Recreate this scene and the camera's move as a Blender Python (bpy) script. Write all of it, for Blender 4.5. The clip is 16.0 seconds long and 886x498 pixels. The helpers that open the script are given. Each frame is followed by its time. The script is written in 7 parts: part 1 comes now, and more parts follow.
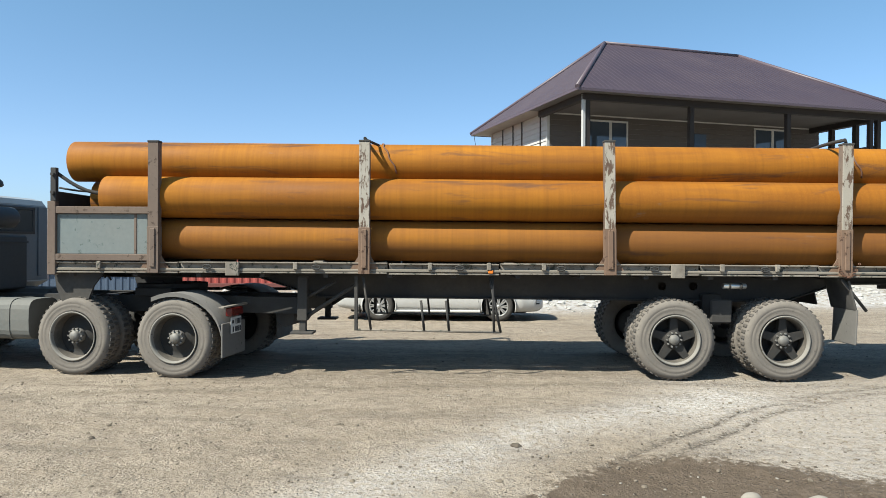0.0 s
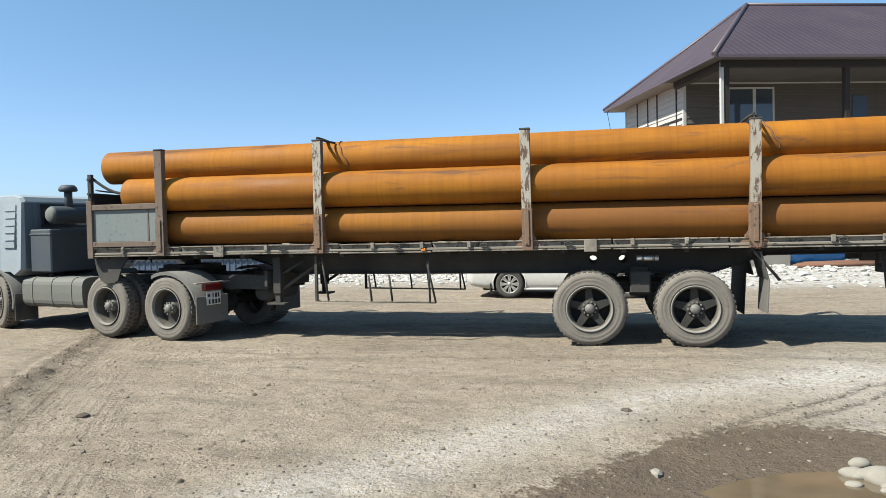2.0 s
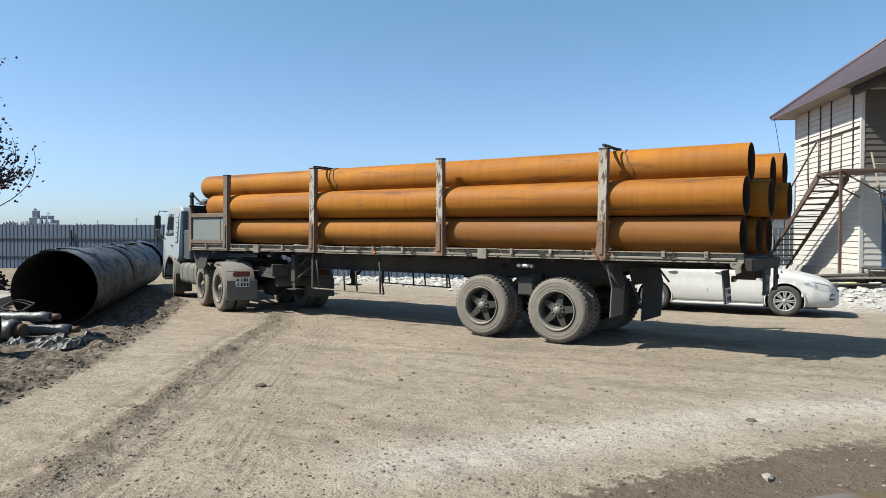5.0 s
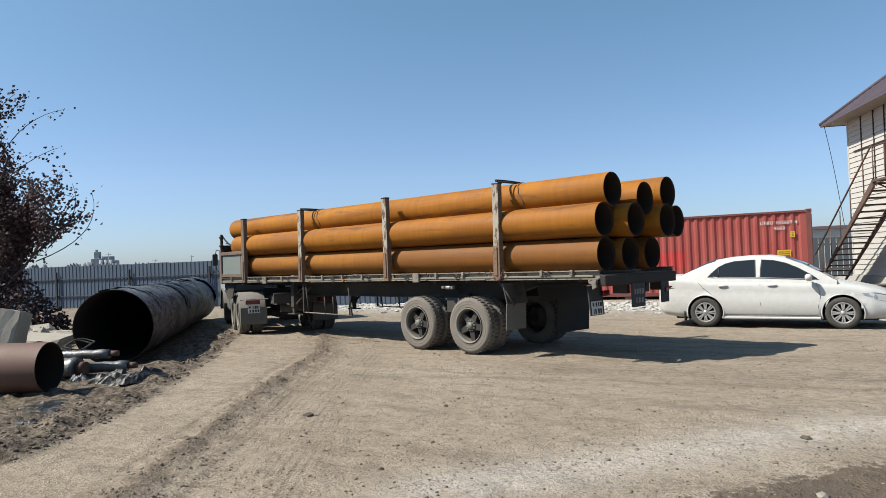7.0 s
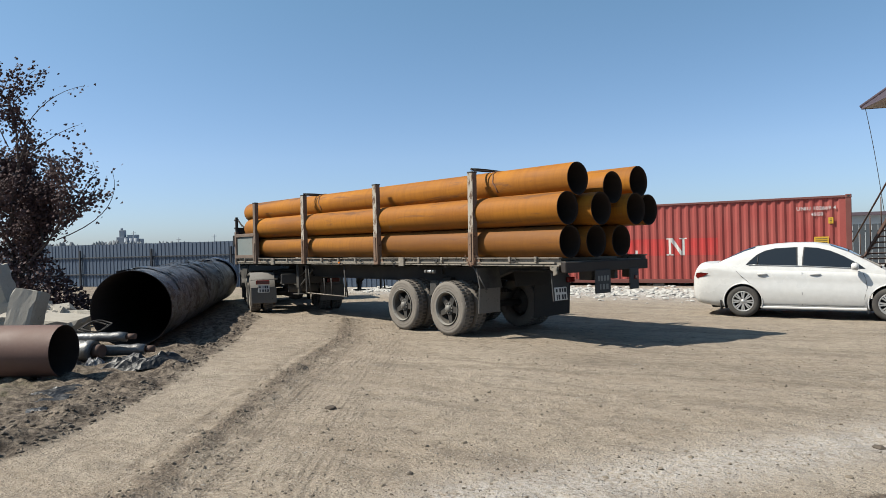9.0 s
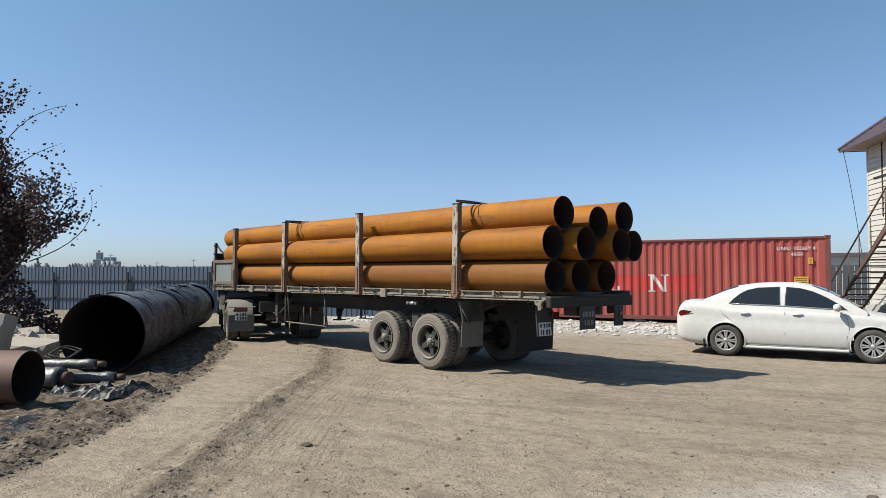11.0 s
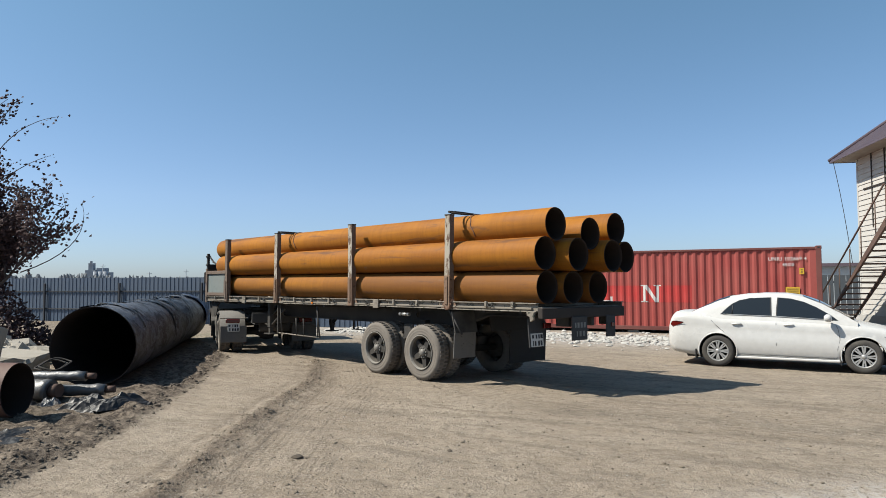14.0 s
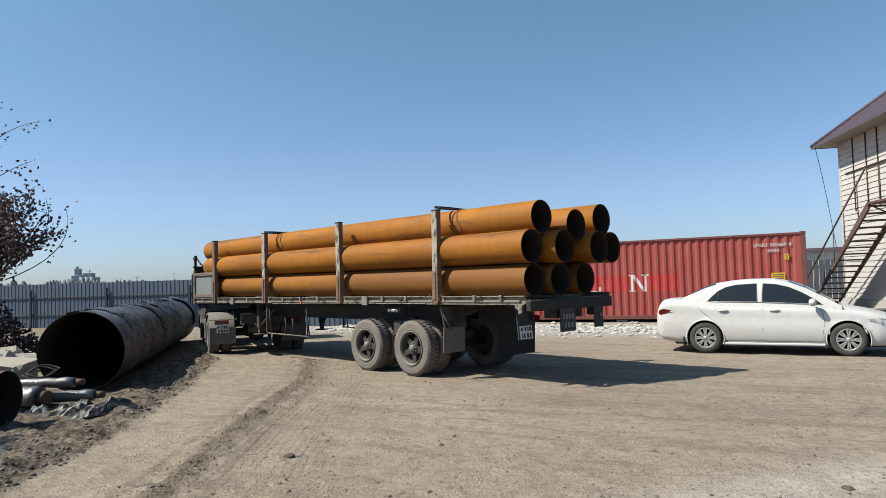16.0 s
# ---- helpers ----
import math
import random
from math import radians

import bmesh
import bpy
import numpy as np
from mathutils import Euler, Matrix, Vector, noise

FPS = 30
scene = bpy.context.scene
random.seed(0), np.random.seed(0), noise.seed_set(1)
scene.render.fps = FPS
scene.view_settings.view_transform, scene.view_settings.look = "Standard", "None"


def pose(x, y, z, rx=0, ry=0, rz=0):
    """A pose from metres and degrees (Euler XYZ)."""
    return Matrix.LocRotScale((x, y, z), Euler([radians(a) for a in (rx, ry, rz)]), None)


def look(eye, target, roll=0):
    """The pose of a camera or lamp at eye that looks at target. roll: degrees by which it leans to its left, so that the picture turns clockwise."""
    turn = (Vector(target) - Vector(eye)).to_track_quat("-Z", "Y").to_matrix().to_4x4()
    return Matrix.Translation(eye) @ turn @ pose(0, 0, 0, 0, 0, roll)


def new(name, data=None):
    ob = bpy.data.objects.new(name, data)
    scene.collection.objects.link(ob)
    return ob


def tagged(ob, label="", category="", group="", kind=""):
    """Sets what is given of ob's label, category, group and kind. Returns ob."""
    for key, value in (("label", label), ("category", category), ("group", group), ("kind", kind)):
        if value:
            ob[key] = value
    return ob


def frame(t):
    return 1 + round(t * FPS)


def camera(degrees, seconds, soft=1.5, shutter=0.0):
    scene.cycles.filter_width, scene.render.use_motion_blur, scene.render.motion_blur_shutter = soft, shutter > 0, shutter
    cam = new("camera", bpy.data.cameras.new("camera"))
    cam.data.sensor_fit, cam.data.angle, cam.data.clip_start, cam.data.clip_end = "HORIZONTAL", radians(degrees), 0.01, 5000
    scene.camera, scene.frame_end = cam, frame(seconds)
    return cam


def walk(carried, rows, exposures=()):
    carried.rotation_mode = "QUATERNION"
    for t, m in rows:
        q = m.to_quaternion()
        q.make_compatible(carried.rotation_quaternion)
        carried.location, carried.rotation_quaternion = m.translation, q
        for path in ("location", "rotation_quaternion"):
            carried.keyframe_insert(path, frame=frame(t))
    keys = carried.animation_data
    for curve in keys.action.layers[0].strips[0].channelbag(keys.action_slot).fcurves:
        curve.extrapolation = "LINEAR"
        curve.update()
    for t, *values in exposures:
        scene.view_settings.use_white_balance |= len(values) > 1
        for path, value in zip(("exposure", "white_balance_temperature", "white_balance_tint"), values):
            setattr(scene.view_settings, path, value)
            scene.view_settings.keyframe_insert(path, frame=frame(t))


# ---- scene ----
cam = camera(65.9, 16.0, soft=0.5)
EXPOSURE = 0.59
PATH = [
    (0, (0.036, 0.015, 1.563), (0.0172, 2.0146, 1.5364), 0.21),
    (0.5, (0.142, -0.010, 1.571), (-0.0493, 1.9801, 1.5262), -0.25),
    (1, (0.172, -0.105, 1.540), (-0.1914, 1.8616, 1.4985), -1.21),
    (1.5, (0.251, -0.301, 1.528), (-0.1267, 1.6616, 1.4562), -1.80),
    (2, (0.299, -0.427, 1.536), (-0.1232, 1.5268, 1.4601), -1.48),
    (2.5, (0.439, -0.592, 1.551), (-0.0497, 1.3456, 1.4685), -0.03),
    (3, (0.488, -0.703, 1.538), (-0.0826, 1.2112, 1.4413), -0.79),
    (3.5, (0.507, -0.807, 1.533), (-0.1631, 1.0742, 1.4290), -2.36),
    (4, (0.539, -0.884, 1.523), (-0.2238, 0.9616, 1.4199), -0.52),
    (6.5, (0.716, -0.932, 1.529), (-0.2157, 0.8370, 1.5606), -1.66),
    (7, (0.729, -0.937, 1.529), (-0.2349, 0.8152, 1.5570), -2.32),
    (7.5, (0.715, -0.920, 1.521), (-0.3077, 0.7982, 1.5399), -2.59),
    (8, (0.595, -0.855, 1.515), (-0.4394, 0.8562, 1.5225), -2.69),
    (8.5, (0.459, -0.728, 1.564), (-0.5704, 0.9872, 1.5483), -4.39),
    (9, (0.391, -0.566, 1.559), (-0.6261, 1.1553, 1.5367), -1.66),
    (11.5, (0.268, -0.440, 1.584), (-0.6981, 1.3096, 1.6559), -0.27),
    (12, (0.285, -0.456, 1.583), (-0.6812, 1.2942, 1.6465), -0.12),
    (12.5, (0.275, -0.455, 1.580), (-0.6681, 1.3077, 1.6287), 0.17),
    (13, (0.298, -0.429, 1.586), (-0.6377, 1.3382, 1.6451), -0.27),
    (13.5, (0.301, -0.431, 1.583), (-0.6386, 1.3326, 1.6647), -0.11),
    (14, (0.303, -0.443, 1.590), (-0.6483, 1.3130, 1.6860), -0.33),
    (14.5, (0.307, -0.464, 1.585), (-0.6342, 1.2974, 1.6948), -0.53),
    (15, (0.329, -0.464, 1.584), (-0.6006, 1.3040, 1.6843), -1.22),
    (15.5, (0.338, -0.464, 1.584), (-0.5911, 1.3051, 1.6714), -1.65),
    (16, (0.336, -0.451, 1.586), (-0.5867, 1.3211, 1.6681), -1.95),
]
walk(cam, [(t, look(eye, target, roll)) for t, eye, target, roll in PATH], [(0.0, EXPOSURE + 0.36, 6420, 4), (4.2, EXPOSURE + 0.36, 6420, 4), (6.4, EXPOSURE + 0.10, 6600, 8), (16.0, EXPOSURE + 0.03, 6570, 8)])

# ---- light ----
SUN_WAY = Vector((0.70, 0.51, -1.0)).normalized()
sun = new("sun", bpy.data.lights.new("sun", "SUN"))
sun.data.energy, sun.data.angle, sun.data.color = 5.0, radians(0.55), (1.0, 0.94, 0.85)
sun.matrix_world = look(-60 * SUN_WAY, (0, 0, 0))
world = bpy.data.worlds.new("sky")
scene.world = world
world.use_nodes = True
wn = world.node_tree.nodes
sky = wn.new("ShaderNodeTexSky")
sky.sky_type, sky.sun_disc = "NISHITA", False
sky.sun_elevation = math.asin(-SUN_WAY.z)
sky.sun_rotation = math.atan2(-SUN_WAY.x, -SUN_WAY.y) % (2 * math.pi)
sky.altitude, sky.air_density, sky.dust_density, sky.ozone_density = 200, 0.72, 0.7, 3.0
wn["Background"].inputs["Strength"].default_value = 0.1065
tint = wn.new("ShaderNodeMix")
tint.data_type, tint.blend_type = "RGBA", "MULTIPLY"
tint.inputs[0].default_value = 1.0
where = wn.new("ShaderNodeSeparateXYZ")
world.node_tree.links.new(wn.new("ShaderNodeTexCoord").outputs["Generated"], where.inputs[0])
haze = wn.new("ShaderNodeValToRGB")
for place, hue in ((0.0, (0.63, 0.67, 0.78, 1.0)), (0.40, (0.94, 1.11, 0.99, 1.0))):
    stop = haze.color_ramp.elements[0 if place == 0.0 else 1]
    stop.position, stop.color = place, hue
haze.color_ramp.elements.new(0.12).color = (0.88, 0.885, 0.905, 1.0)
world.node_tree.links.new(where.outputs["Z"], haze.inputs[0])
world.node_tree.links.new(haze.outputs[0], tint.inputs[7])
world.node_tree.links.new(sky.outputs[0], tint.inputs[6])
world.node_tree.links.new(tint.outputs[2], wn["Background"].inputs["Color"])

# ---- materials ----
def srgb(r, g, b):
    f = lambda v: ((v / 255 + 0.055) / 1.055) ** 2.4 if v > 10 else v / 255 / 12.92
    return f(r), f(g), f(b)


class Nodes:
    """A short hand for node graphs."""
    def __init__(self, name):
        self.m = bpy.data.materials.new(name)
        self.m.use_nodes = True
        self.t = self.m.node_tree
        self.bsdf = self.t.nodes["Principled BSDF"]
        self.co = self.t.nodes.new("ShaderNodeTexCoord").outputs["Object"]

    def link(self, a, b):
        self.t.links.new(a, b)

    def mapped(self, scale, rot=(0, 0, 0), co=None):
        n = self.t.nodes.new("ShaderNodeMapping")
        n.inputs["Scale"].default_value, n.inputs["Rotation"].default_value = scale, rot
        self.link(co or self.co, n.inputs["Vector"])
        return n.outputs[0]

    def noise(self, scale, detail=4.0, rough=0.55, co=None, distort=0.0):
        n = self.t.nodes.new("ShaderNodeTexNoise")
        n.inputs["Scale"].default_value, n.inputs["Detail"].default_value = scale, detail
        n.inputs["Roughness"].default_value, n.inputs["Distortion"].default_value = rough, distort
        self.link(co or self.co, n.inputs["Vector"])
        return n.outputs["Fac"]

    def voronoi(self, scale, co=None, out="Distance"):
        n = self.t.nodes.new("ShaderNodeTexVoronoi")
        n.inputs["Scale"].default_value = scale
        self.link(co or self.co, n.inputs["Vector"])
        return n.outputs[out]

    def ramp(self, fac, lo, hi, a=0.0, b=1.0):
        n = self.t.nodes.new("ShaderNodeMapRange")
        for key, v in (("From Min", lo), ("From Max", hi), ("To Min", a), ("To Max", b)):
            n.inputs[key].default_value = v
        self.link(fac, n.inputs["Value"])
        return n.outputs[0]

    def math(self, op, a, b):
        n = self.t.nodes.new("ShaderNodeMath")
        n.operation = op
        for k, v in enumerate((a, b)):
            if isinstance(v, (int, float)):
                n.inputs[k].default_value = v
            else:
                self.link(v, n.inputs[k])
        return n.outputs[0]

    def mix(self, fac, a, b, how="MIX"):
        n = self.t.nodes.new("ShaderNodeMix")
        n.data_type, n.blend_type = "RGBA", how
        for k, v in ((0, fac), (6, a), (7, b)):
            if isinstance(v, (int, float)):
                n.inputs[k].default_value = v
            elif isinstance(v, tuple):
                n.inputs[k].default_value = (*v, 1)
            else:
                self.link(v, n.inputs[k])
        return n.outputs[2]

    def attr(self, name):
        n = self.t.nodes.new("ShaderNodeAttribute")
        n.attribute_name = name
        return n.outputs["Fac"]

    def random(self):
        return self.t.nodes.new("ShaderNodeObjectInfo").outputs["Random"]

    def bump(self, height, strength, distance):
        n = self.t.nodes.new("ShaderNodeBump")
        n.inputs["Strength"].default_value, n.inputs["Distance"].default_value = strength, distance
        self.link(height, n.inputs["Height"])
        self.link(n.outputs[0], self.bsdf.inputs["Normal"])

    def done(self, color, rough=0.7, metal=0.0, spec=0.5):
        b = self.bsdf.inputs
        for key, v in (("Base Color", color), ("Roughness", rough), ("Metallic", metal), ("Specular IOR Level", spec)):
            if isinstance(v, tuple):
                b[key].default_value = (*v, 1)
            elif isinstance(v, (int, float)):
                b[key].default_value = v
            else:
                self.link(v, b[key])
        return self.m


def worn(name, base, dirt, wear=None, rough=0.6, metal=0.0, big=1.5, fine=25.0, dirty=0.5, worn_at=0.62, bump=0.15, depth=0.004, stretch=(1, 1, 1)):
    """Paint or metal with dirt in broad clouds, fine grain, and patches worn through to another colour."""
    n = Nodes(name)
    cloud, grain = n.noise(big, 5), n.noise(fine, 4, 0.65)
    c = n.mix(n.ramp(cloud, 0.35, 0.72, 0.0, dirty), base, dirt)
    c = n.mix(n.ramp(grain, 0.3, 0.75, 0.0, 0.3), c, tuple(v * 0.6 for v in base))
    if wear:
        patch = n.noise(fine * 0.45, 7, 0.72, n.mapped(stretch), 0.4)
        c = n.mix(n.ramp(patch, worn_at, worn_at + 0.05), c, wear)
    n.bump(grain, bump, depth)
    return n.done(c, n.ramp(cloud, 0.3, 0.7, rough, min(1.0, rough + 0.15)), metal)


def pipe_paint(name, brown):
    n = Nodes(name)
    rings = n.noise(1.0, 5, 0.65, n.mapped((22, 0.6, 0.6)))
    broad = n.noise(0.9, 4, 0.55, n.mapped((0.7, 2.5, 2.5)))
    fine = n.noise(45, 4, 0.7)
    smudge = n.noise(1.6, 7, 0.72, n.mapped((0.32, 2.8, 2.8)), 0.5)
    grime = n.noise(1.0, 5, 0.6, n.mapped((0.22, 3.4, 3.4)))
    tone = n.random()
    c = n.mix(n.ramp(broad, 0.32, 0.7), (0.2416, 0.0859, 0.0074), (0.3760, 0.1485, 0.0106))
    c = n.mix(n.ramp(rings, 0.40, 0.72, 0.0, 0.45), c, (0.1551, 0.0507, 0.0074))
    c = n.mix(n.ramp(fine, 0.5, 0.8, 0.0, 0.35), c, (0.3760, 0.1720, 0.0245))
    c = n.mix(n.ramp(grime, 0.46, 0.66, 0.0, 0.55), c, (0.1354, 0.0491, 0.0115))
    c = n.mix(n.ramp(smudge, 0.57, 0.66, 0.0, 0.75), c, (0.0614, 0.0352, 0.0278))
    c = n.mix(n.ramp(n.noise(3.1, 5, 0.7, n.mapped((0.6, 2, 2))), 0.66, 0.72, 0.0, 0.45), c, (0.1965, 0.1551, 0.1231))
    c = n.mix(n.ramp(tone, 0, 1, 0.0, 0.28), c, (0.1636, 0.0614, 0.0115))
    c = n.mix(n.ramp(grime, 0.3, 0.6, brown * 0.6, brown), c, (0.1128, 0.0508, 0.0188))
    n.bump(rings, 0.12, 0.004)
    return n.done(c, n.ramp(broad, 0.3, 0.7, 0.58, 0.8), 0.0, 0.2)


def ground_dirt():
    n = Nodes("dusty_ground")
    big, mid, fine, grit = n.noise(0.35, 4), n.noise(2.6, 6, 0.6), n.noise(22, 5, 0.7), n.noise(130, 3, 0.7)
    lanes = n.noise(1.0, 4, 0.6, n.mapped((0.35, 2.6, 1), (0, 0, radians(38))))
    cell = n.voronoi(48)
    c = n.mix(n.ramp(big, 0.35, 0.68), (0.2315, 0.1874, 0.1395), (0.2929, 0.2451, 0.1880))
    c = n.mix(n.ramp(mid, 0.38, 0.70, 0.0, 0.6), c, (0.3184, 0.2688, 0.2110))
    c = n.mix(n.ramp(lanes, 0.45, 0.66, 0.0, 0.6), c, (0.2008, 0.1558, 0.1122))
    warp = n.ramp(n.noise(1.6, 5, 0.6), 0.0, 1.0, -0.30, 0.30)
    stripes = 0.0
    for name, pitch, reach in (("rut_far", 0.085, 0.8), ("wheel_far", 0.125, 0.95)):
        d = n.math("ADD", n.attr(name), n.math("MULTIPLY", warp, 0.07))
        wave = n.math("SINE", n.math("MULTIPLY", d, 6.283 / pitch), 0.0)
        near = n.ramp(n.math("ABSOLUTE", n.attr(name), 0.0), reach * 0.55, reach, 1.0, 0.0)
        lane = n.math("MULTIPLY", n.math("MULTIPLY", n.ramp(wave, -0.2, 0.9), near), n.ramp(n.noise(2.3, 5, 0.65), 0.42, 0.62))
        stripes = n.math("ADD", lane, stripes)
    drift = n.noise(1.0, 7, 0.74, n.mapped((0.55, 2.2, 1), (0, 0, radians(-28))), 0.6)
    c = n.mix(n.ramp(drift, 0.53, 0.60, 0.0, 0.7), c, n.mix(n.ramp(fine, 0.38, 0.6), (0.1070, 0.0840, 0.0644), (0.1869, 0.1506, 0.1156)))
    mottle = n.noise(8.5, 9, 0.82, None, 0.5)
    c = n.mix(n.ramp(mottle, 0.51, 0.58, 0.0, 0.7), c, (0.1386, 0.1094, 0.0848))
    c = n.mix(n.ramp(mottle, 0.46, 0.38, 0.0, 0.4), c, (0.3456, 0.2942, 0.2429))
    run, off = n.attr("rut_run"), n.attr("rut_far")
    chevron = n.math("SINE", n.math("ADD", n.math("MULTIPLY", run, 68.0), n.math("MULTIPLY", n.math("ABSOLUTE", n.math("SINE", n.math("MULTIPLY", off, 10.5), 0.0), 0.0), 3.0)), 0.0)
    lane = n.math("MULTIPLY", n.ramp(n.math("SINE", n.math("MULTIPLY", off, 10.5), 0.0), -0.1, 0.3), n.ramp(n.math("ABSOLUTE", off, 0.0), 0.55, 0.85, 1.0, 0.0))
    prints = n.math("MULTIPLY", n.math("MULTIPLY", n.ramp(chevron, 0.0, 0.5), lane), n.ramp(n.noise(1.3, 4, 0.6), 0.44, 0.58))
    c = n.mix(n.math("MULTIPLY", prints, 0.40), c, (0.1272, 0.0981, 0.0715))
    c = n.mix(n.math("MULTIPLY", stripes, 0.65), c, (0.1281, 0.1007, 0.0751))
    churn = n.ramp(n.math("ADD", n.attr("rut"), n.ramp(n.noise(6.5, 8, 0.78, None, 0.6), 0.30, 0.70, -0.75, 0.45)), 0.12, 0.75)
    c = n.mix(n.math("MULTIPLY", churn, 0.85), c, n.mix(n.ramp(fine, 0.35, 0.65), (0.0833, 0.0613, 0.0450), (0.1658, 0.1269, 0.0936)))
    c = n.mix(n.ramp(fine, 0.52, 0.64, 0.0, 0.5), c, (0.1509, 0.1226, 0.0945))
    c = n.mix(n.ramp(grit, 0.55, 0.62, 0.0, 0.9), c, (0.0948, 0.0788, 0.0627))
    c = n.mix(n.ramp(n.noise(75, 3, 0.7), 0.56, 0.63, 0.0, 0.7), c, (0.3675, 0.3309, 0.2772))
    c = n.mix(n.ramp(cell, 0.20, 0.05, 0.0, 0.20), c, (0.2334, 0.2162, 0.1872))
    pale = n.math("MULTIPLY", n.attr("pale"), n.ramp(fine, 0.35, 0.6))
    c = n.mix(n.math("MULTIPLY", pale, 0.65), c, (0.4284, 0.4069, 0.3815))
    rubble = n.math("MULTIPLY", n.attr("rubble"), n.ramp(n.noise(6, 5, 0.7), 0.38, 0.52))
    c = n.mix(n.math("MULTIPLY", rubble, 0.85), c, (0.4080, 0.3966, 0.3870))
    soil = n.mix(n.ramp(n.noise(9, 7, 0.75), 0.42, 0.60), (0.0482, 0.0368, 0.0282), (0.1886, 0.1532, 0.1192))
    c = n.mix(n.ramp(n.math("ADD", n.attr("mud"), n.ramp(mid, 0.3, 0.7, -0.25, 0.25)), 0.25, 0.75), c, soil)
    c = n.mix(n.math("MULTIPLY", n.attr("track"), n.ramp(n.noise(26, 4, 0.7), 0.42, 0.56, 0.1, 0.95)), c, (0.0561, 0.0446, 0.0353))
    damp = n.ramp(n.math("ADD", n.attr("wet"), n.ramp(n.noise(14, 5, 0.7), 0.3, 0.7, -0.3, 0.3)), 0.42, 0.55)
    c = n.mix(damp, c, n.mix(n.ramp(fine, 0.4, 0.7), (0.0886, 0.0665, 0.0468), (0.1316, 0.1007, 0.0751)))
    green = n.math("MULTIPLY", n.attr("grass"), n.ramp(n.noise(7, 5, 0.7), 0.45, 0.6))
    c = n.mix(n.math("MULTIPLY", green, 0.7), c, (0.0728, 0.0832, 0.0282))
    high = n.math("ADD", n.math("MULTIPLY", fine, 0.40), n.math("MULTIPLY", grit, 0.14))
    high = n.math("ADD", high, n.math("MULTIPLY", stripes, -0.10))
    high = n.math("ADD", high, n.math("MULTIPLY", n.math("ADD", n.attr("rut"), n.attr("mud")), n.math("MULTIPLY", n.noise(13, 6, 0.72), 0.9)))
    high = n.math("ADD", high, n.ramp(n.voronoi(19, n.mapped((1, 1, 1), co=None)), 0.10, 0.22, 0.22, 0.0))
    high = n.math("ADD", high, n.math("MULTIPLY", n.noise(5, 6, 0.62), 1.0))
    pits = n.ramp(n.voronoi(34, n.mapped((1, 1, 1))), 0.0, 0.55, 0.22, 0.0)
    high = n.math("ADD", high, n.math("MULTIPLY", pits, n.ramp(mid, 0.40, 0.62)))
    high = n.math("ADD", high, n.math("MULTIPLY", prints, -0.16))
    n.bump(high, 1.0, 0.042)
    return n.done(c, n.ramp(damp, 0, 1, 0.95, 0.6), 0.0, 0.25)


def simple(name, color, rough=0.5, metal=0.0, spec=0.5, glow=None):
    n = Nodes(name)
    grain = n.noise(30, 3)
    c = n.mix(n.ramp(grain, 0.3, 0.7, 0.0, 0.25), color, tuple(v * 0.7 for v in color))
    return n.done(c, rough, metal, spec)


def glass(name, color=(0.0174, 0.0218, 0.0261), rough=0.03):
    n = Nodes(name)
    return n.done(color, rough, 0.0, 0.8)


DUST = (0.296, 0.261, 0.217)
M_PIPE = pipe_paint("orange_rust", 0.0)
# lower-row copy, browned further to carry the shade of the pipes stacked above
M_PIPE_BROWN_SHADED = pipe_paint("browner_shaded_rust", 0.55)
# near-black brown: the shade inside a bore is put into its colour
M_PIPE_IN_SHADED = worn("shaded_pipe_inside", (0.0191, 0.0113, 0.00783), (0.0391, 0.02, 0.0104), rough=0.95)
M_GROUND = ground_dirt()
M_STAKE = worn("flaking_white_paint", (0.3476, 0.3179, 0.2661), (0.2218, 0.1776, 0.1334), (0.0884, 0.0518, 0.0332), 0.75, fine=42, worn_at=0.50, stretch=(1, 1, 0.3))
M_STAKE_FOOT = worn("rusty_channel", (0.1485, 0.0900, 0.0588), (0.2115, 0.1485, 0.1017), (0.0548, 0.0274, 0.0157), 0.8, worn_at=0.56)
M_STAKE_DARK = worn("brown_channel", (0.1179, 0.0823, 0.0626), (0.1953, 0.1530, 0.1179), (0.0470, 0.0274, 0.0172), 0.75, worn_at=0.58)
M_FRAME = worn("dusty_dark_steel", (0.0244, 0.0235, 0.0235), (0.0827, 0.074, 0.0626), None, 0.8, dirty=0.75)
M_RAIL = worn("dusty_rail", (0.145, 0.125, 0.102), (0.31, 0.275, 0.23), (0.0348, 0.0391, 0.0305), 0.85, big=4.0, worn_at=0.56, dirty=0.8)
M_PANEL = worn("grey_green_panel", (0.1452, 0.1725, 0.1698), (0.1874, 0.1874, 0.1725), (0.0766, 0.0994, 0.0915), 0.7, fine=20, worn_at=0.60)
M_TYRE = worn("dusty_tyre", (0.1377, 0.1216, 0.1045), (0.2232, 0.1947, 0.1634), (0.0808, 0.0703, 0.0608), 0.95, big=5, fine=60, worn_at=0.60)
M_TREAD = worn("tyre_tread", (0.052, 0.046, 0.041), (0.19, 0.165, 0.14), None, 0.95, big=9, fine=60, dirty=0.8)
M_RIM = worn("dusty_rim", (0.1800, 0.1683, 0.1485), (0.2583, 0.2349, 0.2034), (0.0470, 0.0430, 0.0391), 0.8, worn_at=0.60)
M_SPOKE = worn("dark_wheel_steel", (0.0191, 0.0176, 0.016), (0.070, 0.060, 0.048), None, 0.75, big=6)
M_BARREL = worn("dusty_rim_inside", (0.06, 0.052, 0.043), (0.15, 0.13, 0.105), None, 0.85, big=7, dirty=0.9)
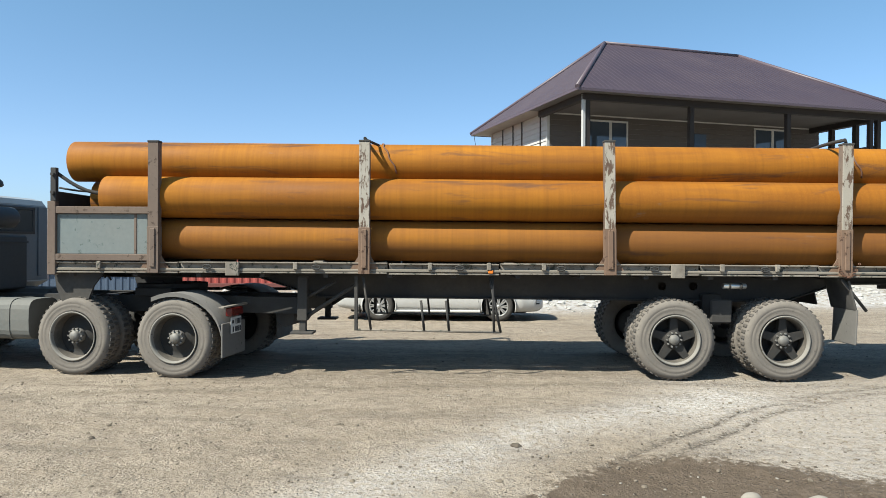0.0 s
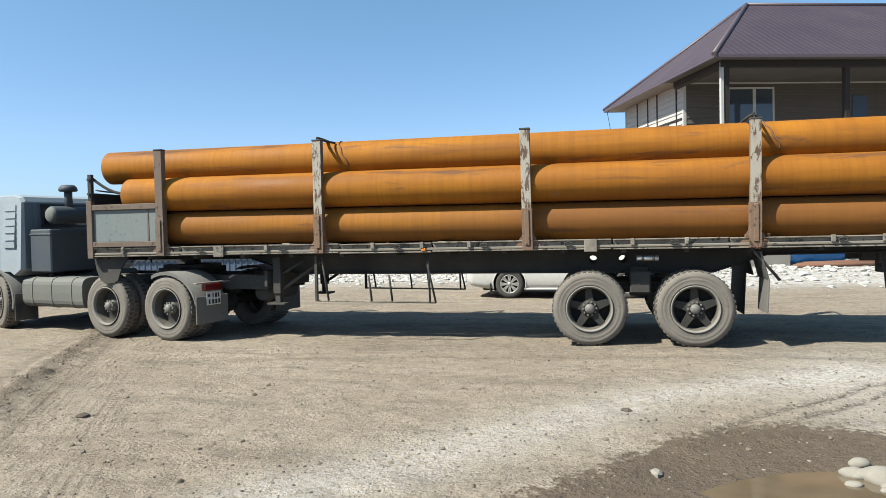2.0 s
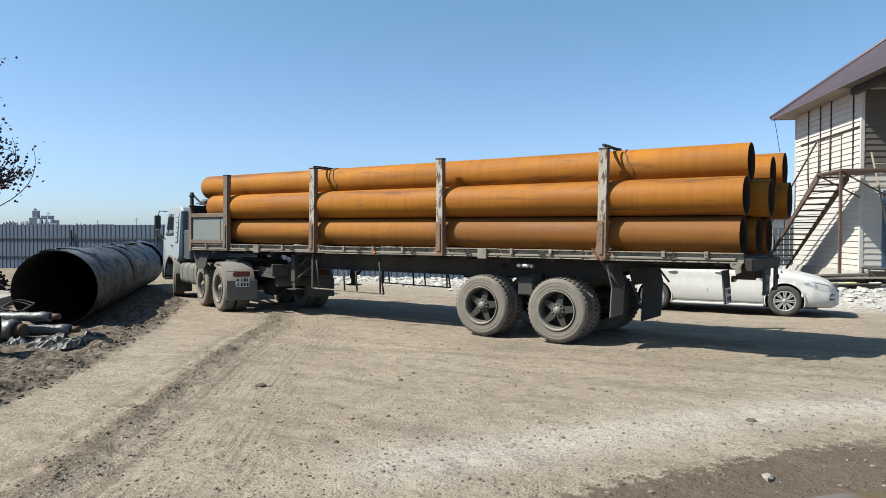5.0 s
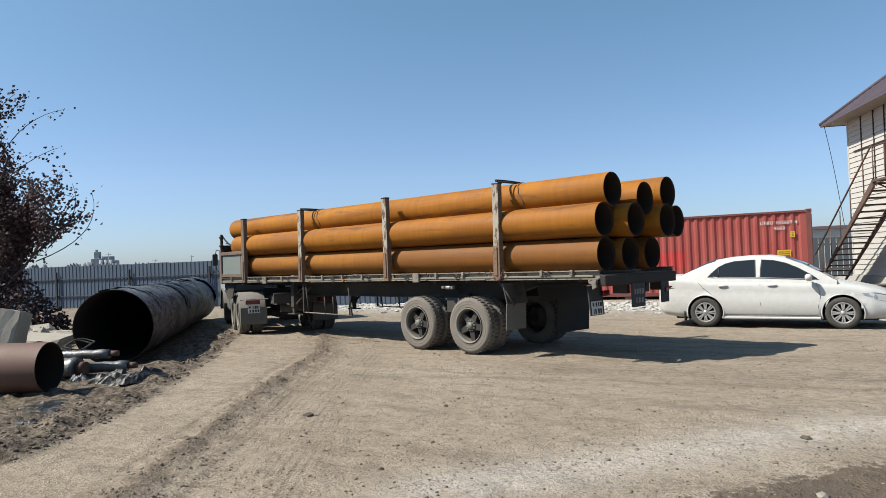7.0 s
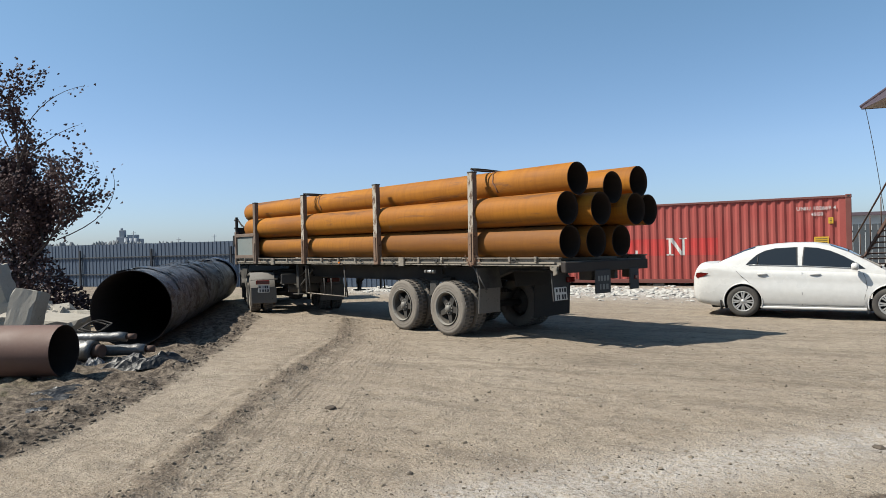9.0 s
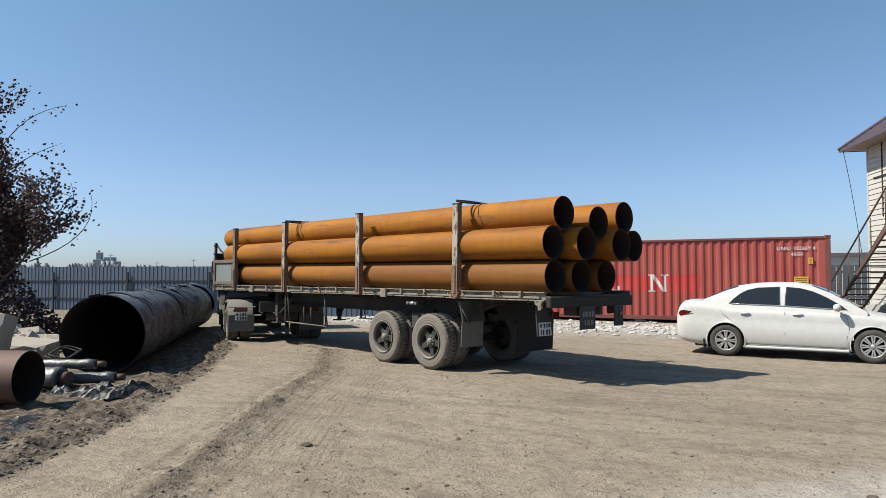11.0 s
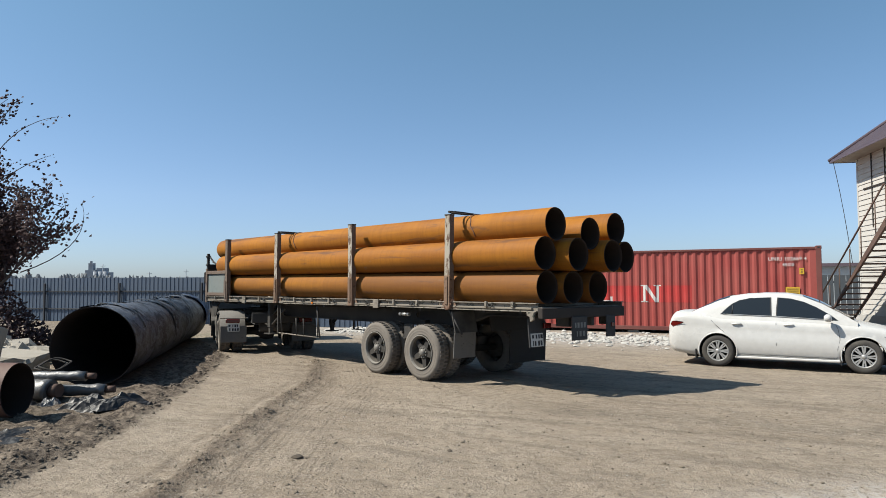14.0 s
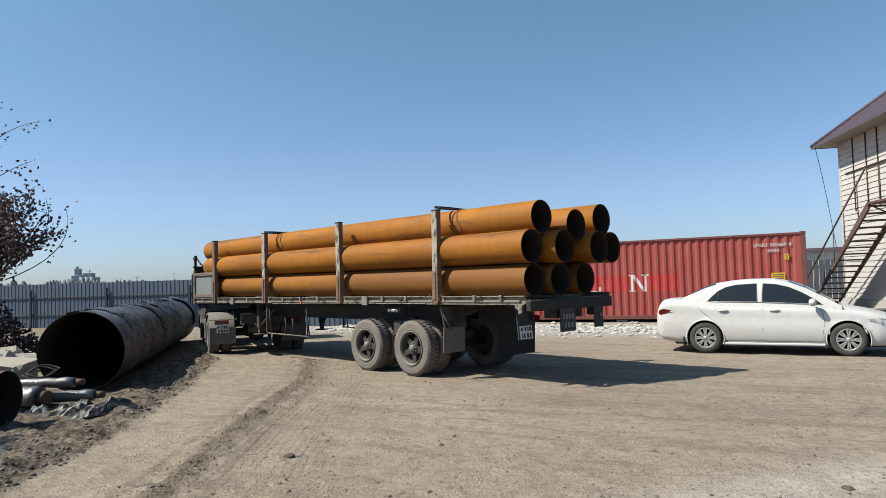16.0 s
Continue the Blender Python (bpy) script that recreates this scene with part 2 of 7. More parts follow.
M_HUB = worn("hub_metal", (0.1881, 0.1800, 0.1647), (0.1098, 0.0936, 0.0783), None, 0.6, 0.3, big=12)
M_RUBBER = worn("dusty_rubber", (0.0305, 0.0296, 0.0287), (0.139, 0.126, 0.109), None, 0.9, big=3, dirty=0.7)
M_FLAP = worn("grey_mudguard", (0.1183, 0.1122, 0.1034), (0.1775, 0.1598, 0.1387), (0.0532, 0.0473, 0.0414), 0.85, worn_at=0.62)
M_CAB = worn("pale_cab_paint", (0.2640, 0.2948, 0.3212), (0.2200, 0.2200, 0.2068), None, 0.45, big=1.2, dirty=0.45)
M_CAB_GREY = worn("blue_grey_paint", (0.0391, 0.0505, 0.0626), (0.074, 0.074, 0.0722), None, 0.6)
# cab paint darkened and blued: the shade on the cab's back, as colour
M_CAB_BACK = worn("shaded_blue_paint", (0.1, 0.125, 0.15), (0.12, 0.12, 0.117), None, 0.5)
M_TANK = worn("dusty_tank", (0.1170, 0.1188, 0.1080), (0.1620, 0.1467, 0.1260), (0.0936, 0.1179, 0.1017), 0.7, worn_at=0.64)
M_GLASS = glass("dark_glass")
M_RED_LAMP = simple("red_lamp", (0.0917, 0.0057, 0.0043), 0.25)
M_ORANGE_LAMP = simple("orange_lamp", (0.652, 0.174, 0.0174), 0.25)
M_PLATE = worn("number_plate", (0.539, 0.539, 0.522), (0.392, 0.365, 0.322), None, 0.5)
M_INK = simple("dark_ink", (0.0261, 0.0261, 0.0305), 0.7)
M_BOARD = worn("dark_board", (0.0305, 0.0313, 0.0331), (0.0783, 0.074, 0.0696), None, 0.8)
M_CHALK = simple("chalk", (0.174, 0.174, 0.165), 0.9)
M_CHROME = simple("bare_metal", (0.479, 0.479, 0.461), 0.35, 0.8)
M_CABLE = worn("dark_cable", (0.0174, 0.0157, 0.0148), (0.0522, 0.0435, 0.0348), None, 0.8)
M_WOOD = worn("weathered_plank", (0.183, 0.157, 0.126), (0.27, 0.244, 0.204), (0.087, 0.0696, 0.0522), 0.9, fine=40)

M_RED = worn("container_red", (0.2709, 0.0404, 0.0327), (0.3096, 0.0929, 0.0748), (0.1866, 0.0449, 0.0336), 0.6, big=0.7, worn_at=0.66)
M_RED_DARK = worn("container_frame_red", (0.1296, 0.0352, 0.0298), (0.1881, 0.0861, 0.0705), (0.0705, 0.0352, 0.0274), 0.7)
M_RED_BAND = worn("bright_red_band", (0.3842, 0.0222, 0.0192), (0.3553, 0.0666, 0.0555), None, 0.55)
M_WHITE_MARK = worn("white_marking", (0.5176, 0.5100, 0.4879), (0.4071, 0.3697, 0.3400), None, 0.6)
M_YELLOW = worn("yellow_sticker", (0.5509, 0.3291, 0.0153), (0.4215, 0.2675, 0.0459), None, 0.5)

M_WHITE = worn("white_car_paint", (0.5120, 0.5120, 0.5000), (0.4560, 0.4440, 0.4240), None, 0.22, big=0.8, fine=8, dirty=0.35, bump=0.0)
M_CAR_GLASS = glass("tinted_glass", (0.0104, 0.0122, 0.0139))
M_CAR_TYRE = worn("car_tyre", (0.0391, 0.0365, 0.0348), (0.113, 0.104, 0.087), None, 0.9, big=6)
M_ALLOY = worn("silver_wheel", (0.4068, 0.4068, 0.3996), (0.2817, 0.2664, 0.2430), None, 0.4, 0.5, big=8)
M_BLACK = simple("black_plastic", (0.0157, 0.0157, 0.0165), 0.6)
M_HEADLAMP = simple("headlamp", (0.365, 0.383, 0.4), 0.12, 0.3)

M_ROOF = worn("plum_metal_roof", (0.0430, 0.0292, 0.0404), (0.0533, 0.0378, 0.0490), None, 0.5, 0.0, big=0.6, fine=6, dirty=0.6, bump=0.05)
M_ROOF_TRIM = simple("roof_flashing", (0.085, 0.062, 0.075), 0.5)
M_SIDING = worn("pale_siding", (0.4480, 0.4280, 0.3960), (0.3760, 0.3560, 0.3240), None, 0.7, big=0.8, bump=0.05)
# darker copy of the siding, with the porch shade in its colour
M_SIDING_SHADED = worn("shaded_siding", (0.0926, 0.0799, 0.0703), (0.0739, 0.0643, 0.0570), None, 0.7, big=0.8, bump=0.05)
M_SOFFIT = worn("soffit_board", (0.261, 0.222, 0.183), (0.209, 0.178, 0.148), None, 0.7)
M_BEAM = worn("dark_timber", (0.0181, 0.0132, 0.0111), (0.0348, 0.0265, 0.0209), None, 0.75)
M_TRIM = worn("white_trim", (0.4444, 0.4365, 0.4171), (0.3520, 0.3370, 0.3062), None, 0.6)
M_DOOR = worn("blue_door", (0.0305, 0.0653, 0.122), (0.087, 0.104, 0.122), None, 0.45)
M_PLINTH = worn("concrete", (0.348, 0.335, 0.309), (0.435, 0.413, 0.374), (0.252, 0.239, 0.217), 0.9, worn_at=0.62)
M_STAIR = worn("rusty_stair_steel", (0.0827, 0.0478, 0.0365), (0.131, 0.0783, 0.0566), None, 0.75)
M_PANE = glass("window_glass", (0.0435, 0.0566, 0.074), 0.04)

M_FENCE = worn("blue_grey_sheet", (0.0533, 0.0791, 0.1221), (0.0740, 0.0963, 0.1307), None, 0.55, big=0.7)
M_FENCE_FRAME = worn("fence_steel", (0.018, 0.022, 0.030), (0.036, 0.039, 0.046), None, 0.7)


def torn_wrap():
    """Black bituminous wrap with a blue-grey sheen painted in, torn in ragged rings down to black."""
    n = Nodes("torn_black_wrap")
    along = n.mapped((0.75, 0.75, 1.6), (0, 0, radians(42)))
    sheen, rag, fleck = n.noise(1.3, 5, 0.6), n.noise(2.6, 8, 0.72, along, 0.9), n.noise(13, 6, 0.75)
    c = n.mix(n.ramp(sheen, 0.35, 0.65), (0.040, 0.043, 0.050), (0.092, 0.101, 0.122))
    c = n.mix(n.ramp(fleck, 0.56, 0.60, 0.0, 0.8), c, (0.165, 0.178, 0.20))
    c = n.mix(n.ramp(rag, 0.50, 0.53), c, n.mix(n.ramp(fleck, 0.62, 0.65), (0.008, 0.008, 0.009), (0.10, 0.108, 0.12)))
    n.bump(n.math("ADD", rag, n.math("MULTIPLY", fleck, 0.5)), 0.8, 0.04)
    return n.done(c, n.ramp(sheen, 0.3, 0.7, 0.42, 0.7), 0.0, 0.5)


M_BITUMEN = torn_wrap()
M_BLUE_WRAP = worn("blue_wrap", (0.0261, 0.0435, 0.0957), (0.0522, 0.0696, 0.104), None, 0.5)
M_BROWN_PIPE = worn("brown_pipe", (0.0994, 0.0503, 0.0370), (0.1403, 0.0813, 0.0629), None, 0.6, big=2)
M_FOIL = worn("silver_foil", (0.191, 0.191, 0.191), (0.087, 0.087, 0.087), None, 0.4, 0.7, big=6, fine=14, bump=0.6, depth=0.02)
M_BLACK_FILM = worn("black_film", (0.007, 0.007, 0.008), (0.017, 0.017, 0.018), None, 0.42, big=6, fine=12, bump=0.6, depth=0.02)
M_CONCRETE = worn("grey_concrete_block", (0.30, 0.275, 0.235), (0.37, 0.34, 0.29), (0.131, 0.117, 0.1), 0.95, fine=18, worn_at=0.64, bump=0.4, depth=0.012)
M_STONE = worn("pale_stone", (0.2297, 0.2068, 0.1725), (0.2913, 0.2640, 0.2262), (0.1610, 0.1417, 0.1153), 0.9, big=7)
M_RUBBLE = worn("white_rubble", (0.3784, 0.3655, 0.3397), (0.4472, 0.4343, 0.4042), (0.2236, 0.2107, 0.1892), 0.9, big=5)
M_CLOD = worn("earth_clod", (0.1417, 0.1153, 0.0865), (0.2297, 0.1910, 0.1443), None, 0.95, big=9)
M_STONE_DARK = worn("dark_stone", (0.0702, 0.0558, 0.0423), (0.1485, 0.1215, 0.0936), None, 0.95, big=9)
M_BARK = worn("dark_bark", (0.0653, 0.0478, 0.0418), (0.104, 0.0827, 0.0696), None, 0.95)
M_LEAF = worn("dry_purple_leaf", (0.0522, 0.0278, 0.0296), (0.109, 0.0653, 0.0539), None, 0.75, big=3, fine=6)
M_TARP = worn("bright_blue_tarp", (0.0174, 0.165, 0.452), (0.0435, 0.226, 0.487), None, 0.45, big=3)
M_SACK = worn("yellow_sack", (0.42, 0.41, 0.14), (0.36, 0.36, 0.20), None, 0.8, big=8)
M_RUST = worn("rusty_iron", (0.139, 0.0653, 0.0391), (0.191, 0.113, 0.074), None, 0.85)
# the next two hold aerial haze in their pale blue-grey colours
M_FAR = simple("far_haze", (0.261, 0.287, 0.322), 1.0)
M_FAR_TREE_HAZE = simple("far_woods", (0.174, 0.187, 0.2), 1.0)
M_SHED = worn("pale_shed", (0.331, 0.357, 0.374), (0.4, 0.409, 0.409), None, 0.7)


def muddy_water():
    n = Nodes("muddy_water")
    c = n.mix(n.ramp(n.noise(2.2, 4), 0.35, 0.65), (0.1, 0.0766, 0.0505), (0.139, 0.109, 0.074))
    n.bump(n.noise(9, 2), 0.03, 0.01)
    return n.done(c, 0.06, 0.0, 0.5)


M_WATER = muddy_water()

# ---- shape helpers ----
class Shape:
    """Vertices and faces of one mesh, gathered from simple solids."""
    def __init__(self):
        self.v, self.f, self.s = [], [], []

    def add(self, verts, faces, smooth=False, m=None):
        k = len(self.v)
        self.v += [tuple(m @ Vector(p)) if m else tuple(p) for p in verts]
        self.f += [tuple(i + k for i in face) for face in faces]
        self.s += [smooth] * len(faces)
        return self

    def box(self, x0, x1, y0, y1, z0, z1, c=0.006, m=None):
        """A box with its edges chamfered by c."""
        c = min(c, 0.45 * min(abs(x1 - x0), abs(y1 - y0), abs(z1 - z0)))
        lo, hi = (x0, y0, z0), (x1, y1, z1)
        verts, index = [], {}
        for corner in range(8):
            for axis in range(3):
                p = []
                for k in range(3):
                    far = corner >> k & 1
                    p.append((hi[k] if far else lo[k]) + (0 if k == axis else (-c if far else c)))
                index[corner, axis] = len(verts)
                verts.append(p)
        faces = []
        for axis in range(3):
            b, d = [k for k in range(3) if k != axis]
            for side in (0, 1):
                ring = [(side << axis) | (i << b) | (j << d) for i, j in ((0, 0), (1, 0), (1, 1), (0, 1))]
                faces.append([index[r, axis] for r in ring])
            for i in (0, 1):
                for j in (0, 1):
                    p, q = (i << b) | (j << d), (i << b) | (j << d) | (1 << axis)
                    faces.append([index[p, b], index[q, b], index[q, d], index[p, d]])
        for corner in range(8):
            faces.append([index[corner, a] for a in range(3)])
        return self.add(verts, faces, False, m)

    def rod(self, points, r, n=8, r1=None, smooth=True, m=None):
        """A round bar along a line of points."""
        points = [Vector(p) for p in points]
        verts, faces = [], []
        side = None
        for k, p in enumerate(points):
            way = (points[min(k + 1, len(points) - 1)] - points[max(k - 1, 0)]).normalized()
            if side is None:
                side = way.orthogonal().normalized()
            side = (side - way * side.dot(way)).normalized()
            up = way.cross(side)
            rr = r + ((r1 if r1 is not None else r) - r) * k / max(1, len(points) - 1)
            verts += [p + rr * (math.cos(2 * math.pi * a / n) * side + math.sin(2 * math.pi * a / n) * up) for a in range(n)]
        for k in range(len(points) - 1):
            for a in range(n):
                b = (a + 1) % n
                faces.append((k * n + a, k * n + b, (k + 1) * n + b, (k + 1) * n + a))
        self.add(verts, faces, smooth, m)
        return self.add(verts[:n] + verts[-n:], [tuple(reversed(range(n))), tuple(range(n, 2 * n))], False, m)

    def lathe(self, profile, n=40, m=None, smooth=True, closed=False):
        """A profile of (radius, height along +y) turned round the y axis."""
        verts, faces = [], []
        for r, h in profile:
            verts += [(r * math.cos(2 * math.pi * a / n), h, r * math.sin(2 * math.pi * a / n)) for a in range(n)]
        rows = len(profile)
        for k in range(rows if closed else rows - 1):
            q = (k + 1) % rows
            for a in range(n):
                b = (a + 1) % n
                faces.append((k * n + a, k * n + b, q * n + b, q * n + a))
        return self.add(verts, faces, smooth, m)

    def prism(self, outline, h0, h1, axis="y", m=None):
        """A flat outline pulled out along an axis: (x, z) along y, (x, y) along z, (y, z) along x."""
        place = {"y": lambda a, b, h: (a, h, b), "z": lambda a, b, h: (a, b, h), "x": lambda a, b, h: (h, a, b)}[axis]
        n = len(outline)
        verts = [place(a, b, h) for h in (h0, h1) for a, b in outline]
        faces = [tuple(range(n)), tuple(reversed(range(n, 2 * n)))]
        faces += [(k, (k + 1) % n, n + (k + 1) % n, n + k) for k in range(n)]
        return self.add(verts, faces, False, m)

    def grid(self, rows, smooth=True, wrap=False, m=None):
        """A sheet through rows of points."""
        n = len(rows[0])
        faces = []
        for k in range(len(rows) - 1):
            for a in range(n if wrap else n - 1):
                b = (a + 1) % n
                faces.append((k * n + a, k * n + b, (k + 1) * n + b, (k + 1) * n + a))
        return self.add([p for row in rows for p in row], faces, smooth, m)

    def stone(self, at, r, rng, flat=0.6):
        """A small rounded lump."""
        t = (1 + 5 ** 0.5) / 2
        base = [(-1, t, 0), (1, t, 0), (-1, -t, 0), (1, -t, 0), (0, -1, t), (0, 1, t), (0, -1, -t), (0, 1, -t), (t, 0, -1), (t, 0, 1), (-t, 0, -1), (-t, 0, 1)]
        tri = [(0, 11, 5), (0, 5, 1), (0, 1, 7), (0, 7, 10), (0, 10, 11), (1, 5, 9), (5, 11, 4), (11, 10, 2), (10, 7, 6), (7, 1, 8),
               (3, 9, 4), (3, 4, 2), (3, 2, 6), (3, 6, 8), (3, 8, 9), (4, 9, 5), (2, 4, 11), (6, 2, 10), (8, 6, 7), (9, 8, 1)]
        turn, sx, sy = rng.uniform(0, 6.3), rng.uniform(0.7, 1.3), rng.uniform(0.7, 1.3)
        c, s = math.cos(turn), math.sin(turn)
        verts = []
        for x, y, z in base:
            k = r / 1.9 * rng.uniform(0.75, 1.2)
            x, y = x * sx * k, y * sy * k
            verts.append((at[0] + c * x - s * y, at[1] + s * x + c * y, at[2] + z * k * flat))
        return self.add(verts, tri, False)


def mesh_of(name, shape, *mats):
    me = bpy.data.meshes.new(name)
    me.from_pydata(shape.v, [], shape.f)
    me.polygons.foreach_set("use_smooth", shape.s)
    bm = bmesh.new()
    bm.from_mesh(me)
    bmesh.ops.remove_doubles(bm, verts=bm.verts, dist=1e-5) if len(bm.verts) < 3000 else None
    bmesh.ops.recalc_face_normals(bm, faces=bm.faces)
    bm.to_mesh(me)
    bm.free()
    for m in mats:
        me.materials.append(m)
    return me


def part(name, shape, material, parent=None, label="", at=None):
    """One mesh object, under a thing or under a part."""
    me = shape if isinstance(shape, bpy.types.Mesh) else mesh_of(name, shape, material)
    ob = new(name, me)
    if parent:
        ob.parent = parent
    if at is not None:
        ob.matrix_basis = at
    return tagged(ob, label)


def thing(name, label, category, at=None, group="", kind=""):
    ob = new(name)
    ob.empty_display_size = 0.3
    if at is not None:
        ob.matrix_basis = at
    return tagged(ob, label, category, group, kind)


S = Shape

# ---- ground ----
SLOPE_X, SLOPE_Y = -0.0016, -0.01175


def smooth(a, b, v):
    t = np.clip((v - a) / (b - a), 0, 1)
    return t * t * (3 - 2 * t)


def away(x, y, line):
    """The distance of points from a line of corners, and which side they are on (left of its way: positive)."""
    best, side = np.full(np.shape(x), 1e9), np.zeros(np.shape(x))
    for (ax, ay), (bx, by) in zip(line, line[1:]):
        dx, dy = bx - ax, by - ay
        t = np.clip(((x - ax) * dx + (y - ay) * dy) / (dx * dx + dy * dy), 0, 1)
        d = np.hypot(x - ax - t * dx, y - ay - t * dy)
        s = np.sign(dx * (y - ay) - dy * (x - ax))
        side, best = np.where(d < best, s, side), np.minimum(d, best)
    return best, side


MUD_EDGE = [(-3.6, -2.0), (-5.2, 2.5), (-6.3, 4.5), (-8.6, 7.6), (-11.6, 11.2), (-17.0, 15.0)]
RUT = [(-2.6, 0.4), (-3.55, 2.2), (-4.62, 4.0), (-5.95, 6.3), (-7.4, 9.0), (-9.2, 11.3)]
TRACK = [(1.3, 4.9), (2.0, 5.6), (2.9, 6.5), (4.2, 7.4), (6.5, 8.3)]
PUDDLE = [(-0.9, 2.3), (-0.35, 3.15), (0.3, 3.95), (0.75, 4.55), (1.25, 5.0), (1.75, 5.15), (2.35, 5.0), (3.0, 4.6), (3.4, 3.6), (3.2, 2.2), (1.5, 1.5)]


def plane_z(x, y):
    return SLOPE_X * np.clip(x, -45, 45) + SLOPE_Y * np.clip(y, -20, 32)


def wobble(x, y, f, seed):
    """Broad smooth unevenness from a few waves."""
    r = random.Random(seed)
    z = 0 * x
    for k in range(7):
        a, ph, q = r.uniform(0, 6.3), r.uniform(0, 6.3), f * r.uniform(0.6, 1.9)
        z = z + np.sin(q * (x * math.cos(a) + y * math.sin(a)) + ph)
    return z / 7


def vnoise(x, y, f, seed):
    """Lattice noise between -1 and 1."""
    c, s = math.cos(seed * 1.7 + 0.5), math.sin(seed * 1.7 + 0.5)
    u, v = (c * x - s * y) * f, (s * x + c * y) * f
    i, j = np.floor(u), np.floor(v)
    s, t = u - i, v - j
    s, t = s * s * (3 - 2 * s), t * t * (3 - 2 * t)
    h = lambda a, b: (np.sin(a * 127.1 + b * 311.7 + seed * 74.7) * 43758.5453) % 1.0
    top = h(i, j) * (1 - s) + h(i + 1, j) * s
    low = h(i, j + 1) * (1 - s) + h(i + 1, j + 1) * s
    return 2 * (top * (1 - t) + low * t) - 1


def inside_puddle(x, y):
    """How deep a point lies in the puddle's hollow: positive inside."""
    loop = PUDDLE + PUDDLE[:1]
    d, _ = away(x, y, loop)
    odd = np.zeros(np.shape(x), bool)
    for (ax, ay), (bx, by) in zip(loop, loop[1:]):
        hit = (ay > y) != (by > y)
        odd ^= hit & (x < (bx - ax) * (y - ay) / ((by - ay) or 1e-9) + ax)
    return np.where(odd, d, -d)


def ground_z(x, y):
    x, y = np.asarray(x, float), np.asarray(y, float)
    z = plane_z(x, y)
    d, side = away(x, y, MUD_EDGE)
    left = np.where(side > 0, d, -d)
    near = 1 - smooth(25, 45, np.hypot(x, y - 8))
    z = z + near * 0.012 * wobble(x, y, 3.0, 1)
    close = 1 - smooth(11, 18, np.hypot(x + 1, y - 5))
    z = z + close * (0.011 * vnoise(x, y, 2.3, 1) + 0.008 * vnoise(x, y, 5.1, 2) + 0.004 * vnoise(x, y, 8.3, 3))
    z = z + close * smooth(-0.1, 0.4, left) * (0.045 * vnoise(x, y, 3.7, 4) + 0.045 * vnoise(x, y, 8.1, 5))
    z = z + near * smooth(0.0, 0.5, left) * (0.03 * wobble(x, y, 7.5, 2) + 0.018 * wobble(x, y, 19, 3))
    z = z + 0.07 * np.exp(-((left - 0.35) / 0.3) ** 2) * (0.6 + 0.5 * wobble(x, y, 6, 4))
    r, rs = away(x, y, RUT)
    z = z + 0.042 * np.exp(-(r / 0.17) ** 2) * (0.8 + 0.6 * wobble(x, y, 9, 5)) + close * 0.040 * np.exp(-(r / 0.26) ** 2) * vnoise(x, y, 8.5, 6) - 0.018 * np.exp(-((r * rs + 0.38) / 0.16) ** 2)
    t, ts = away(x, y, TRACK)
    z = z - 0.014 * np.exp(-((np.abs(t) - 0.11) / 0.05) ** 2)
    p = inside_puddle(x, y)
    z = z - 0.055 * smooth(-0.15, 1.0, p)
    pd, _ = away(x, y, [(-9.6, 6.2), (-17.4, 14.9)])
    bed = plane_z(x, y) - 0.014
    z = bed + (z - bed) * smooth(0.30, 0.75, pd)
    house = smooth(17.0, 20.5, y - 0.31 * x + 1.2) * smooth(-1.5, 2.5, x - 0.3 * (21 - y) * 0) * (1 - smooth(34, 45, y))
    z = z + 0.32 * house
    band = np.exp(-((y - 21.6) / 2.2) ** 2) * smooth(-17, -13, x) * (1 - smooth(3, 7, x))
    z = z + band * (-0.01 + 0.04 * wobble(x, y, 3.2, 6) + 0.04 * wobble(x, y, 8, 7))
    return z


def gz(x, y):
    return float(ground_z(x, y))


def axis(*legs):
    """Coordinates in legs of (start, end, step)."""
    out = []
    for a, b, step in legs:
        out += list(np.linspace(a, b, max(1, round((b - a) / step)), endpoint=False))
    return np.array(out + [legs[-1][1]])


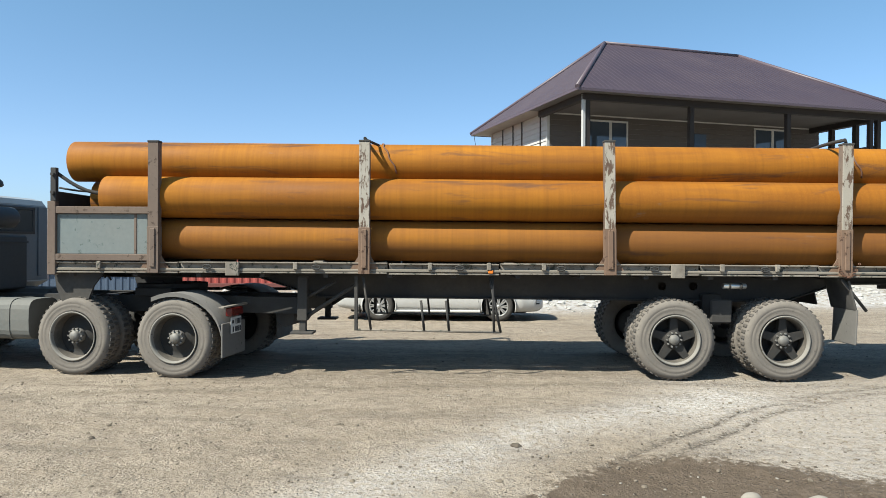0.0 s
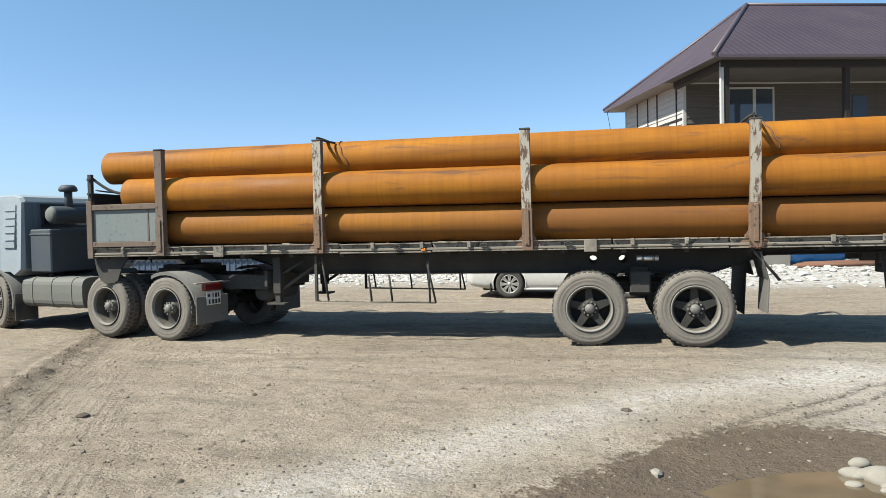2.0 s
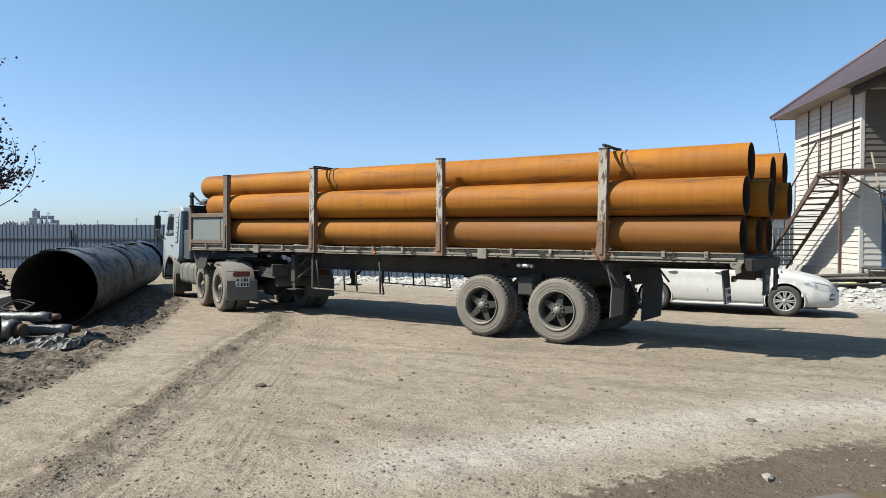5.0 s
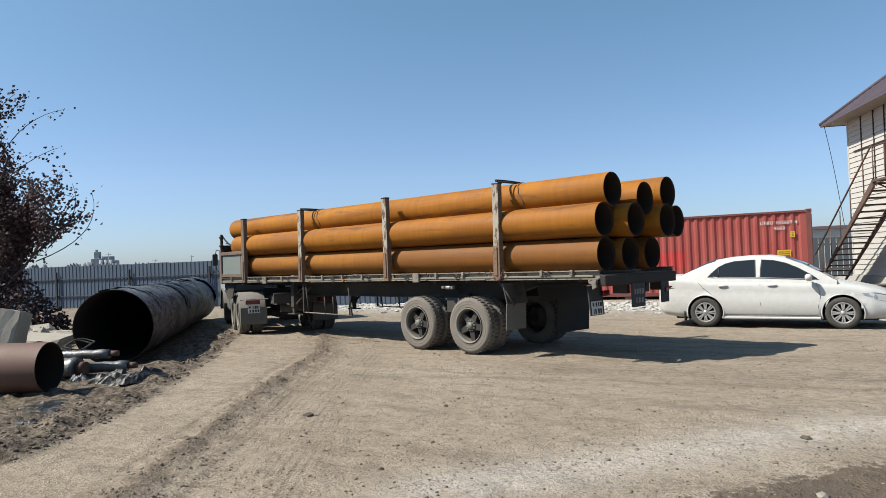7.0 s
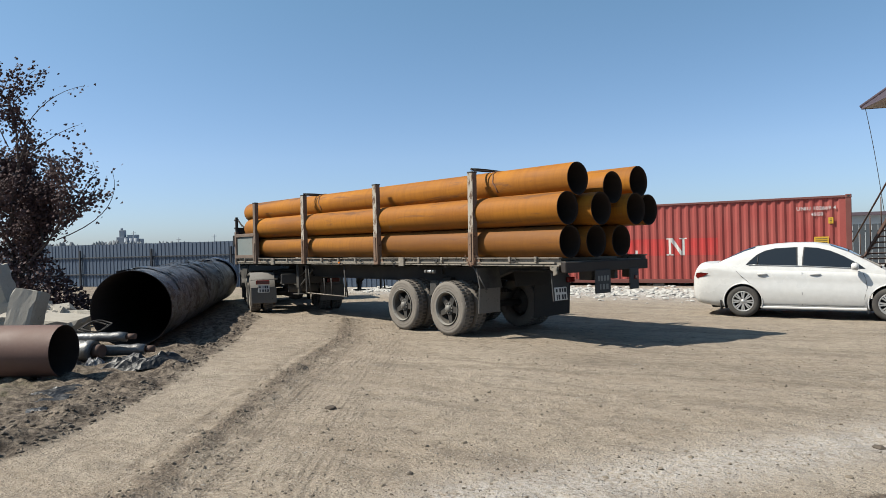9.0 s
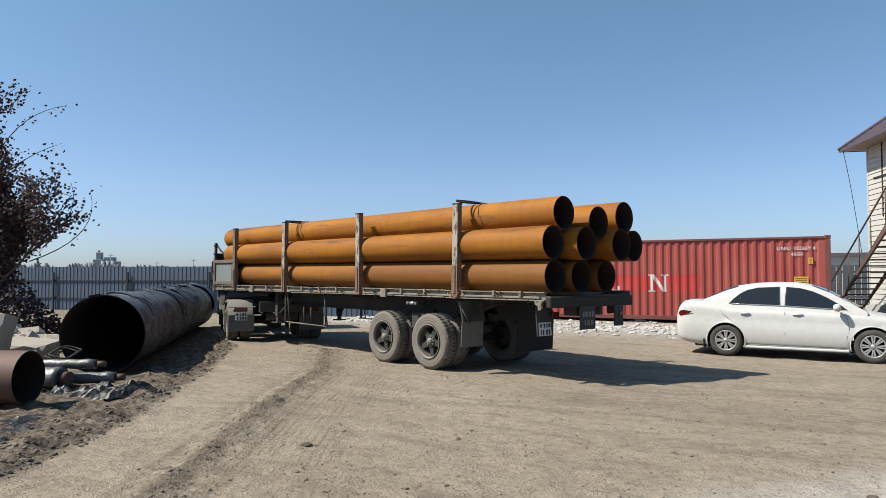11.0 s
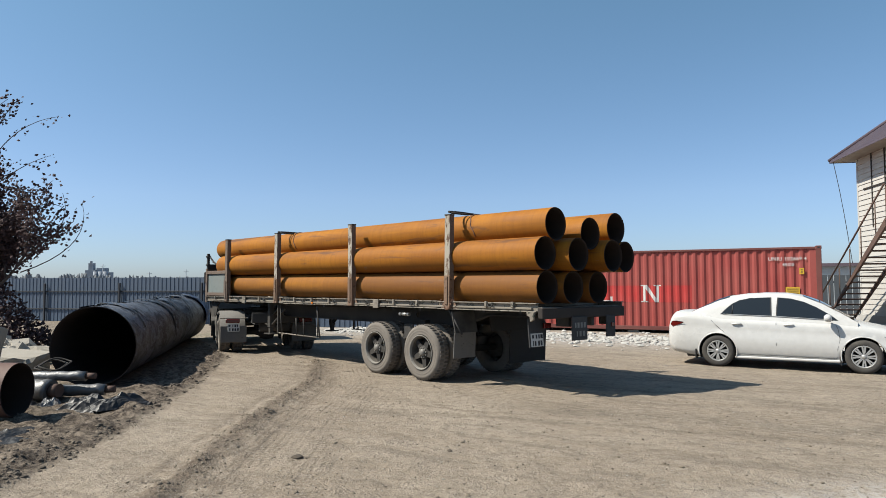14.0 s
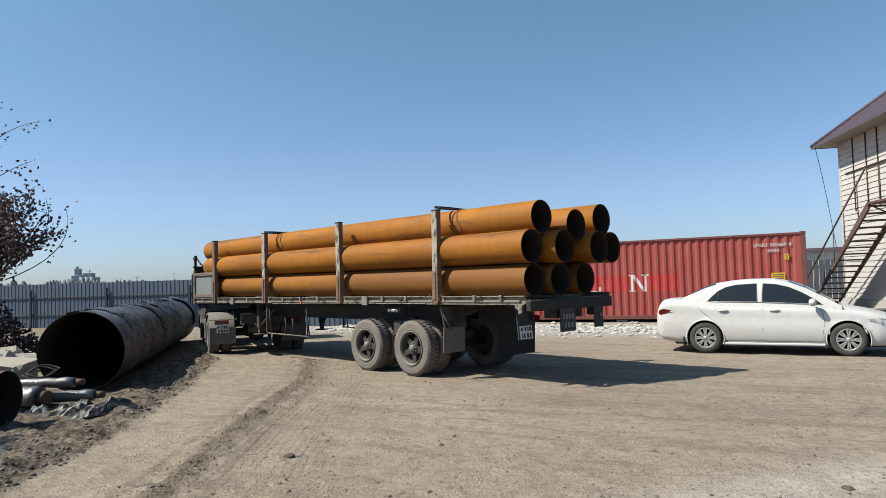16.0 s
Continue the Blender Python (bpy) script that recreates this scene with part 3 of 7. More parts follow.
def build_ground():
    xs = axis((-2500, -400, 300), (-400, -60, 40), (-60, -26, 2.0), (-26, -12, 0.3), (-12, -6.5, 0.10), (-6.5, 3.4, 0.05), (3.4, 9, 0.25), (9, 30, 1), (30, 100, 7), (100, 500, 50), (500, 2500, 400))
    ys = axis((-400, -40, 40), (-40, -3, 3), (-3, 1.4, 0.3), (1.4, 8.5, 0.05), (8.5, 15, 0.16), (15, 27, 0.28), (27, 60, 1.2), (60, 150, 9), (150, 600, 50), (600, 3000, 400))
    gx, gy = np.meshgrid(xs, ys)
    z = ground_z(gx, gy)
    n, m = len(xs), len(ys)
    co = np.stack([gx, gy, z], -1).reshape(-1, 3)
    k = (np.arange(m - 1)[:, None] * n + np.arange(n - 1)).ravel()
    faces = np.stack([k, k + 1, k + n + 1, k + n], 1)
    me = bpy.data.meshes.new("ground")
    me.from_pydata(co.tolist(), [], faces.tolist())
    me.polygons.foreach_set("use_smooth", [True] * len(faces))
    d, side = away(gx, gy, MUD_EDGE)
    left = np.where(side > 0, d, -d)
    r, _ = away(gx, gy, RUT)
    t, _ = away(gx, gy, TRACK)
    rut_d, rut_s = away(gx, gy, [(a + 0.75, b) for a, b in RUT])
    whl_d, whl_s = away(gx, gy, [(12, 8.0), (3.4, 8.05), (0.3, 8.35), (-1.4, 8.6), (-4.2, 9.3), (-6.2, 9.9)])
    rut_side, wheel_side = rut_d * rut_s, whl_d * whl_s
    (ax, ay), (bx, by) = RUT[0], RUT[-1]
    rut_run = ((gx - ax) * (bx - ax) + (gy - ay) * (by - ay)) / math.hypot(bx - ax, by - ay)
    pale, _ = away(gx, gy, [(-1.6, 3.1), (-0.2, 4.7), (0.9, 6.0), (3.0, 7.2)])
    mud = smooth(-0.1, 0.25, left) * (1 - 0.55 * smooth(1.2, 2.6, left))
    fields = {
        "mud": mud,
        "wet": np.clip(0.5 + inside_puddle(gx, gy) * 1.6, 0, 1),
        "track": np.exp(-((np.abs(t) - 0.11) / 0.042) ** 2) + 0.34 * np.exp(-((gy - 8.35 - 0.05 * gx) / 0.3) ** 2) * smooth(-5, -2, gx) + 0.45 * np.exp(-((gy - 7.75 - 0.09 * gx + 0.012 * gx ** 2) / 0.10) ** 2) * smooth(-6, -3, gx) + 0.4 * np.exp(-((gy - 10.3 + 0.12 * gx) / 0.14) ** 2) * smooth(-5, 0, gx),
        "pale": np.exp(-(pale / 0.42) ** 2) + 0.75 * smooth(1.2, 3.0, gx) * (1 - smooth(7, 10, gy)),
        "rubble": np.clip(np.exp(-((gy - 21.2) / 2.6) ** 2) * smooth(-20, -14, gx) + smooth(15.8, 18.6, gy - 0.31 * gx + 1.2) * smooth(-1, 1.5, gx), 0, 1),
        "rut": 0.85 * np.exp(-(r / 0.13) ** 2) + 0.5 * np.exp(-((r - 0.34) / 0.07) ** 2) + 0.22 * np.exp(-(r / 0.5) ** 2),
        "rut_far": rut_side, "wheel_far": wheel_side, "rut_run": rut_run,
        "grass": np.exp(-((gx + 17) ** 2 + (gy - 16.5) ** 2) / 6.0) + 0.5 * np.exp(-((left - 2.2) / 0.6) ** 2) * smooth(-7, -6, -gy),
    }
    for key, value in fields.items():
        me.attributes.new(key, "FLOAT", "POINT").data.foreach_set("value", value.ravel().astype(np.float32))
    me.materials.append(M_GROUND)
    tagged(new("ground", me), "dusty grey-brown yard of packed earth and gravel", "ground", kind="structure")


build_ground()


def build_water():
    """Brown standing water in the hollow."""
    level = float(plane_z(1.5, 3.4)) - 0.036
    pts = [(1.0, 1.6), (0.25, 2.2), (0.15, 2.95), (0.62, 3.45), (1.15, 3.95), (1.75, 4.2), (2.3, 4.05), (2.85, 3.5), (2.9, 2.3), (2.0, 1.6)]
    ring = []
    for k in range(len(pts)):
        a, b, c, d = (Vector(pts[(k + j) % len(pts)]) for j in (-1, 0, 1, 2))
        for t in (0, 0.25, 0.5, 0.75):
            ring.append(0.5 * ((2 * b) + (c - a) * t + (2 * a - 5 * b + 4 * c - d) * t * t + (3 * b - a - 3 * c + d) * t ** 3))
    s = S()
    s.add([(p.x, p.y, level) for p in ring] + [(1.5, 2.9, level)], [(k, (k + 1) % len(ring), len(ring)) for k in range(len(ring))])
    tagged(part("puddle", s, M_WATER), "shallow puddle of brown muddy water", "puddle", kind="structure")


build_water()


def scatter(name, label, count, place, size, material, seed, flat=0.6, category="gravel"):
    rng, s = random.Random(seed), S()
    for _ in range(count):
        x, y = place(rng)
        if float(away(np.float64(x), np.float64(y), [(-9.7, 6.3), (-17.4, 14.9)])[0]) < 0.75:
            continue
        r = size(rng)
        s.stone((x, y, gz(x, y) + r * 0.15), r, rng, flat)
    return tagged(part(name, s, material), label, category, kind="stuff")


def yard(rng):
    y = 1.8 + 11 * rng.random() ** 1.4
    return rng.uniform(-0.75 * y - 1.5, 0.45 * y + 2.0), y


def yard_patch(rng):
    """Places in the yard where loose crumbs have gathered."""
    while True:
        x, y = yard(rng)
        if float(vnoise(np.float64(x), np.float64(y), 0.9, 9)) + 0.5 * float(vnoise(np.float64(x), np.float64(y), 2.7, 10)) > 0.05:
            return x, y


def edge_strip(rng):
    k = rng.randrange(len(MUD_EDGE) - 1)
    t, off = rng.random(), abs(rng.gauss(0.25, 0.55))
    (ax, ay), (bx, by) = MUD_EDGE[k], MUD_EDGE[k + 1]
    l = math.hypot(bx - ax, by - ay)
    return ax + t * (bx - ax) - off * (by - ay) / l, ay + t * (by - ay) + off * (bx - ax) / l


def rut_strip(rng):
    k = rng.randrange(len(RUT) - 1)
    t, off = rng.random(), rng.gauss(0.0, 0.13)
    (ax, ay), (bx, by) = RUT[k], RUT[k + 1]
    l = math.hypot(bx - ax, by - ay)
    return ax + t * (bx - ax) - off * (by - ay) / l, ay + t * (by - ay) + off * (bx - ax) / l


scatter("gravel", "crumbs of earth strewn over the yard", 2600, yard, lambda r: 0.004 + 0.020 * r.random() ** 5, M_CLOD, 19)
scatter("gravel", "dark crumbs gathered in patches on the yard", 2600, yard_patch, lambda r: 0.004 + 0.011 * r.random() ** 4, M_STONE_DARK, 23)
scatter("gravel", "fine pale gravel strewn over the yard", 3000, yard, lambda r: 0.004 + 0.010 * r.random() ** 5, M_STONE, 11)
scatter("gravel", "small dark pebbles strewn over the yard", 4200, yard, lambda r: 0.004 + 0.010 * r.random() ** 6, M_STONE_DARK, 12)
scatter("soil_clods", "dark clods of churned soil along the track", 3600, edge_strip, lambda r: 0.005 + 0.03 * r.random() ** 6, M_STONE_DARK, 13)
scatter("soil_clods", "earthy lumps among the churned soil", 1500, edge_strip, lambda r: 0.005 + 0.024 * r.random() ** 5, M_CLOD, 14)
scatter("soil_clods", "ridge of dark crumbled soil beside the wheel rut", 2600, rut_strip, lambda r: 0.004 + 0.016 * r.random() ** 5, M_CLOD, 18)
scatter("rubble", "white broken rubble heaped before the container", 4200, lambda r: (r.uniform(-16, 4.0), r.gauss(21.3, 1.3)), lambda r: 0.02 + 0.115 * r.random() ** 4, M_RUBBLE, 15, 0.45, "rubble")
scatter("rubble", "white broken rubble at the foot of the house", 3600, lambda r: (lambda u, v: (3.92 + 0.954 * u - 0.298 * v, 20.99 + 0.298 * u + 0.954 * v))(r.uniform(-2.5, 10), r.gauss(-0.5, 1.4)), lambda r: 0.015 + 0.12 * r.random() ** 5, M_RUBBLE, 17, 0.5, "rubble")


def build_stones():
    rng = random.Random(5)
    for x, y, r, mat, label in ((0.56, 5.42, 0.045, M_STONE_DARK, "dark stone lying on the packed earth"), (-2.88, 5.55, 0.042, M_STONE_DARK, "dark stone lying on the packed earth"),
                                (-3.95, 4.55, 0.06, M_STONE_DARK, "flat brown stone lying on the packed earth"), (-2.25, 3.36, 0.035, M_STONE_DARK, "dark stone lying on the packed earth"),
                                (0.68, 4.0, 0.06, M_STONE, "pale stone at the edge of the puddle"), (0.39, 3.15, 0.075, M_STONE, "pale stone at the edge of the puddle"),
                                (-0.1, 3.0, 0.05, M_STONE, "pale stone at the edge of the puddle"), (0.95, 2.75, 0.06, M_STONE, "pale stone in the puddle")):
        s = S().stone((0, 0, r * 0.12), r, rng, 0.42)
        ob = part("stone", s, mat, None, label, pose(x, y, gz(x, y)))
        tagged(ob, "", "stone")
    for k in range(15):
        x, y, r = 1.95 + rng.gauss(0.15, 0.22), 3.98 + rng.gauss(-0.1, 0.2), rng.uniform(0.035, 0.07)
        if k == 0:
            x, y, r = 2.0, 4.1, 0.11
        bm = bmesh.new()
        bmesh.ops.create_icosphere(bm, subdivisions=3, radius=r)
        sx, sy, sz = rng.uniform(0.9, 1.35), rng.uniform(0.7, 1.0), rng.uniform(0.5, 0.7)
        for v in bm.verts:
            w = 1 + 0.16 * noise.noise(v.co / r * 1.1 + Vector((k * 3.1, 0, 0))) + 0.05 * noise.noise(v.co / r * 3.3)
            v.co = Vector((v.co.x * sx * w, v.co.y * sy * w, v.co.z * sz * w + r * 0.3))
        me = bpy.data.meshes.new("stone")
        bm.to_mesh(me)
        bm.free()
        me.polygons.foreach_set("use_smooth", [True] * len(me.polygons))
        me.materials.append(M_STONE)
        ob = part("stone", me, M_STONE, None, "smooth pale stone in a small pile beside the puddle", pose(x, y, gz(x, y) + (0.03 if k % 3 else 0.0)))
        tagged(ob, "", "stone", "stone pile")


build_stones()

# ---- the lorry ----
TRUCK = [
    (0, 3.356, 9.257, 179.91, 172.97),
    (0.5, 2.736, 9.337, 179.56, 172.03),
    (1, 2.115, 9.494, 180.15, 170.35),
    (1.5, 1.526, 9.558, 180.00, 168.32),
    (2, 0.933, 9.654, 179.23, 165.88),
    (2.5, 0.312, 9.626, 177.63, 163.77),
    (3, -0.262, 9.698, 176.36, 160.61),
    (3.5, -0.879, 9.729, 174.87, 157.38),
    (4, -1.413, 9.824, 173.44, 154.49),
    (6.5, -4.260, 10.506, 165.48, 142.8),
    (7, -4.787, 10.634, 163.79, 141.4),
    (7.5, -5.235, 10.774, 162.32, 140.4),
    (8, -5.575, 10.935, 161.21, 139.6),
    (8.5, -5.852, 11.013, 160.66, 139.4),
    (9, -5.915, 11.068, 161.24, 139.6),
    (11.5, -5.915, 11.068, 161.24, 139.6),
    (16, -5.915, 11.068, 161.24, 139.6),
]
WHEEL_R = 0.485


def slope_pose(x, y, degrees):
    """A pose on the sloping yard: x ahead, y to the left, z square to the ground."""
    h = radians(degrees)
    n = Vector((-SLOPE_X, -SLOPE_Y, 1)).normalized()
    fx = Vector((math.cos(h), math.sin(h), SLOPE_X * math.cos(h) + SLOPE_Y * math.sin(h))).normalized()
    fy = n.cross(fx)
    m = Matrix((fx, fy, n)).transposed().to_4x4()
    m.translation = (x, y, SLOPE_X * x + SLOPE_Y * y)
    return m


KING = 7.08   # king pin ahead of the trailer's bogie


def trailer_pose(row):
    t, x, y, a, b = row
    return slope_pose(x, y, a)


def tractor_pose(row):
    t, x, y, a, b = row
    o = slope_pose(x, y, a) @ Vector((KING, 0, 0))
    return slope_pose(o.x, o.y, b)


def tyre_shape(w, side, r=WHEEL_R, bead=0.285, lugs=34, edge=0.0):
    """A tyre round the y axis from y=0 inwards: sidewalls, shoulders and tread blocks."""
    s = S()
    prof = [(bead, -0.02), (bead + 0.02, -0.004), (bead + 0.035, 0.002), (bead + 0.045, -0.004), (bead + 0.075, 0.005), (bead + 0.10, 0.008), (bead + 0.108, 0.002), (bead + 0.116, 0.008), (r - 0.055, 0.0), (r - 0.022, -0.02), (r - 0.012, -0.05), (r - 0.012, -w + 0.05), (r - 0.022, -w + 0.02), (r - 0.055, -w), (bead + 0.1, -w - 0.008), (bead + 0.03, -w), (bead, -w + 0.02)]
    s.lathe([(a, side * b) for a, b in prof], 48, closed=True)
    return s


def lug_shape(w, side, r=WHEEL_R, lugs=42):
    s = S()
    for k in range(lugs):
        for row, off in ((0, 0.0), (1, 0.5)):
            m = Matrix.Rotation(2 * math.pi * (k + off) / lugs, 4, "Y")
            y0, y1 = (-0.028, -w * 0.44) if row == 0 else (-w * 0.56, -w + 0.028)
            a, b = sorted((side * y0, side * y1))
            s.box(-0.020, 0.020, a, b, r - 0.03, r - 0.002, 0.005, m)
    return s


MESHES = {}


def shared(key, make, *mats):
    if key not in MESHES:
        MESHES[key] = mesh_of(key[0], make(), *mats)
    return MESHES[key]


def truck_wheel(parent, x, y, z, side, dual, star):
    """A lorry wheel: tyre or pair of tyres, rim, spider or disc, hub; side +1 faces left."""
    def spider():
        s = S()
        if star:
            for k in range(5):
                m = Matrix.Rotation(2 * math.pi * k / 5, 4, "Y")
                s.prism([(-0.055, 0.08), (0.055, 0.08), (0.038, 0.275), (-0.038, 0.275)], side * -0.13, side * -0.06, "y", m)
            s.lathe([(0.0, side * -0.05), (0.11, side * -0.055), (0.125, side * -0.10), (0.125, side * -0.2)], 24)
        else:
            s.lathe([(0.0, side * -0.12), (0.13, side * -0.12), (0.17, side * -0.15), (0.24, side * -0.16), (0.275, side * -0.13)], 32)
        s.lathe([(0.0, side * -0.21), (0.285, side * -0.21)], 24)
        return s

    wheel = part("wheel", shared(("spider", side, star), spider, M_SPOKE), None, parent, "dark steel wheel with dusty tyres", pose(x, y, z))
    part("tyre", shared(("tyre", side), lambda: tyre_shape(0.25, side), M_TYRE), None, wheel, "dust-covered tyre")
    part("tread", shared(("tread", side), lambda: lug_shape(0.25, side), M_TREAD), None, wheel)
    if dual:
        at = pose(0, side * -0.30, 0)
        part("tyre", shared(("tyre", side), None), None, wheel, "dust-covered tyre", at)
        part("tread", shared(("tread", side), None), None, wheel, "", at)
    part("rim", shared(("rim", side), lambda: S().lathe([(a, side * b) for a, b in ((0.292, 0.006), (0.300, 0.012), (0.288, 0.016), (0.276, 0.0), (0.270, -0.03))], 44), M_RIM), None, wheel, "grey dusty rim ring")
    part("barrel", shared(("barrel", side), lambda: S().lathe([(a, side * b) for a, b in ((0.270, -0.03), (0.262, -0.05), (0.250, -0.13), (0.262, -0.20))], 44), M_BARREL), None, wheel, "dusty inside of the rim")

    def hub():
        s = S().lathe([(0.0, side * -0.005), (0.05, side * -0.008), (0.062, side * -0.03), (0.062, side * -0.06), (0.09, side * -0.065), (0.09, side * -0.12)], 20)
        for k in range(10):
            a = 2 * math.pi * k / 10
            p = Vector((0.085 * math.cos(a), side * -0.07, 0.085 * math.sin(a)))
            s.rod([p, p + Vector((0, side * 0.035, 0))], 0.012, 6)
        return s

    part("hub", shared(("hub", side), hub, M_HUB), None, wheel, "bolted hub")
    return wheel


trailer = thing("semi_trailer", "long flatbed semi-trailer with steel stakes, dusty and worn", "trailer")
tractor = thing("tractor_unit", "pale cab-over tractor unit with three axles, dusty", "lorry")
STAKES = (6.84, 4.33, 1.42, -1.34)
ROLLING, STEERED = [], []


def build_trailer():
    p = lambda name, s, mat, label="", parent=trailer, at=None: part(name, s, mat, parent, label, at)
    front, rear = 8.12, -3.2
    # two deep main beams, shallower over the gooseneck
    for y in (0.48, -0.48):
        outline = [(front, 1.24), (front, 1.17), (5.75, 1.165), (5.0, 0.92), (-0.95, 0.90), (-1.6, 1.12), (rear, 1.14), (rear, 1.24)]
        # web with two round lightening holes
        s = S()
        low = lambda x: float(np.interp(x, [q[0] for q in reversed(outline[1:7])], [q[1] for q in reversed(outline[1:7])]))
        cuts = [(0.60, 1.09, 0.055), (0.20, 1.09, 0.055)]
        xs = [front, 5.75, 5.0, 0.60 + 0.07, 0.60 - 0.07, 0.20 + 0.07, 0.20 - 0.07, -0.95, -1.6, rear]
        for b, a in zip(xs, xs[1:]):
            mid = 0.5 * (a + b)
            hole = [h for h in cuts if abs(mid - h[0]) < 0.02]
            if not hole:
                s.prism([(a, low(a)), (b, low(b)), (b, 1.24), (a, 1.24)], y - 0.006, y + 0.006)
                continue
            hx, hz, hr = hole[0]
            ring = [(hx + hr * math.cos(t), hz + hr * math.sin(t)) for t in np.linspace(math.pi, 0, 9)]
            s.prism([(a, 1.24), (a, hz)] + ring + [(b, hz), (b, 1.24)], y - 0.006, y + 0.006)
            ring = [(hx + hr * math.cos(t), hz + hr * math.sin(t)) for t in np.linspace(math.pi, 2 * math.pi, 9)]
            s.prism([(a, low(a)), (a, hz)] + ring + [(b, hz), (b, low(b))], y - 0.006, y + 0.006)
        for (ax, az), (bx, bz) in ((outline[1], outline[2]), (outline[2], outline[3]), (outline[3], outline[4]), (outline[4], outline[5]), (outline[5], outline[6])):
            s.prism([(ax, az), (bx, bz), (bx, bz + 0.015), (ax, az + 0.015)], y - 0.07, y + 0.07)
        s.box(rear, front, y - 0.07, y + 0.07, 1.225, 1.24, 0.002)
        p("main_beam", s, M_FRAME, "dark dusty steel beam")
    for k in range(15):
        x = rear + 0.35 + k * 0.765
        p("cross_member", S().box(x - 0.03, x + 0.03, -1.1, 1.1, 1.20, 1.27, 0.004), M_FRAME)
    # side rails in lengths
    for side in (1, -1):
        edges = [front, 6.55, 4.05, 2.72, 0.35, -1.05, rear]
        for k, (b, a) in enumerate(zip(edges, edges[1:])):
            lift = (0.0, 0.006, -0.004, 0.004, 0.0, -0.006)[k]
            y0, y1 = sorted((side * 1.075, side * 1.155))
            s = S().box(a + 0.01, b - 0.01, y0, y1, 1.245 + lift, 1.262 + lift, 0.003).box(a + 0.01, b - 0.01, *sorted((side * 1.100, side * 1.110)), 1.262 + lift, 1.362 + lift, 0.003)
            s.box(a + 0.01, b - 0.01, y0, y1, 1.362 + lift, 1.378 + lift, 0.003)
            p("side_rail", s, M_RAIL, "dusty side rail with worn edge")
        for k, x in enumerate((7.5, 5.9, 5.15, 3.55, 2.85, 2.2, 0.62, 0.1, -0.55, -2.2, -2.75)):
            wide = 0.16 if k in (1, 6) else 0.05
            y0, y1 = sorted((side * 1.15, side * 1.185))
            p("rail_bracket", S().box(x - wide / 2, x + wide / 2, y0, y1, 1.22 if wide > 0.1 else 1.30, 1.385, 0.005), M_RAIL)
        for k, x in enumerate((6.2, 4.9, 3.2, 2.0, 0.9, -0.4, -2.3)):
            y = side * 1.17
            pts = [Vector((x + 0.05 * math.cos(a), y + side * 0.012, 1.325 + 0.025 * math.sin(a))) for a in np.linspace(0, 2 * math.pi, 11)]
            p("lashing_ring", S().rod(pts, 0.009, 6), M_FRAME)
    # planks of the deck and the bolsters under the pipes
    for k in range(9):
        y = -1.03 + k * 0.258
        p("deck_plank", S().box(rear + 0.1, front - 0.1, y - 0.118, y + 0.118, 1.272, 1.305, 0.006), M_WOOD)
    for k, x in enumerate((7.0, 4.9, 4.33, 2.6, 1.42, -0.2, -1.34, -2.6)):
        p("bolster", S().box(x - 0.06, x + 0.06, -1.05, 1.05, 1.306, 1.372 + 0.0055 * x, 0.008), M_WOOD)
    # stakes
    for side in (1, -1):
        for k, x in enumerate(STAKES):
            dark = k == 0
            top, lean = 2.80 + (0.0, 0.015, 0.02, -0.005)[k], (0.0, 0.0, 0.012, -0.01)[k]
            y0, y1 = sorted((side * 1.10, side * 1.20))
            half = 0.062
            m = Matrix.Translation((x, 0, 1.36)) @ Matrix.Rotation(lean, 4, "Y") @ Matrix.Translation((0, 0, -1.36))
            s = S().box(-half, half, *sorted((side * 1.190, side * 1.20)), 1.62, top, 0.003, m)
            stake = p("stake", s, M_STAKE_DARK if dark else M_STAKE, "brown steel stake" if dark else "steel stake with flaking white paint")
            for e in (-half, half - 0.014):
                part("flange", S().box(e, e + 0.014, *sorted((side * 1.10, side * 1.188)), 1.62, top, 0.003, m), M_STAKE_DARK, stake, "rusty brown flange")
            s = S().box(-half - 0.006, half + 0.006, *sorted((side * 1.188, side * 1.206)), 1.25, 1.80, 0.003, m)
            s.box(-half - 0.006, -half + 0.008, y0, y1, 1.25, 1.80, 0.003, m).box(half - 0.008, half + 0.006, y0, y1, 1.25, 1.80, 0.003, m)
            s.box(-0.03, 0.03, *sorted((side * 1.206, side * 1.222)), 1.32, 1.78, 0.006, m)
            part("sleeve", s, M_STAKE_DARK if dark else M_STAKE_FOOT, stake, "rusty lower sleeve")
            s = S().prism([(half, 1.25), (half + 0.14, 1.25), (half, 1.48)], *sorted((side * 1.13, side * 1.145)), "y", m)
            part("gusset", s, M_STAKE_FOOT, stake)
            s = S().prism([(-half, 1.25), (-half - 0.14, 1.25), (-half, 1.48)], *sorted((side * 1.13, side * 1.145)), "y", m)
            part("gusset", s, M_STAKE_FOOT, stake)
            part("cap", S().box(-half - 0.006, half + 0.006, *sorted((side * 1.095, side * 1.206)), top, top + 0.022, 0.004, m), M_FRAME, stake)
    # headboard box at the front
    for side in (1, -1):
        y0, y1 = sorted((side * 1.09, side * 1.17))
        p("headboard_post", S().box(front - 0.10, front, y0, y1, 1.22, 2.10, 0.006), M_STAKE_DARK, "rusty brown corner post")
        s = S().box(front - 0.10, front - 0.03, y0 + 0.01, y1 - 0.01, 2.10, 2.50, 0.006)
        for z in (2.2, 2.42):
            s.rod([(front - 0.065, y0 - 0.02, z), (front - 0.065, y1 + 0.02, z)], 0.022, 8)
        p("post_head", s, M_FRAME)
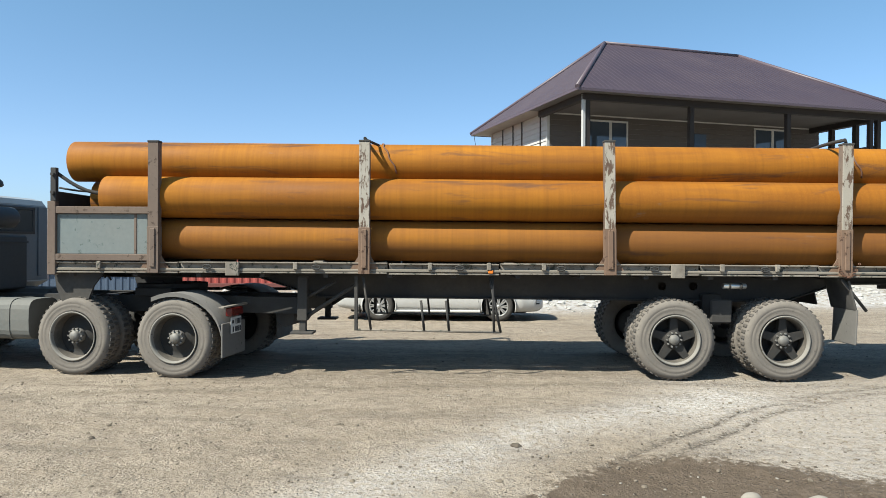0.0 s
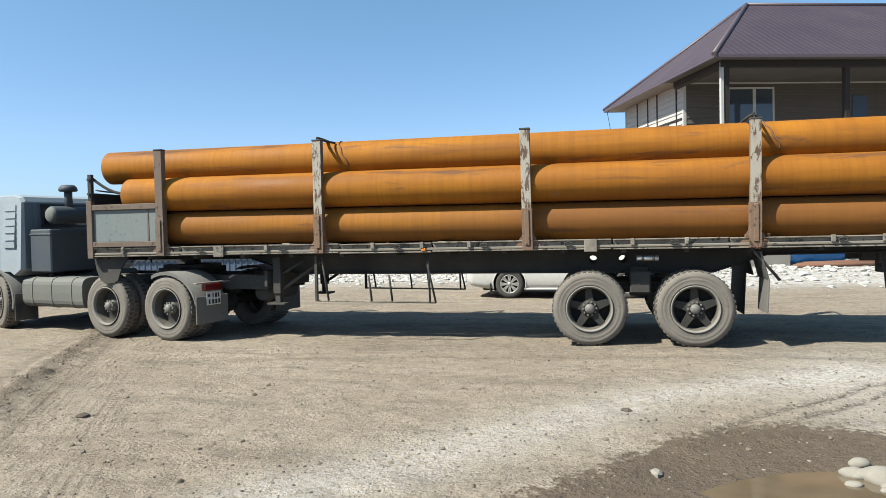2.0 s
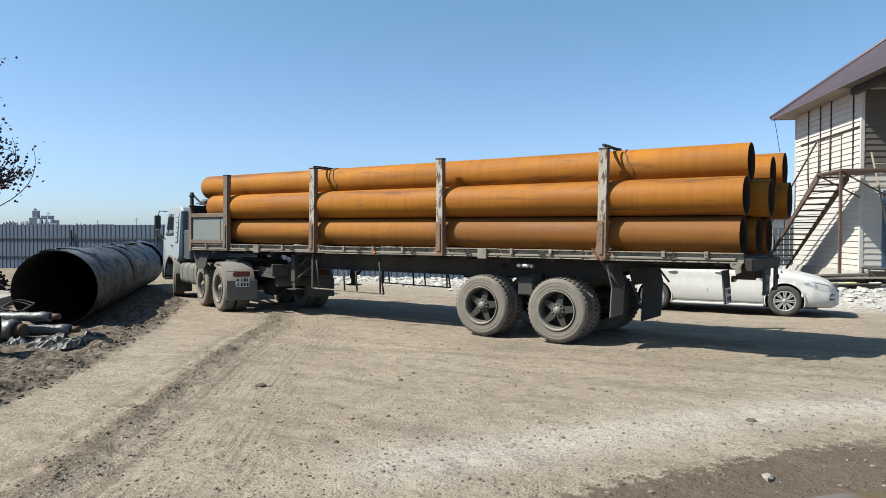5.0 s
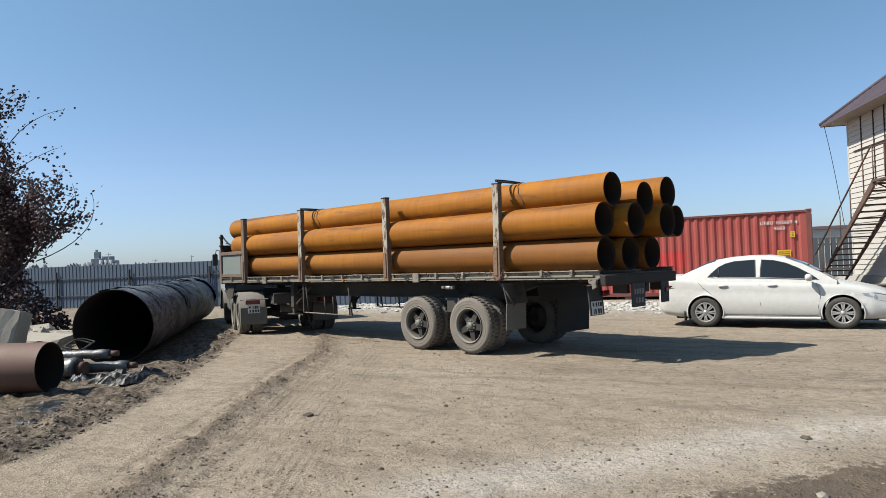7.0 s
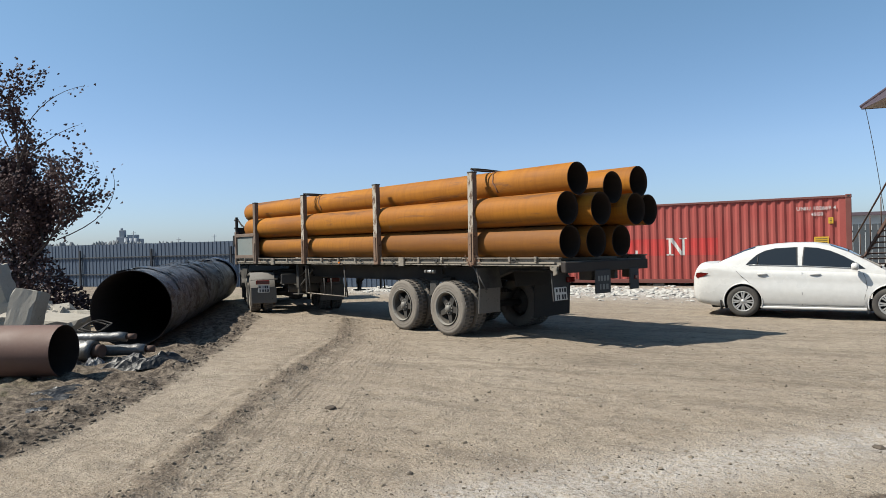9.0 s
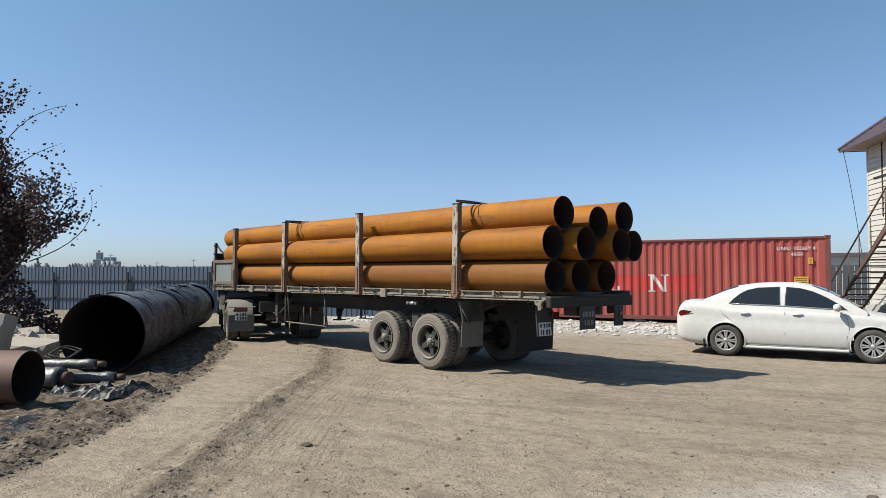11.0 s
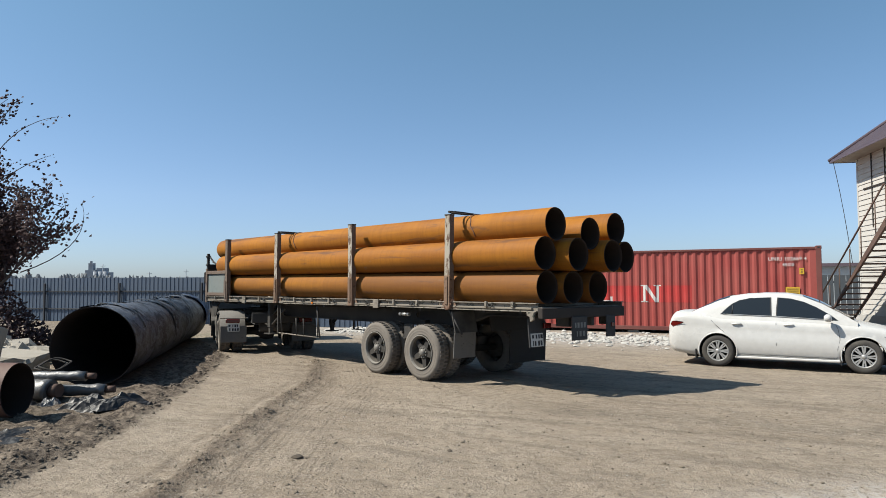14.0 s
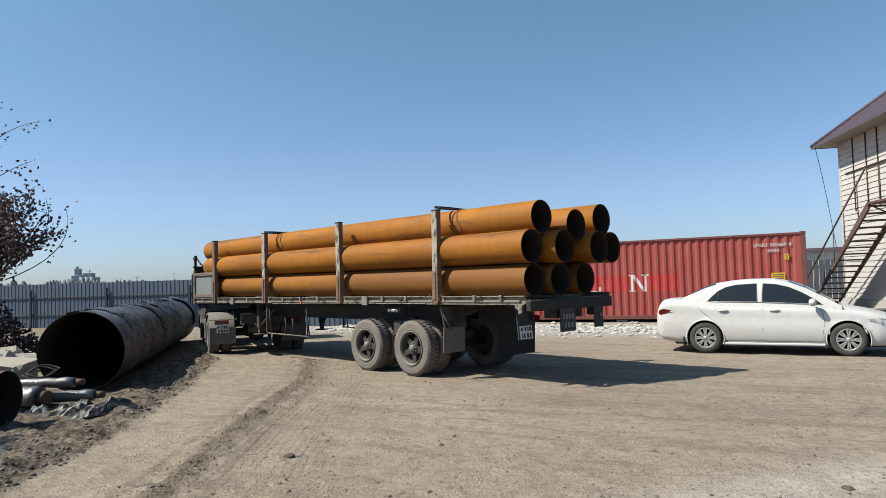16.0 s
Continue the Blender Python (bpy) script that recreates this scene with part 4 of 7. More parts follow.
        board = p("side_board", S().box(6.93, front - 0.10, *sorted((side * 1.115, side * 1.135)), 1.47, 1.95, 0.004), M_PANEL, "grey-green scratched side board")
        part("board_rail", S().box(6.9, front - 0.10, y0, y1, 1.95, 2.035, 0.006), M_STAKE_DARK, board, "rusty top rail")
        part("board_rail", S().box(6.9, front - 0.10, y0, y1, 1.39, 1.47, 0.006), M_STAKE_DARK, board, "rusty bottom rail")
        part("board_strip", S().box(7.06, 7.09, *sorted((side * 1.135, side * 1.142)), 1.47, 1.95, 0.002), M_STAKE_DARK, board)
        pts = [Vector((front - 0.05 - 0.78 * t, side * 1.10, 2.46 - 0.26 * t - 0.10 * math.sin(math.pi * t))) for t in np.linspace(0, 1, 9)]
        p("hose", S().rod(pts, 0.022, 8), M_CABLE, "sagging black hose")
        pts = [Vector((front - 0.05 - 0.7 * t, side * 1.0, 2.27 - 0.03 * t - 0.03 * math.sin(math.pi * t))) for t in np.linspace(0, 1, 7)]
        p("hose", S().rod(pts, 0.012, 8), M_CABLE)
    for side in (1, -1):
        s = S().prism([(front - 0.02, 1.24), (front - 0.62, 1.24), (front - 0.50, 1.08), (front - 0.42, 0.88), (front - 0.36, 0.84), (front - 0.20, 0.83), (front - 0.12, 0.88), (front - 0.05, 1.05)], *sorted((side * 1.02, side * 1.05)))
        p("corner_gusset", s, M_FRAME, "dark plate under the headboard corner")
    s = S().box(front - 0.09, front - 0.05, -1.09, 1.09, 1.25, 2.22, 0.005)
    for k in range(6):
        y = -0.95 + k * 0.38
        s.box(front - 0.05, front - 0.01, y - 0.03, y + 0.03, 1.25, 2.22, 0.004)
    p("headboard", s, M_FRAME, "dark steel headboard")
    # landing legs with braces
    for side in (1, -1):
        y = side * 0.86
        leg = p("landing_leg", S().box(5.06, 5.18, y - 0.06, y + 0.06, 0.66, 1.2, 0.008), M_FRAME, "dark landing leg")
        part("inner_leg", S().box(5.08, 5.16, y - 0.04, y + 0.04, 0.53, 0.68, 0.004), M_FRAME, leg)
        part("foot", S().box(4.98, 5.26, y - 0.11, y + 0.11, 0.50, 0.53, 0.006), M_FRAME, leg)
        part("brace", S().rod([(5.06, y, 0.72), (4.45, y, 1.12)], 0.024, 8), M_FRAME, leg)
        part("brace", S().rod([(5.06, y, 0.95), (4.72, y, 1.14)], 0.018, 8), M_FRAME, leg)
    p("leg_shaft", S().rod([(5.12, -0.86, 0.98), (5.12, 0.86, 0.98)], 0.03, 8), M_FRAME)
    # spare wheel cage of thin bars
    for side in (1, -1):
        y = side * 1.05
        cage = p("side_cage", S().box(4.42, 4.46, y - 0.02, y + 0.02, 0.57, 1.22, 0.004), M_FRAME, "thin steel cage under the deck")
        for a, b in (((4.36, 1.22), (4.26, 0.57)), ((2.80, 1.22), (2.78, 0.56)), ((2.84, 1.22), (2.70, 0.55)), ((3.66, 0.93), (3.62, 0.57)), ((3.36, 0.93), (3.32, 0.57))):
            part("bar", S().rod([(a[0], y, a[1]), (b[0], y, b[1])], 0.016, 6), M_FRAME, cage)
        part("bar", S().rod([(4.46, y, 0.575), (2.70, y, 0.55)], 0.013, 6), M_RAIL, cage, "pale lower bar")
        p("marker_lamp", S().box(2.80, 2.86, *sorted((side * 1.156, side * 1.18)), 1.26, 1.30, 0.008), M_ORANGE_LAMP, "orange side marker lamp")
    # bogie
    for x in (0.645, -0.645):
        p("axle", S().rod([(x, -0.9, 0.485), (x, 0.9, 0.485)], 0.065, 12), M_FRAME)
        for side in (1, -1):
            w = truck_wheel(trailer, x, side * 1.16, WHEEL_R, side, True, True)
            ROLLING.append((w, x, side * 1.16))
            s = S().lathe([(0.0, side * 0.70), (0.2, side * 0.70), (0.2, side * 0.92)], 24, Matrix.Translation((x, 0, 0.485)))
            p("brake_drum", s, M_FRAME)
    for side in (1, -1):
        y = side * 0.5
        s = S()
        for k in range(7):
            l = 0.62 - 0.07 * k
            pts = [Vector((t * l, y, 0.78 - 0.022 * k - 0.10 * (t * l) ** 2 / 0.4)) for t in np.linspace(-1, 1, 9)]
            s.grid([[q + Vector((0, -0.045, 0)) for q in pts], [q + Vector((0, 0.045, 0)) for q in pts]], False)
            s.grid([[q + Vector((0, -0.045, 0.018)) for q in pts], [q + Vector((0, 0.045, 0.018)) for q in pts]], False)
            s.grid([[q + Vector((0, 0.045, 0)) for q in pts], [q + Vector((0, 0.045, 0.018)) for q in pts]], False)
            s.grid([[q + Vector((0, -0.045, 0)) for q in pts], [q + Vector((0, -0.045, 0.018)) for q in pts]], False)
        p("leaf_spring", s, M_FRAME)
        p("spring_hanger", S().box(-0.12, 0.12, y - 0.09, y + 0.09, 0.60, 1.0, 0.01), M_FRAME)
        p("hanger_plate", S().box(-0.13, 0.13, *sorted((side * 0.86, side * 0.9)), 0.66, 0.95, 0.02), M_FRAME)
        # flaps behind the wheels, hung from the rail on a bent plate
        y0, y1 = sorted((side * 0.62, side * 1.15))
        m = Matrix.Translation((-1.40, 0, 1.2)) @ Matrix.Rotation(radians(14), 4, "Y")
        # right-hand plate and flap: widened and black, standing for shade under the tail
        flap = p("mudflap", S().box(-0.012, 0.012, y0 if side > 0 else -1.2, y1 if side > 0 else 0.28, -0.36, 0.0, 0.006, m), M_RUBBER if side > 0 else M_CABLE, "dusty dark mudguard plate, the right one widened for shade")
        m2 = Matrix.Translation((-1.49, 0, 0.86)) @ Matrix.Rotation(radians(-3), 4, "Y")
        part("lower_flap", S().box(-0.01, 0.01, y0 + 0.05 if side > 0 else -1.2, y1 + 0.02 if side > 0 else -0.2, -0.42 if side > 0 else -0.60, 0.0, 0.005, m2), M_FLAP if side > 0 else M_CABLE, flap, "grey dusty rubber flap" if side > 0 else "right flap, blackened for the shade under the tail")
        part("stay", S().rod([(-1.32, side * 1.12, 1.22), (-1.62, side * 1.12, 0.84)], 0.018, 6), M_FRAME, flap)
    # small air reservoir and cable under the rail
    can = p("air_reservoir", S().rod([(0.05, 1.06, 1.125), (-0.22, 1.06, 1.125)], 0.033, 14), M_CHROME, "small bright metal cylinder")
    for x in (-0.02, -0.16):
        part("clamp", S().lathe([(0.037, -0.012), (0.041, -0.012), (0.041, 0.012), (0.037, 0.012)], 16, Matrix.Translation((x, 1.06, 1.125)) @ Matrix.Rotation(radians(90), 4, "Z")), M_FRAME, can)
    # chain at the last stake
    pts = []
    for k in range(15):
        t = k / 14
        pts.append(Vector((-1.22 - 0.26 * t, 1.215, 1.40 - 0.16 * math.sin(math.pi * t))))
    s = S()
    for k, q in enumerate(pts):
        m = Matrix.Translation(q) @ Matrix.Rotation(radians(90 * (k % 2)), 4, "X")
        ring = [m @ Vector((0.016 * math.cos(a), 0, 0.011 * math.sin(a))) for a in np.linspace(0, 2 * math.pi, 9)]
        s.rod(ring, 0.004, 5)
    p("chain", s, M_RUST, "rusty hanging chain")
    # straps over the load
    for x in (4.33, -1.34):
        pts = [Vector((x + 0.02 * math.sin(5 * t), 1.15 - 2.3 * t, 2.86 + 0.006 * math.sin(13 * t))) for t in np.linspace(0, 1, 15)]
        p("tie_bar", S().rod(pts, 0.022, 7), M_CABLE, "dark cable tying the stakes across the load")
        pts = [Vector((x - 0.03 - 0.10 * t, 1.12 - 0.30 * t, 2.84 - 0.015 * t)) for t in np.linspace(0, 1, 6)]
        p("tie_bar", S().rod(pts, 0.016, 7), M_CABLE)
        lift = lambda v: 2.585 + 0.0055 * v
        ring = [Vector((x - 0.30 + 0.13 * math.sin(a) + 0.01 * math.sin(9 * a), 0.66 + 0.258 * math.cos(a), lift(x - 0.2) + 0.258 * math.sin(a))) for a in np.linspace(-0.55, 2.4, 22)]
        p("cable", S().rod(ring, 0.010, 6), M_RUST, "rusty cable wrapped round a pipe")
    # tail beam, plates and lamps
    p("tail_beam", S().box(rear - 0.10, rear, -1.0, 1.13, 1.14, 1.30, 0.012), M_BEAM, "dark timber beam across the tail")
    p("hook", S().prism([(rear + 0.16, 1.24), (rear + 0.02, 1.24), (rear + 0.03, 1.13), (rear + 0.09, 1.10), (rear + 0.10, 1.17), (rear + 0.15, 1.19)], 1.15, 1.19), M_RAIL, "pale bent hook")
    m = Matrix.Translation((rear + 0.28, 0.84, 1.0)) @ Matrix.Rotation(radians(5), 4, "Y")
    holder = p("plate_holder", S().box(-0.012, 0.012, -0.20, 0.17, -0.30, 0.14, 0.006, m), M_BOARD)
    plate = part("number_plate", S().box(-0.022, -0.0125, -0.145, 0.145, -0.29, -0.09, 0.006, m), M_PLATE, holder, "dusty white number plate")
    s = S()
    for y, z, w, h in ((-0.09, -0.24, 0.04, 0.075), (-0.03, -0.24, 0.04, 0.075), (0.05, -0.24, 0.035, 0.075), (0.10, -0.24, 0.02, 0.075), (-0.10, -0.14, 0.05, 0.06), (-0.04, -0.14, 0.03, 0.06), (0.02, -0.14, 0.035, 0.06), (0.1, -0.14, 0.04, 0.05)):
        part("bar", S().box(-0.026, -0.0225, y - w / 2, y + w / 2, z - h / 2, z + h / 2, 0.001, m), M_INK, plate)
    board = p("tail_board", S().box(rear - 0.13, rear - 0.10, 0.08, 0.46, 0.80, 1.16, 0.008), M_BOARD, "dark hanging board with faint marks")
    s = S()
    for y, z, w in ((0.16, 1.03, 0.05), (0.24, 1.03, 0.05), (0.32, 1.03, 0.05), (0.39, 1.03, 0.035), (0.18, 0.90, 0.055), (0.27, 0.90, 0.05), (0.35, 0.90, 0.03)):
        part("bar", S().box(rear - 0.135, rear - 0.131, y - w / 2, y + w / 2, z - 0.04, z + 0.04, 0.001), M_CHALK, board)
    lamp_board = p("tail_board", S().box(rear - 0.12, rear - 0.09, -0.70, -0.46, 0.82, 1.16, 0.008), M_BOARD, "dark hanging board with a red lamp")
    part("tail_lamp", S().box(rear - 0.145, rear - 0.121, -0.64, -0.56, 0.98, 1.05, 0.008), M_RED_LAMP, lamp_board)
    lamp = p("tail_lamp", S().box(rear + 0.20, rear + 0.24, 0.55, 0.72, 0.98, 1.06, 0.008), M_RED_LAMP, "red tail lamp")
    for y in (0.35, -0.25, -0.8):
        p("tail_bracket", S().box(rear, rear + 0.25, y - 0.04, y + 0.04, 1.0, 1.2, 0.008), M_FRAME)


build_trailer()

# ---- the load ----
# across, up, rear end, front end
PIPES = ((0.80, 1.625, -3.12, 7.6), (0.285, 1.625, -3.22, 7.9), (-0.33, 1.625, -3.25, 7.8), (-0.84, 1.625, -2.40, 7.7),
         (0.905, 2.130, -3.17, 7.52), (0.365, 2.125, -3.38, 7.9), (-0.38, 2.125, -3.50, 8.0), (-0.895, 2.125, -3.40, 7.8),
         (0.66, 2.585, -3.18, 8.04), (0.0, 2.462, -3.34, 7.8), (-0.62, 2.575, -3.40, 7.9))
PIPE_R, LOAD_RISE = 0.252, 0.0055
PIPE_OBS = []


def build_pipes():
    for k, (y, z, a, b) in enumerate(PIPES):
        r, w, n = PIPE_R, 0.009, 56
        m = Matrix.Translation((0, y, z)) @ Matrix.Rotation(-LOAD_RISE, 4, "Y") @ Matrix.Rotation(radians(-90), 4, "Z")
        s = S().lathe([(r, a), (r, a + 0.3), (r, 0.5 * (a + b)), (r, b - 0.3), (r, b - 0.004), (r - 0.002, b), (r - w, b)], n, m)
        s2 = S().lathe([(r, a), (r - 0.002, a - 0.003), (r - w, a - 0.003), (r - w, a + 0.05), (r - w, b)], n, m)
        pipe = part("steel_pipe", s, M_PIPE_BROWN_SHADED if k < 4 else M_PIPE, None, "long steel pipe coated in orange rust, loaded on the trailer")
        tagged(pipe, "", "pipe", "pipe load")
        part("bore", s2, M_PIPE_IN_SHADED, pipe, "inside of the pipe, shade held in its dark colour")
        PIPE_OBS.append(pipe)


build_pipes()


def build_tractor():
    p = lambda name, s, mat, label="", parent=tractor, at=None: part(name, s, mat, parent, label, at)
    for y in (0.42, -0.42):
        s = S().box(-1.95, 4.1, y - 0.008, y + 0.008, 0.72, 0.93, 0.002).box(-1.95, 4.1, *sorted((y, y - math.copysign(0.08, y))), 0.915, 0.93, 0.002)
        s.box(-1.95, 4.1, *sorted((y, y - math.copysign(0.08, y))), 0.72, 0.735, 0.002)
        for k in range(9):
            s.rod([(-1.7 + 0.18 * k, y - 0.02, 0.83), (-1.7 + 0.18 * k, y + math.copysign(0.018, y), 0.83)], 0.012, 6)
        p("frame_rail", s, M_FRAME, "dusty dark frame rail")
    for x in (-1.9, -0.9, 0.9, 2.0):
        p("frame_cross", S().box(x - 0.05, x + 0.05, -0.42, 0.42, 0.75, 0.91, 0.006), M_FRAME)
    # fifth wheel
    fw = S()
    ring = [(0.45 * math.cos(a), 0.45 * math.sin(a)) for a in np.linspace(0.45, 2 * math.pi - 0.45, 26)]
    fw.prism(ring + [(0.05, 0.0)], 1.02, 1.075, "z")
    p("fifth_wheel", fw.box(-0.25, 0.25, -0.5, 0.5, 0.92, 1.03, 0.01).box(-0.09, 0.09, -0.09, 0.09, 1.07, 1.18, 0.01), M_FRAME)
    # wheels
    for x in (0.645, -0.65):
        p("axle", S().rod([(x, -0.9, 0.47), (x, 0.9, 0.47)], 0.07, 12).lathe([(0.0, -0.22), (0.16, -0.16), (0.2, 0.0), (0.16, 0.16), (0.0, 0.22)], 16, Matrix.Translation((x, 0, 0.47))), M_FRAME)
        for side in (1, -1):
            w = truck_wheel(tractor, x, side * 1.16, 0.475, side, True, False)
            ROLLING.append((w, x, side * 1.16))
    for side in (1, -1):
        w = truck_wheel(tractor, 3.5, side * 1.10, 0.475, side, False, False)
        STEERED.append((w, 3.5, side * 1.10))
    p("axle", S().rod([(3.5, -0.9, 0.47), (3.5, 0.9, 0.47)], 0.06, 12), M_FRAME)
    p("gearbox", S().box(1.6, 3.6, -0.3, 0.3, 0.55, 0.98, 0.06), M_FRAME)
    p("prop_shaft", S().rod([(1.6, 0, 0.72), (0.7, 0, 0.6)], 0.05, 10), M_FRAME)
    # rear mudguards, lamps and plate
    for side in (1, -1):
        rows = []
        for a in np.linspace(radians(62), radians(172), 12):
            x, z = -0.65 + 0.60 * math.cos(a), 0.48 + 0.54 * math.sin(a)
            rows.append([(x, side * 0.58, z), (x, side * 1.17, z)])
        s = S().grid(rows).grid([[(x, y, z - 0.012) for x, y, z in row] for row in rows])
        s.grid([[row[1], (row[1][0], row[1][1], row[1][2] - 0.05)] for row in rows], False)
        guard = p("mudguard", s, M_FLAP, "grey dusty curved mudguard")
        part("flap", S().box(-1.27, -1.245, *sorted((side * 0.55, side * 1.17)), 0.26, 0.66, 0.006), M_FLAP, guard, "grey dusty rubber flap")
        bar = p("lamp_bar", S().box(-1.29, -1.22, *sorted((side * 0.52, side * 1.18)), 0.84, 0.86, 0.004), M_RAIL)
        part("tail_lamp", S().box(-1.32, -1.24, *sorted((side * 0.72, side * 1.05)), 0.735, 0.835, 0.012), M_RED_LAMP, bar, "wide red tail lamp")
    m = Matrix.Translation((-1.29, 0.86, 0.62))
    plate = p("number_plate", S().box(-0.006, 0.006, -0.14, 0.14, -0.095, 0.10, 0.006, m), M_PLATE, "dusty white number plate")
    s = S()
    for y, z, w, h in ((-0.09, 0.045, 0.03, 0.065), (-0.04, 0.045, 0.045, 0.065), (0.02, 0.045, 0.02, 0.065), (0.1, 0.045, 0.05, 0.04), (-0.1, -0.045, 0.04, 0.065), (-0.04, -0.045, 0.04, 0.065), (0.02, -0.045, 0.04, 0.065), (0.09, -0.045, 0.03, 0.065)):
        part("bar", S().box(-0.011, -0.007, y - w / 2, y + w / 2, z - h / 2, z + h / 2, 0.001, m), M_INK, plate)
    p("rear_beam", S().box(-1.99, -1.93, -0.5, 0.5, 0.76, 1.0, 0.01), M_FRAME)
    p("air_tank", S().rod([(-1.7, -0.42, 0.66), (-1.7, 0.3, 0.66)], 0.12, 16), M_FRAME)
    for k in range(3):
        pts = [Vector((1.35 - 0.5 * t, 0.1 + 0.12 * k, 1.1 + 0.28 * math.sin(math.pi * t) + 0.04 * k)) for t in np.linspace(0, 1, 10)]
        p("air_hose", S().rod(pts, 0.014, 6), M_CABLE)
    # fuel tank with straps
    prof = []
    for k in range(24):
        a = 2 * math.pi * k / 24
        c, s_ = math.cos(a), math.sin(a)
        prof.append((0.84 + 0.27 * math.copysign(abs(c) ** 0.5, c), 0.65 + 0.255 * math.copysign(abs(s_) ** 0.5, s_)))
    tank = p("fuel_tank", S().prism(prof, 1.27, 2.80, "x"), M_TANK, "dusty grey-green fuel tank")
    for x in (1.55, 2.05, 2.55):
        big = [(0.84 + (y - 0.84) * 1.03, 0.65 + (z - 0.65) * 1.03) for y, z in prof]
        part("strap", S().prism(big, x - 0.025, x + 0.025, "x"), M_TANK, tank)
    part("filler_cap", S().rod([(2.3, 0.9, 0.9), (2.3, 0.92, 0.97)], 0.05, 14), M_FRAME, tank)
    p("air_tank", S().rod([(1.3, -0.8, 0.62), (2.6, -0.8, 0.62)], 0.16, 16), M_FRAME)
    # air filter with chimney, and a big box behind the cab
    box = p("locker", S().box(2.08, 2.62, 0.12, 1.06, 0.98, 1.70, 0.02), M_CAB_GREY, "slate-grey steel locker behind the cab")
    part("lid_edge", S().box(2.07, 2.63, 0.11, 1.07, 1.60, 1.63, 0.006), M_CAB_GREY, box)
    filt = p("air_filter", S().lathe([(0.0, 0.98), (0.11, 0.98), (0.135, 0.96), (0.145, 0.94), (0.145, 0.30), (0.12, 0.26), (0.0, 0.26)], 28, Matrix.Translation((2.2, 0, 1.94))), M_CAB_GREY, "round grey air filter")
    part("end_cover", S().lathe([(0.0, 1.0), (0.10, 0.995), (0.115, 0.98)], 24, Matrix.Translation((2.2, 0, 1.94))), M_TANK, filt, "pale round cover")
    part("chimney", S().rod([(2.2, 0.62, 2.04), (2.22, 0.62, 2.22), (2.22, 0.62, 2.36)], 0.065, 16), M_CAB_GREY, filt)
    part("chimney_cap", S().lathe([(0.0, 0.12), (0.10, 0.11), (0.14, 0.07), (0.15, 0.02), (0.13, 0.0), (0.0, 0.0)], 24, Matrix.Translation((2.22, 0.62, 2.34)) @ Matrix.Rotation(radians(90), 4, "X")), M_CAB_GREY, filt, "mushroom-shaped intake cap")
    # cab
    side_line = [(2.72, 1.02), (2.72, 2.18), (2.78, 2.26), (2.95, 2.30), (3.9, 2.31), (4.15, 2.25), (4.27, 2.05), (4.42, 1.45), (4.44, 0.60), (4.10, 0.52), (4.05, 0.62), (3.95, 0.95), (3.02, 0.98), (2.90, 0.92)]
    rows = []
    for y, inset in ((-1.16, 0.06), (-1.10, 0.0), (1.10, 0.0), (1.16, 0.06)):
        cx, cz = 3.55, 1.5
        rows.append([(cx + (x - cx) * (1 - inset * 0.5), y * (1.0 if z < 1.5 else 1 - 0.055 * (z - 1.5) / 0.8), cz + (z - cz) * (1 - inset * 0.5)) for x, z in side_line])
    s = S().grid(rows, False, True)
    n = len(side_line)
    s.add(rows[0], [tuple(range(n))]).add(rows[-1], [tuple(range(n))])
    cab = p("cab", s, M_CAB, "pale white-blue steel cab")
    lean = lambda z: 1.16 * (1.0 if z < 1.5 else 1 - 0.055 * (z - 1.5) / 0.8)
    for side in (1, -1):
        def wallq(x0, x1, z0, z1, out, back=-0.02, skew=0.0):
            verts = []
            for o in (back, out):
                verts += [(x, side * (lean(z) * 0.995 + o), z) for x, z in ((x0, z0), (x1, z0), (x1 - skew, z1), (x0, z1))]
            return S().add(verts, [(0, 1, 2, 3), (4, 5, 6, 7), (0, 1, 5, 4), (1, 2, 6, 5), (2, 3, 7, 6), (3, 0, 4, 7)])
        for k in range(6):
            part("louvre", wallq(2.88, 3.18, 1.40 + 0.125 * k, 1.50 + 0.125 * k, 0.016), M_CAB, cab, "embossed louvre")
        door = part("cab_door", wallq(3.30, 4.22, 1.02, 2.20, 0.006, -0.02, 0.08), M_CAB, cab, "pale cab door")
        for a in ((3.285, 3.30, 1.02, 2.2), (3.3, 4.2, 1.005, 1.02)):
            part("door_gap", wallq(*a, 0.003), M_BLACK, cab)
        part("door_window", wallq(3.42, 4.12, 1.62, 2.12, 0.010, -0.02, 0.10), M_GLASS, cab, "dark side window")
        part("window_frame", wallq(3.38, 4.16, 1.58, 1.62, 0.014), M_BLACK, cab)
        part("door_handle", S().box(3.38, 3.50, *sorted((side * 1.16, side * 1.19)), 1.30, 1.33, 0.008), M_BLACK, cab)
        arch = []
        for a in np.linspace(radians(-10), radians(195), 16):
            x, z = 3.5 + 0.60 * math.cos(a), 0.50 + 0.56 * math.sin(a)
            arch.append([(x, side * 0.80, z), (x, side * 1.20, z)])
        s = S().grid(arch).grid([[row[1], (3.5 + (row[1][0] - 3.5) * 0.93, row[1][1], 0.5 + (row[1][2] - 0.5) * 0.93)] for row in arch], False)
        p("front_mudguard", s, M_FLAP, "dusty grey front mudguard")
        p("front_flap", S().box(2.86, 2.885, *sorted((side * 0.80, side * 1.2)), 0.16, 0.62, 0.006), M_RUBBER)
        arm = p("mirror_arm", S().rod([(4.18, side * 1.12, 2.2), (4.42, side * 1.26, 2.22), (4.45, side * 1.30, 2.02), (4.42, side * 1.26, 1.62), (4.22, side * 1.14, 1.45)], 0.013, 7), M_BLACK)
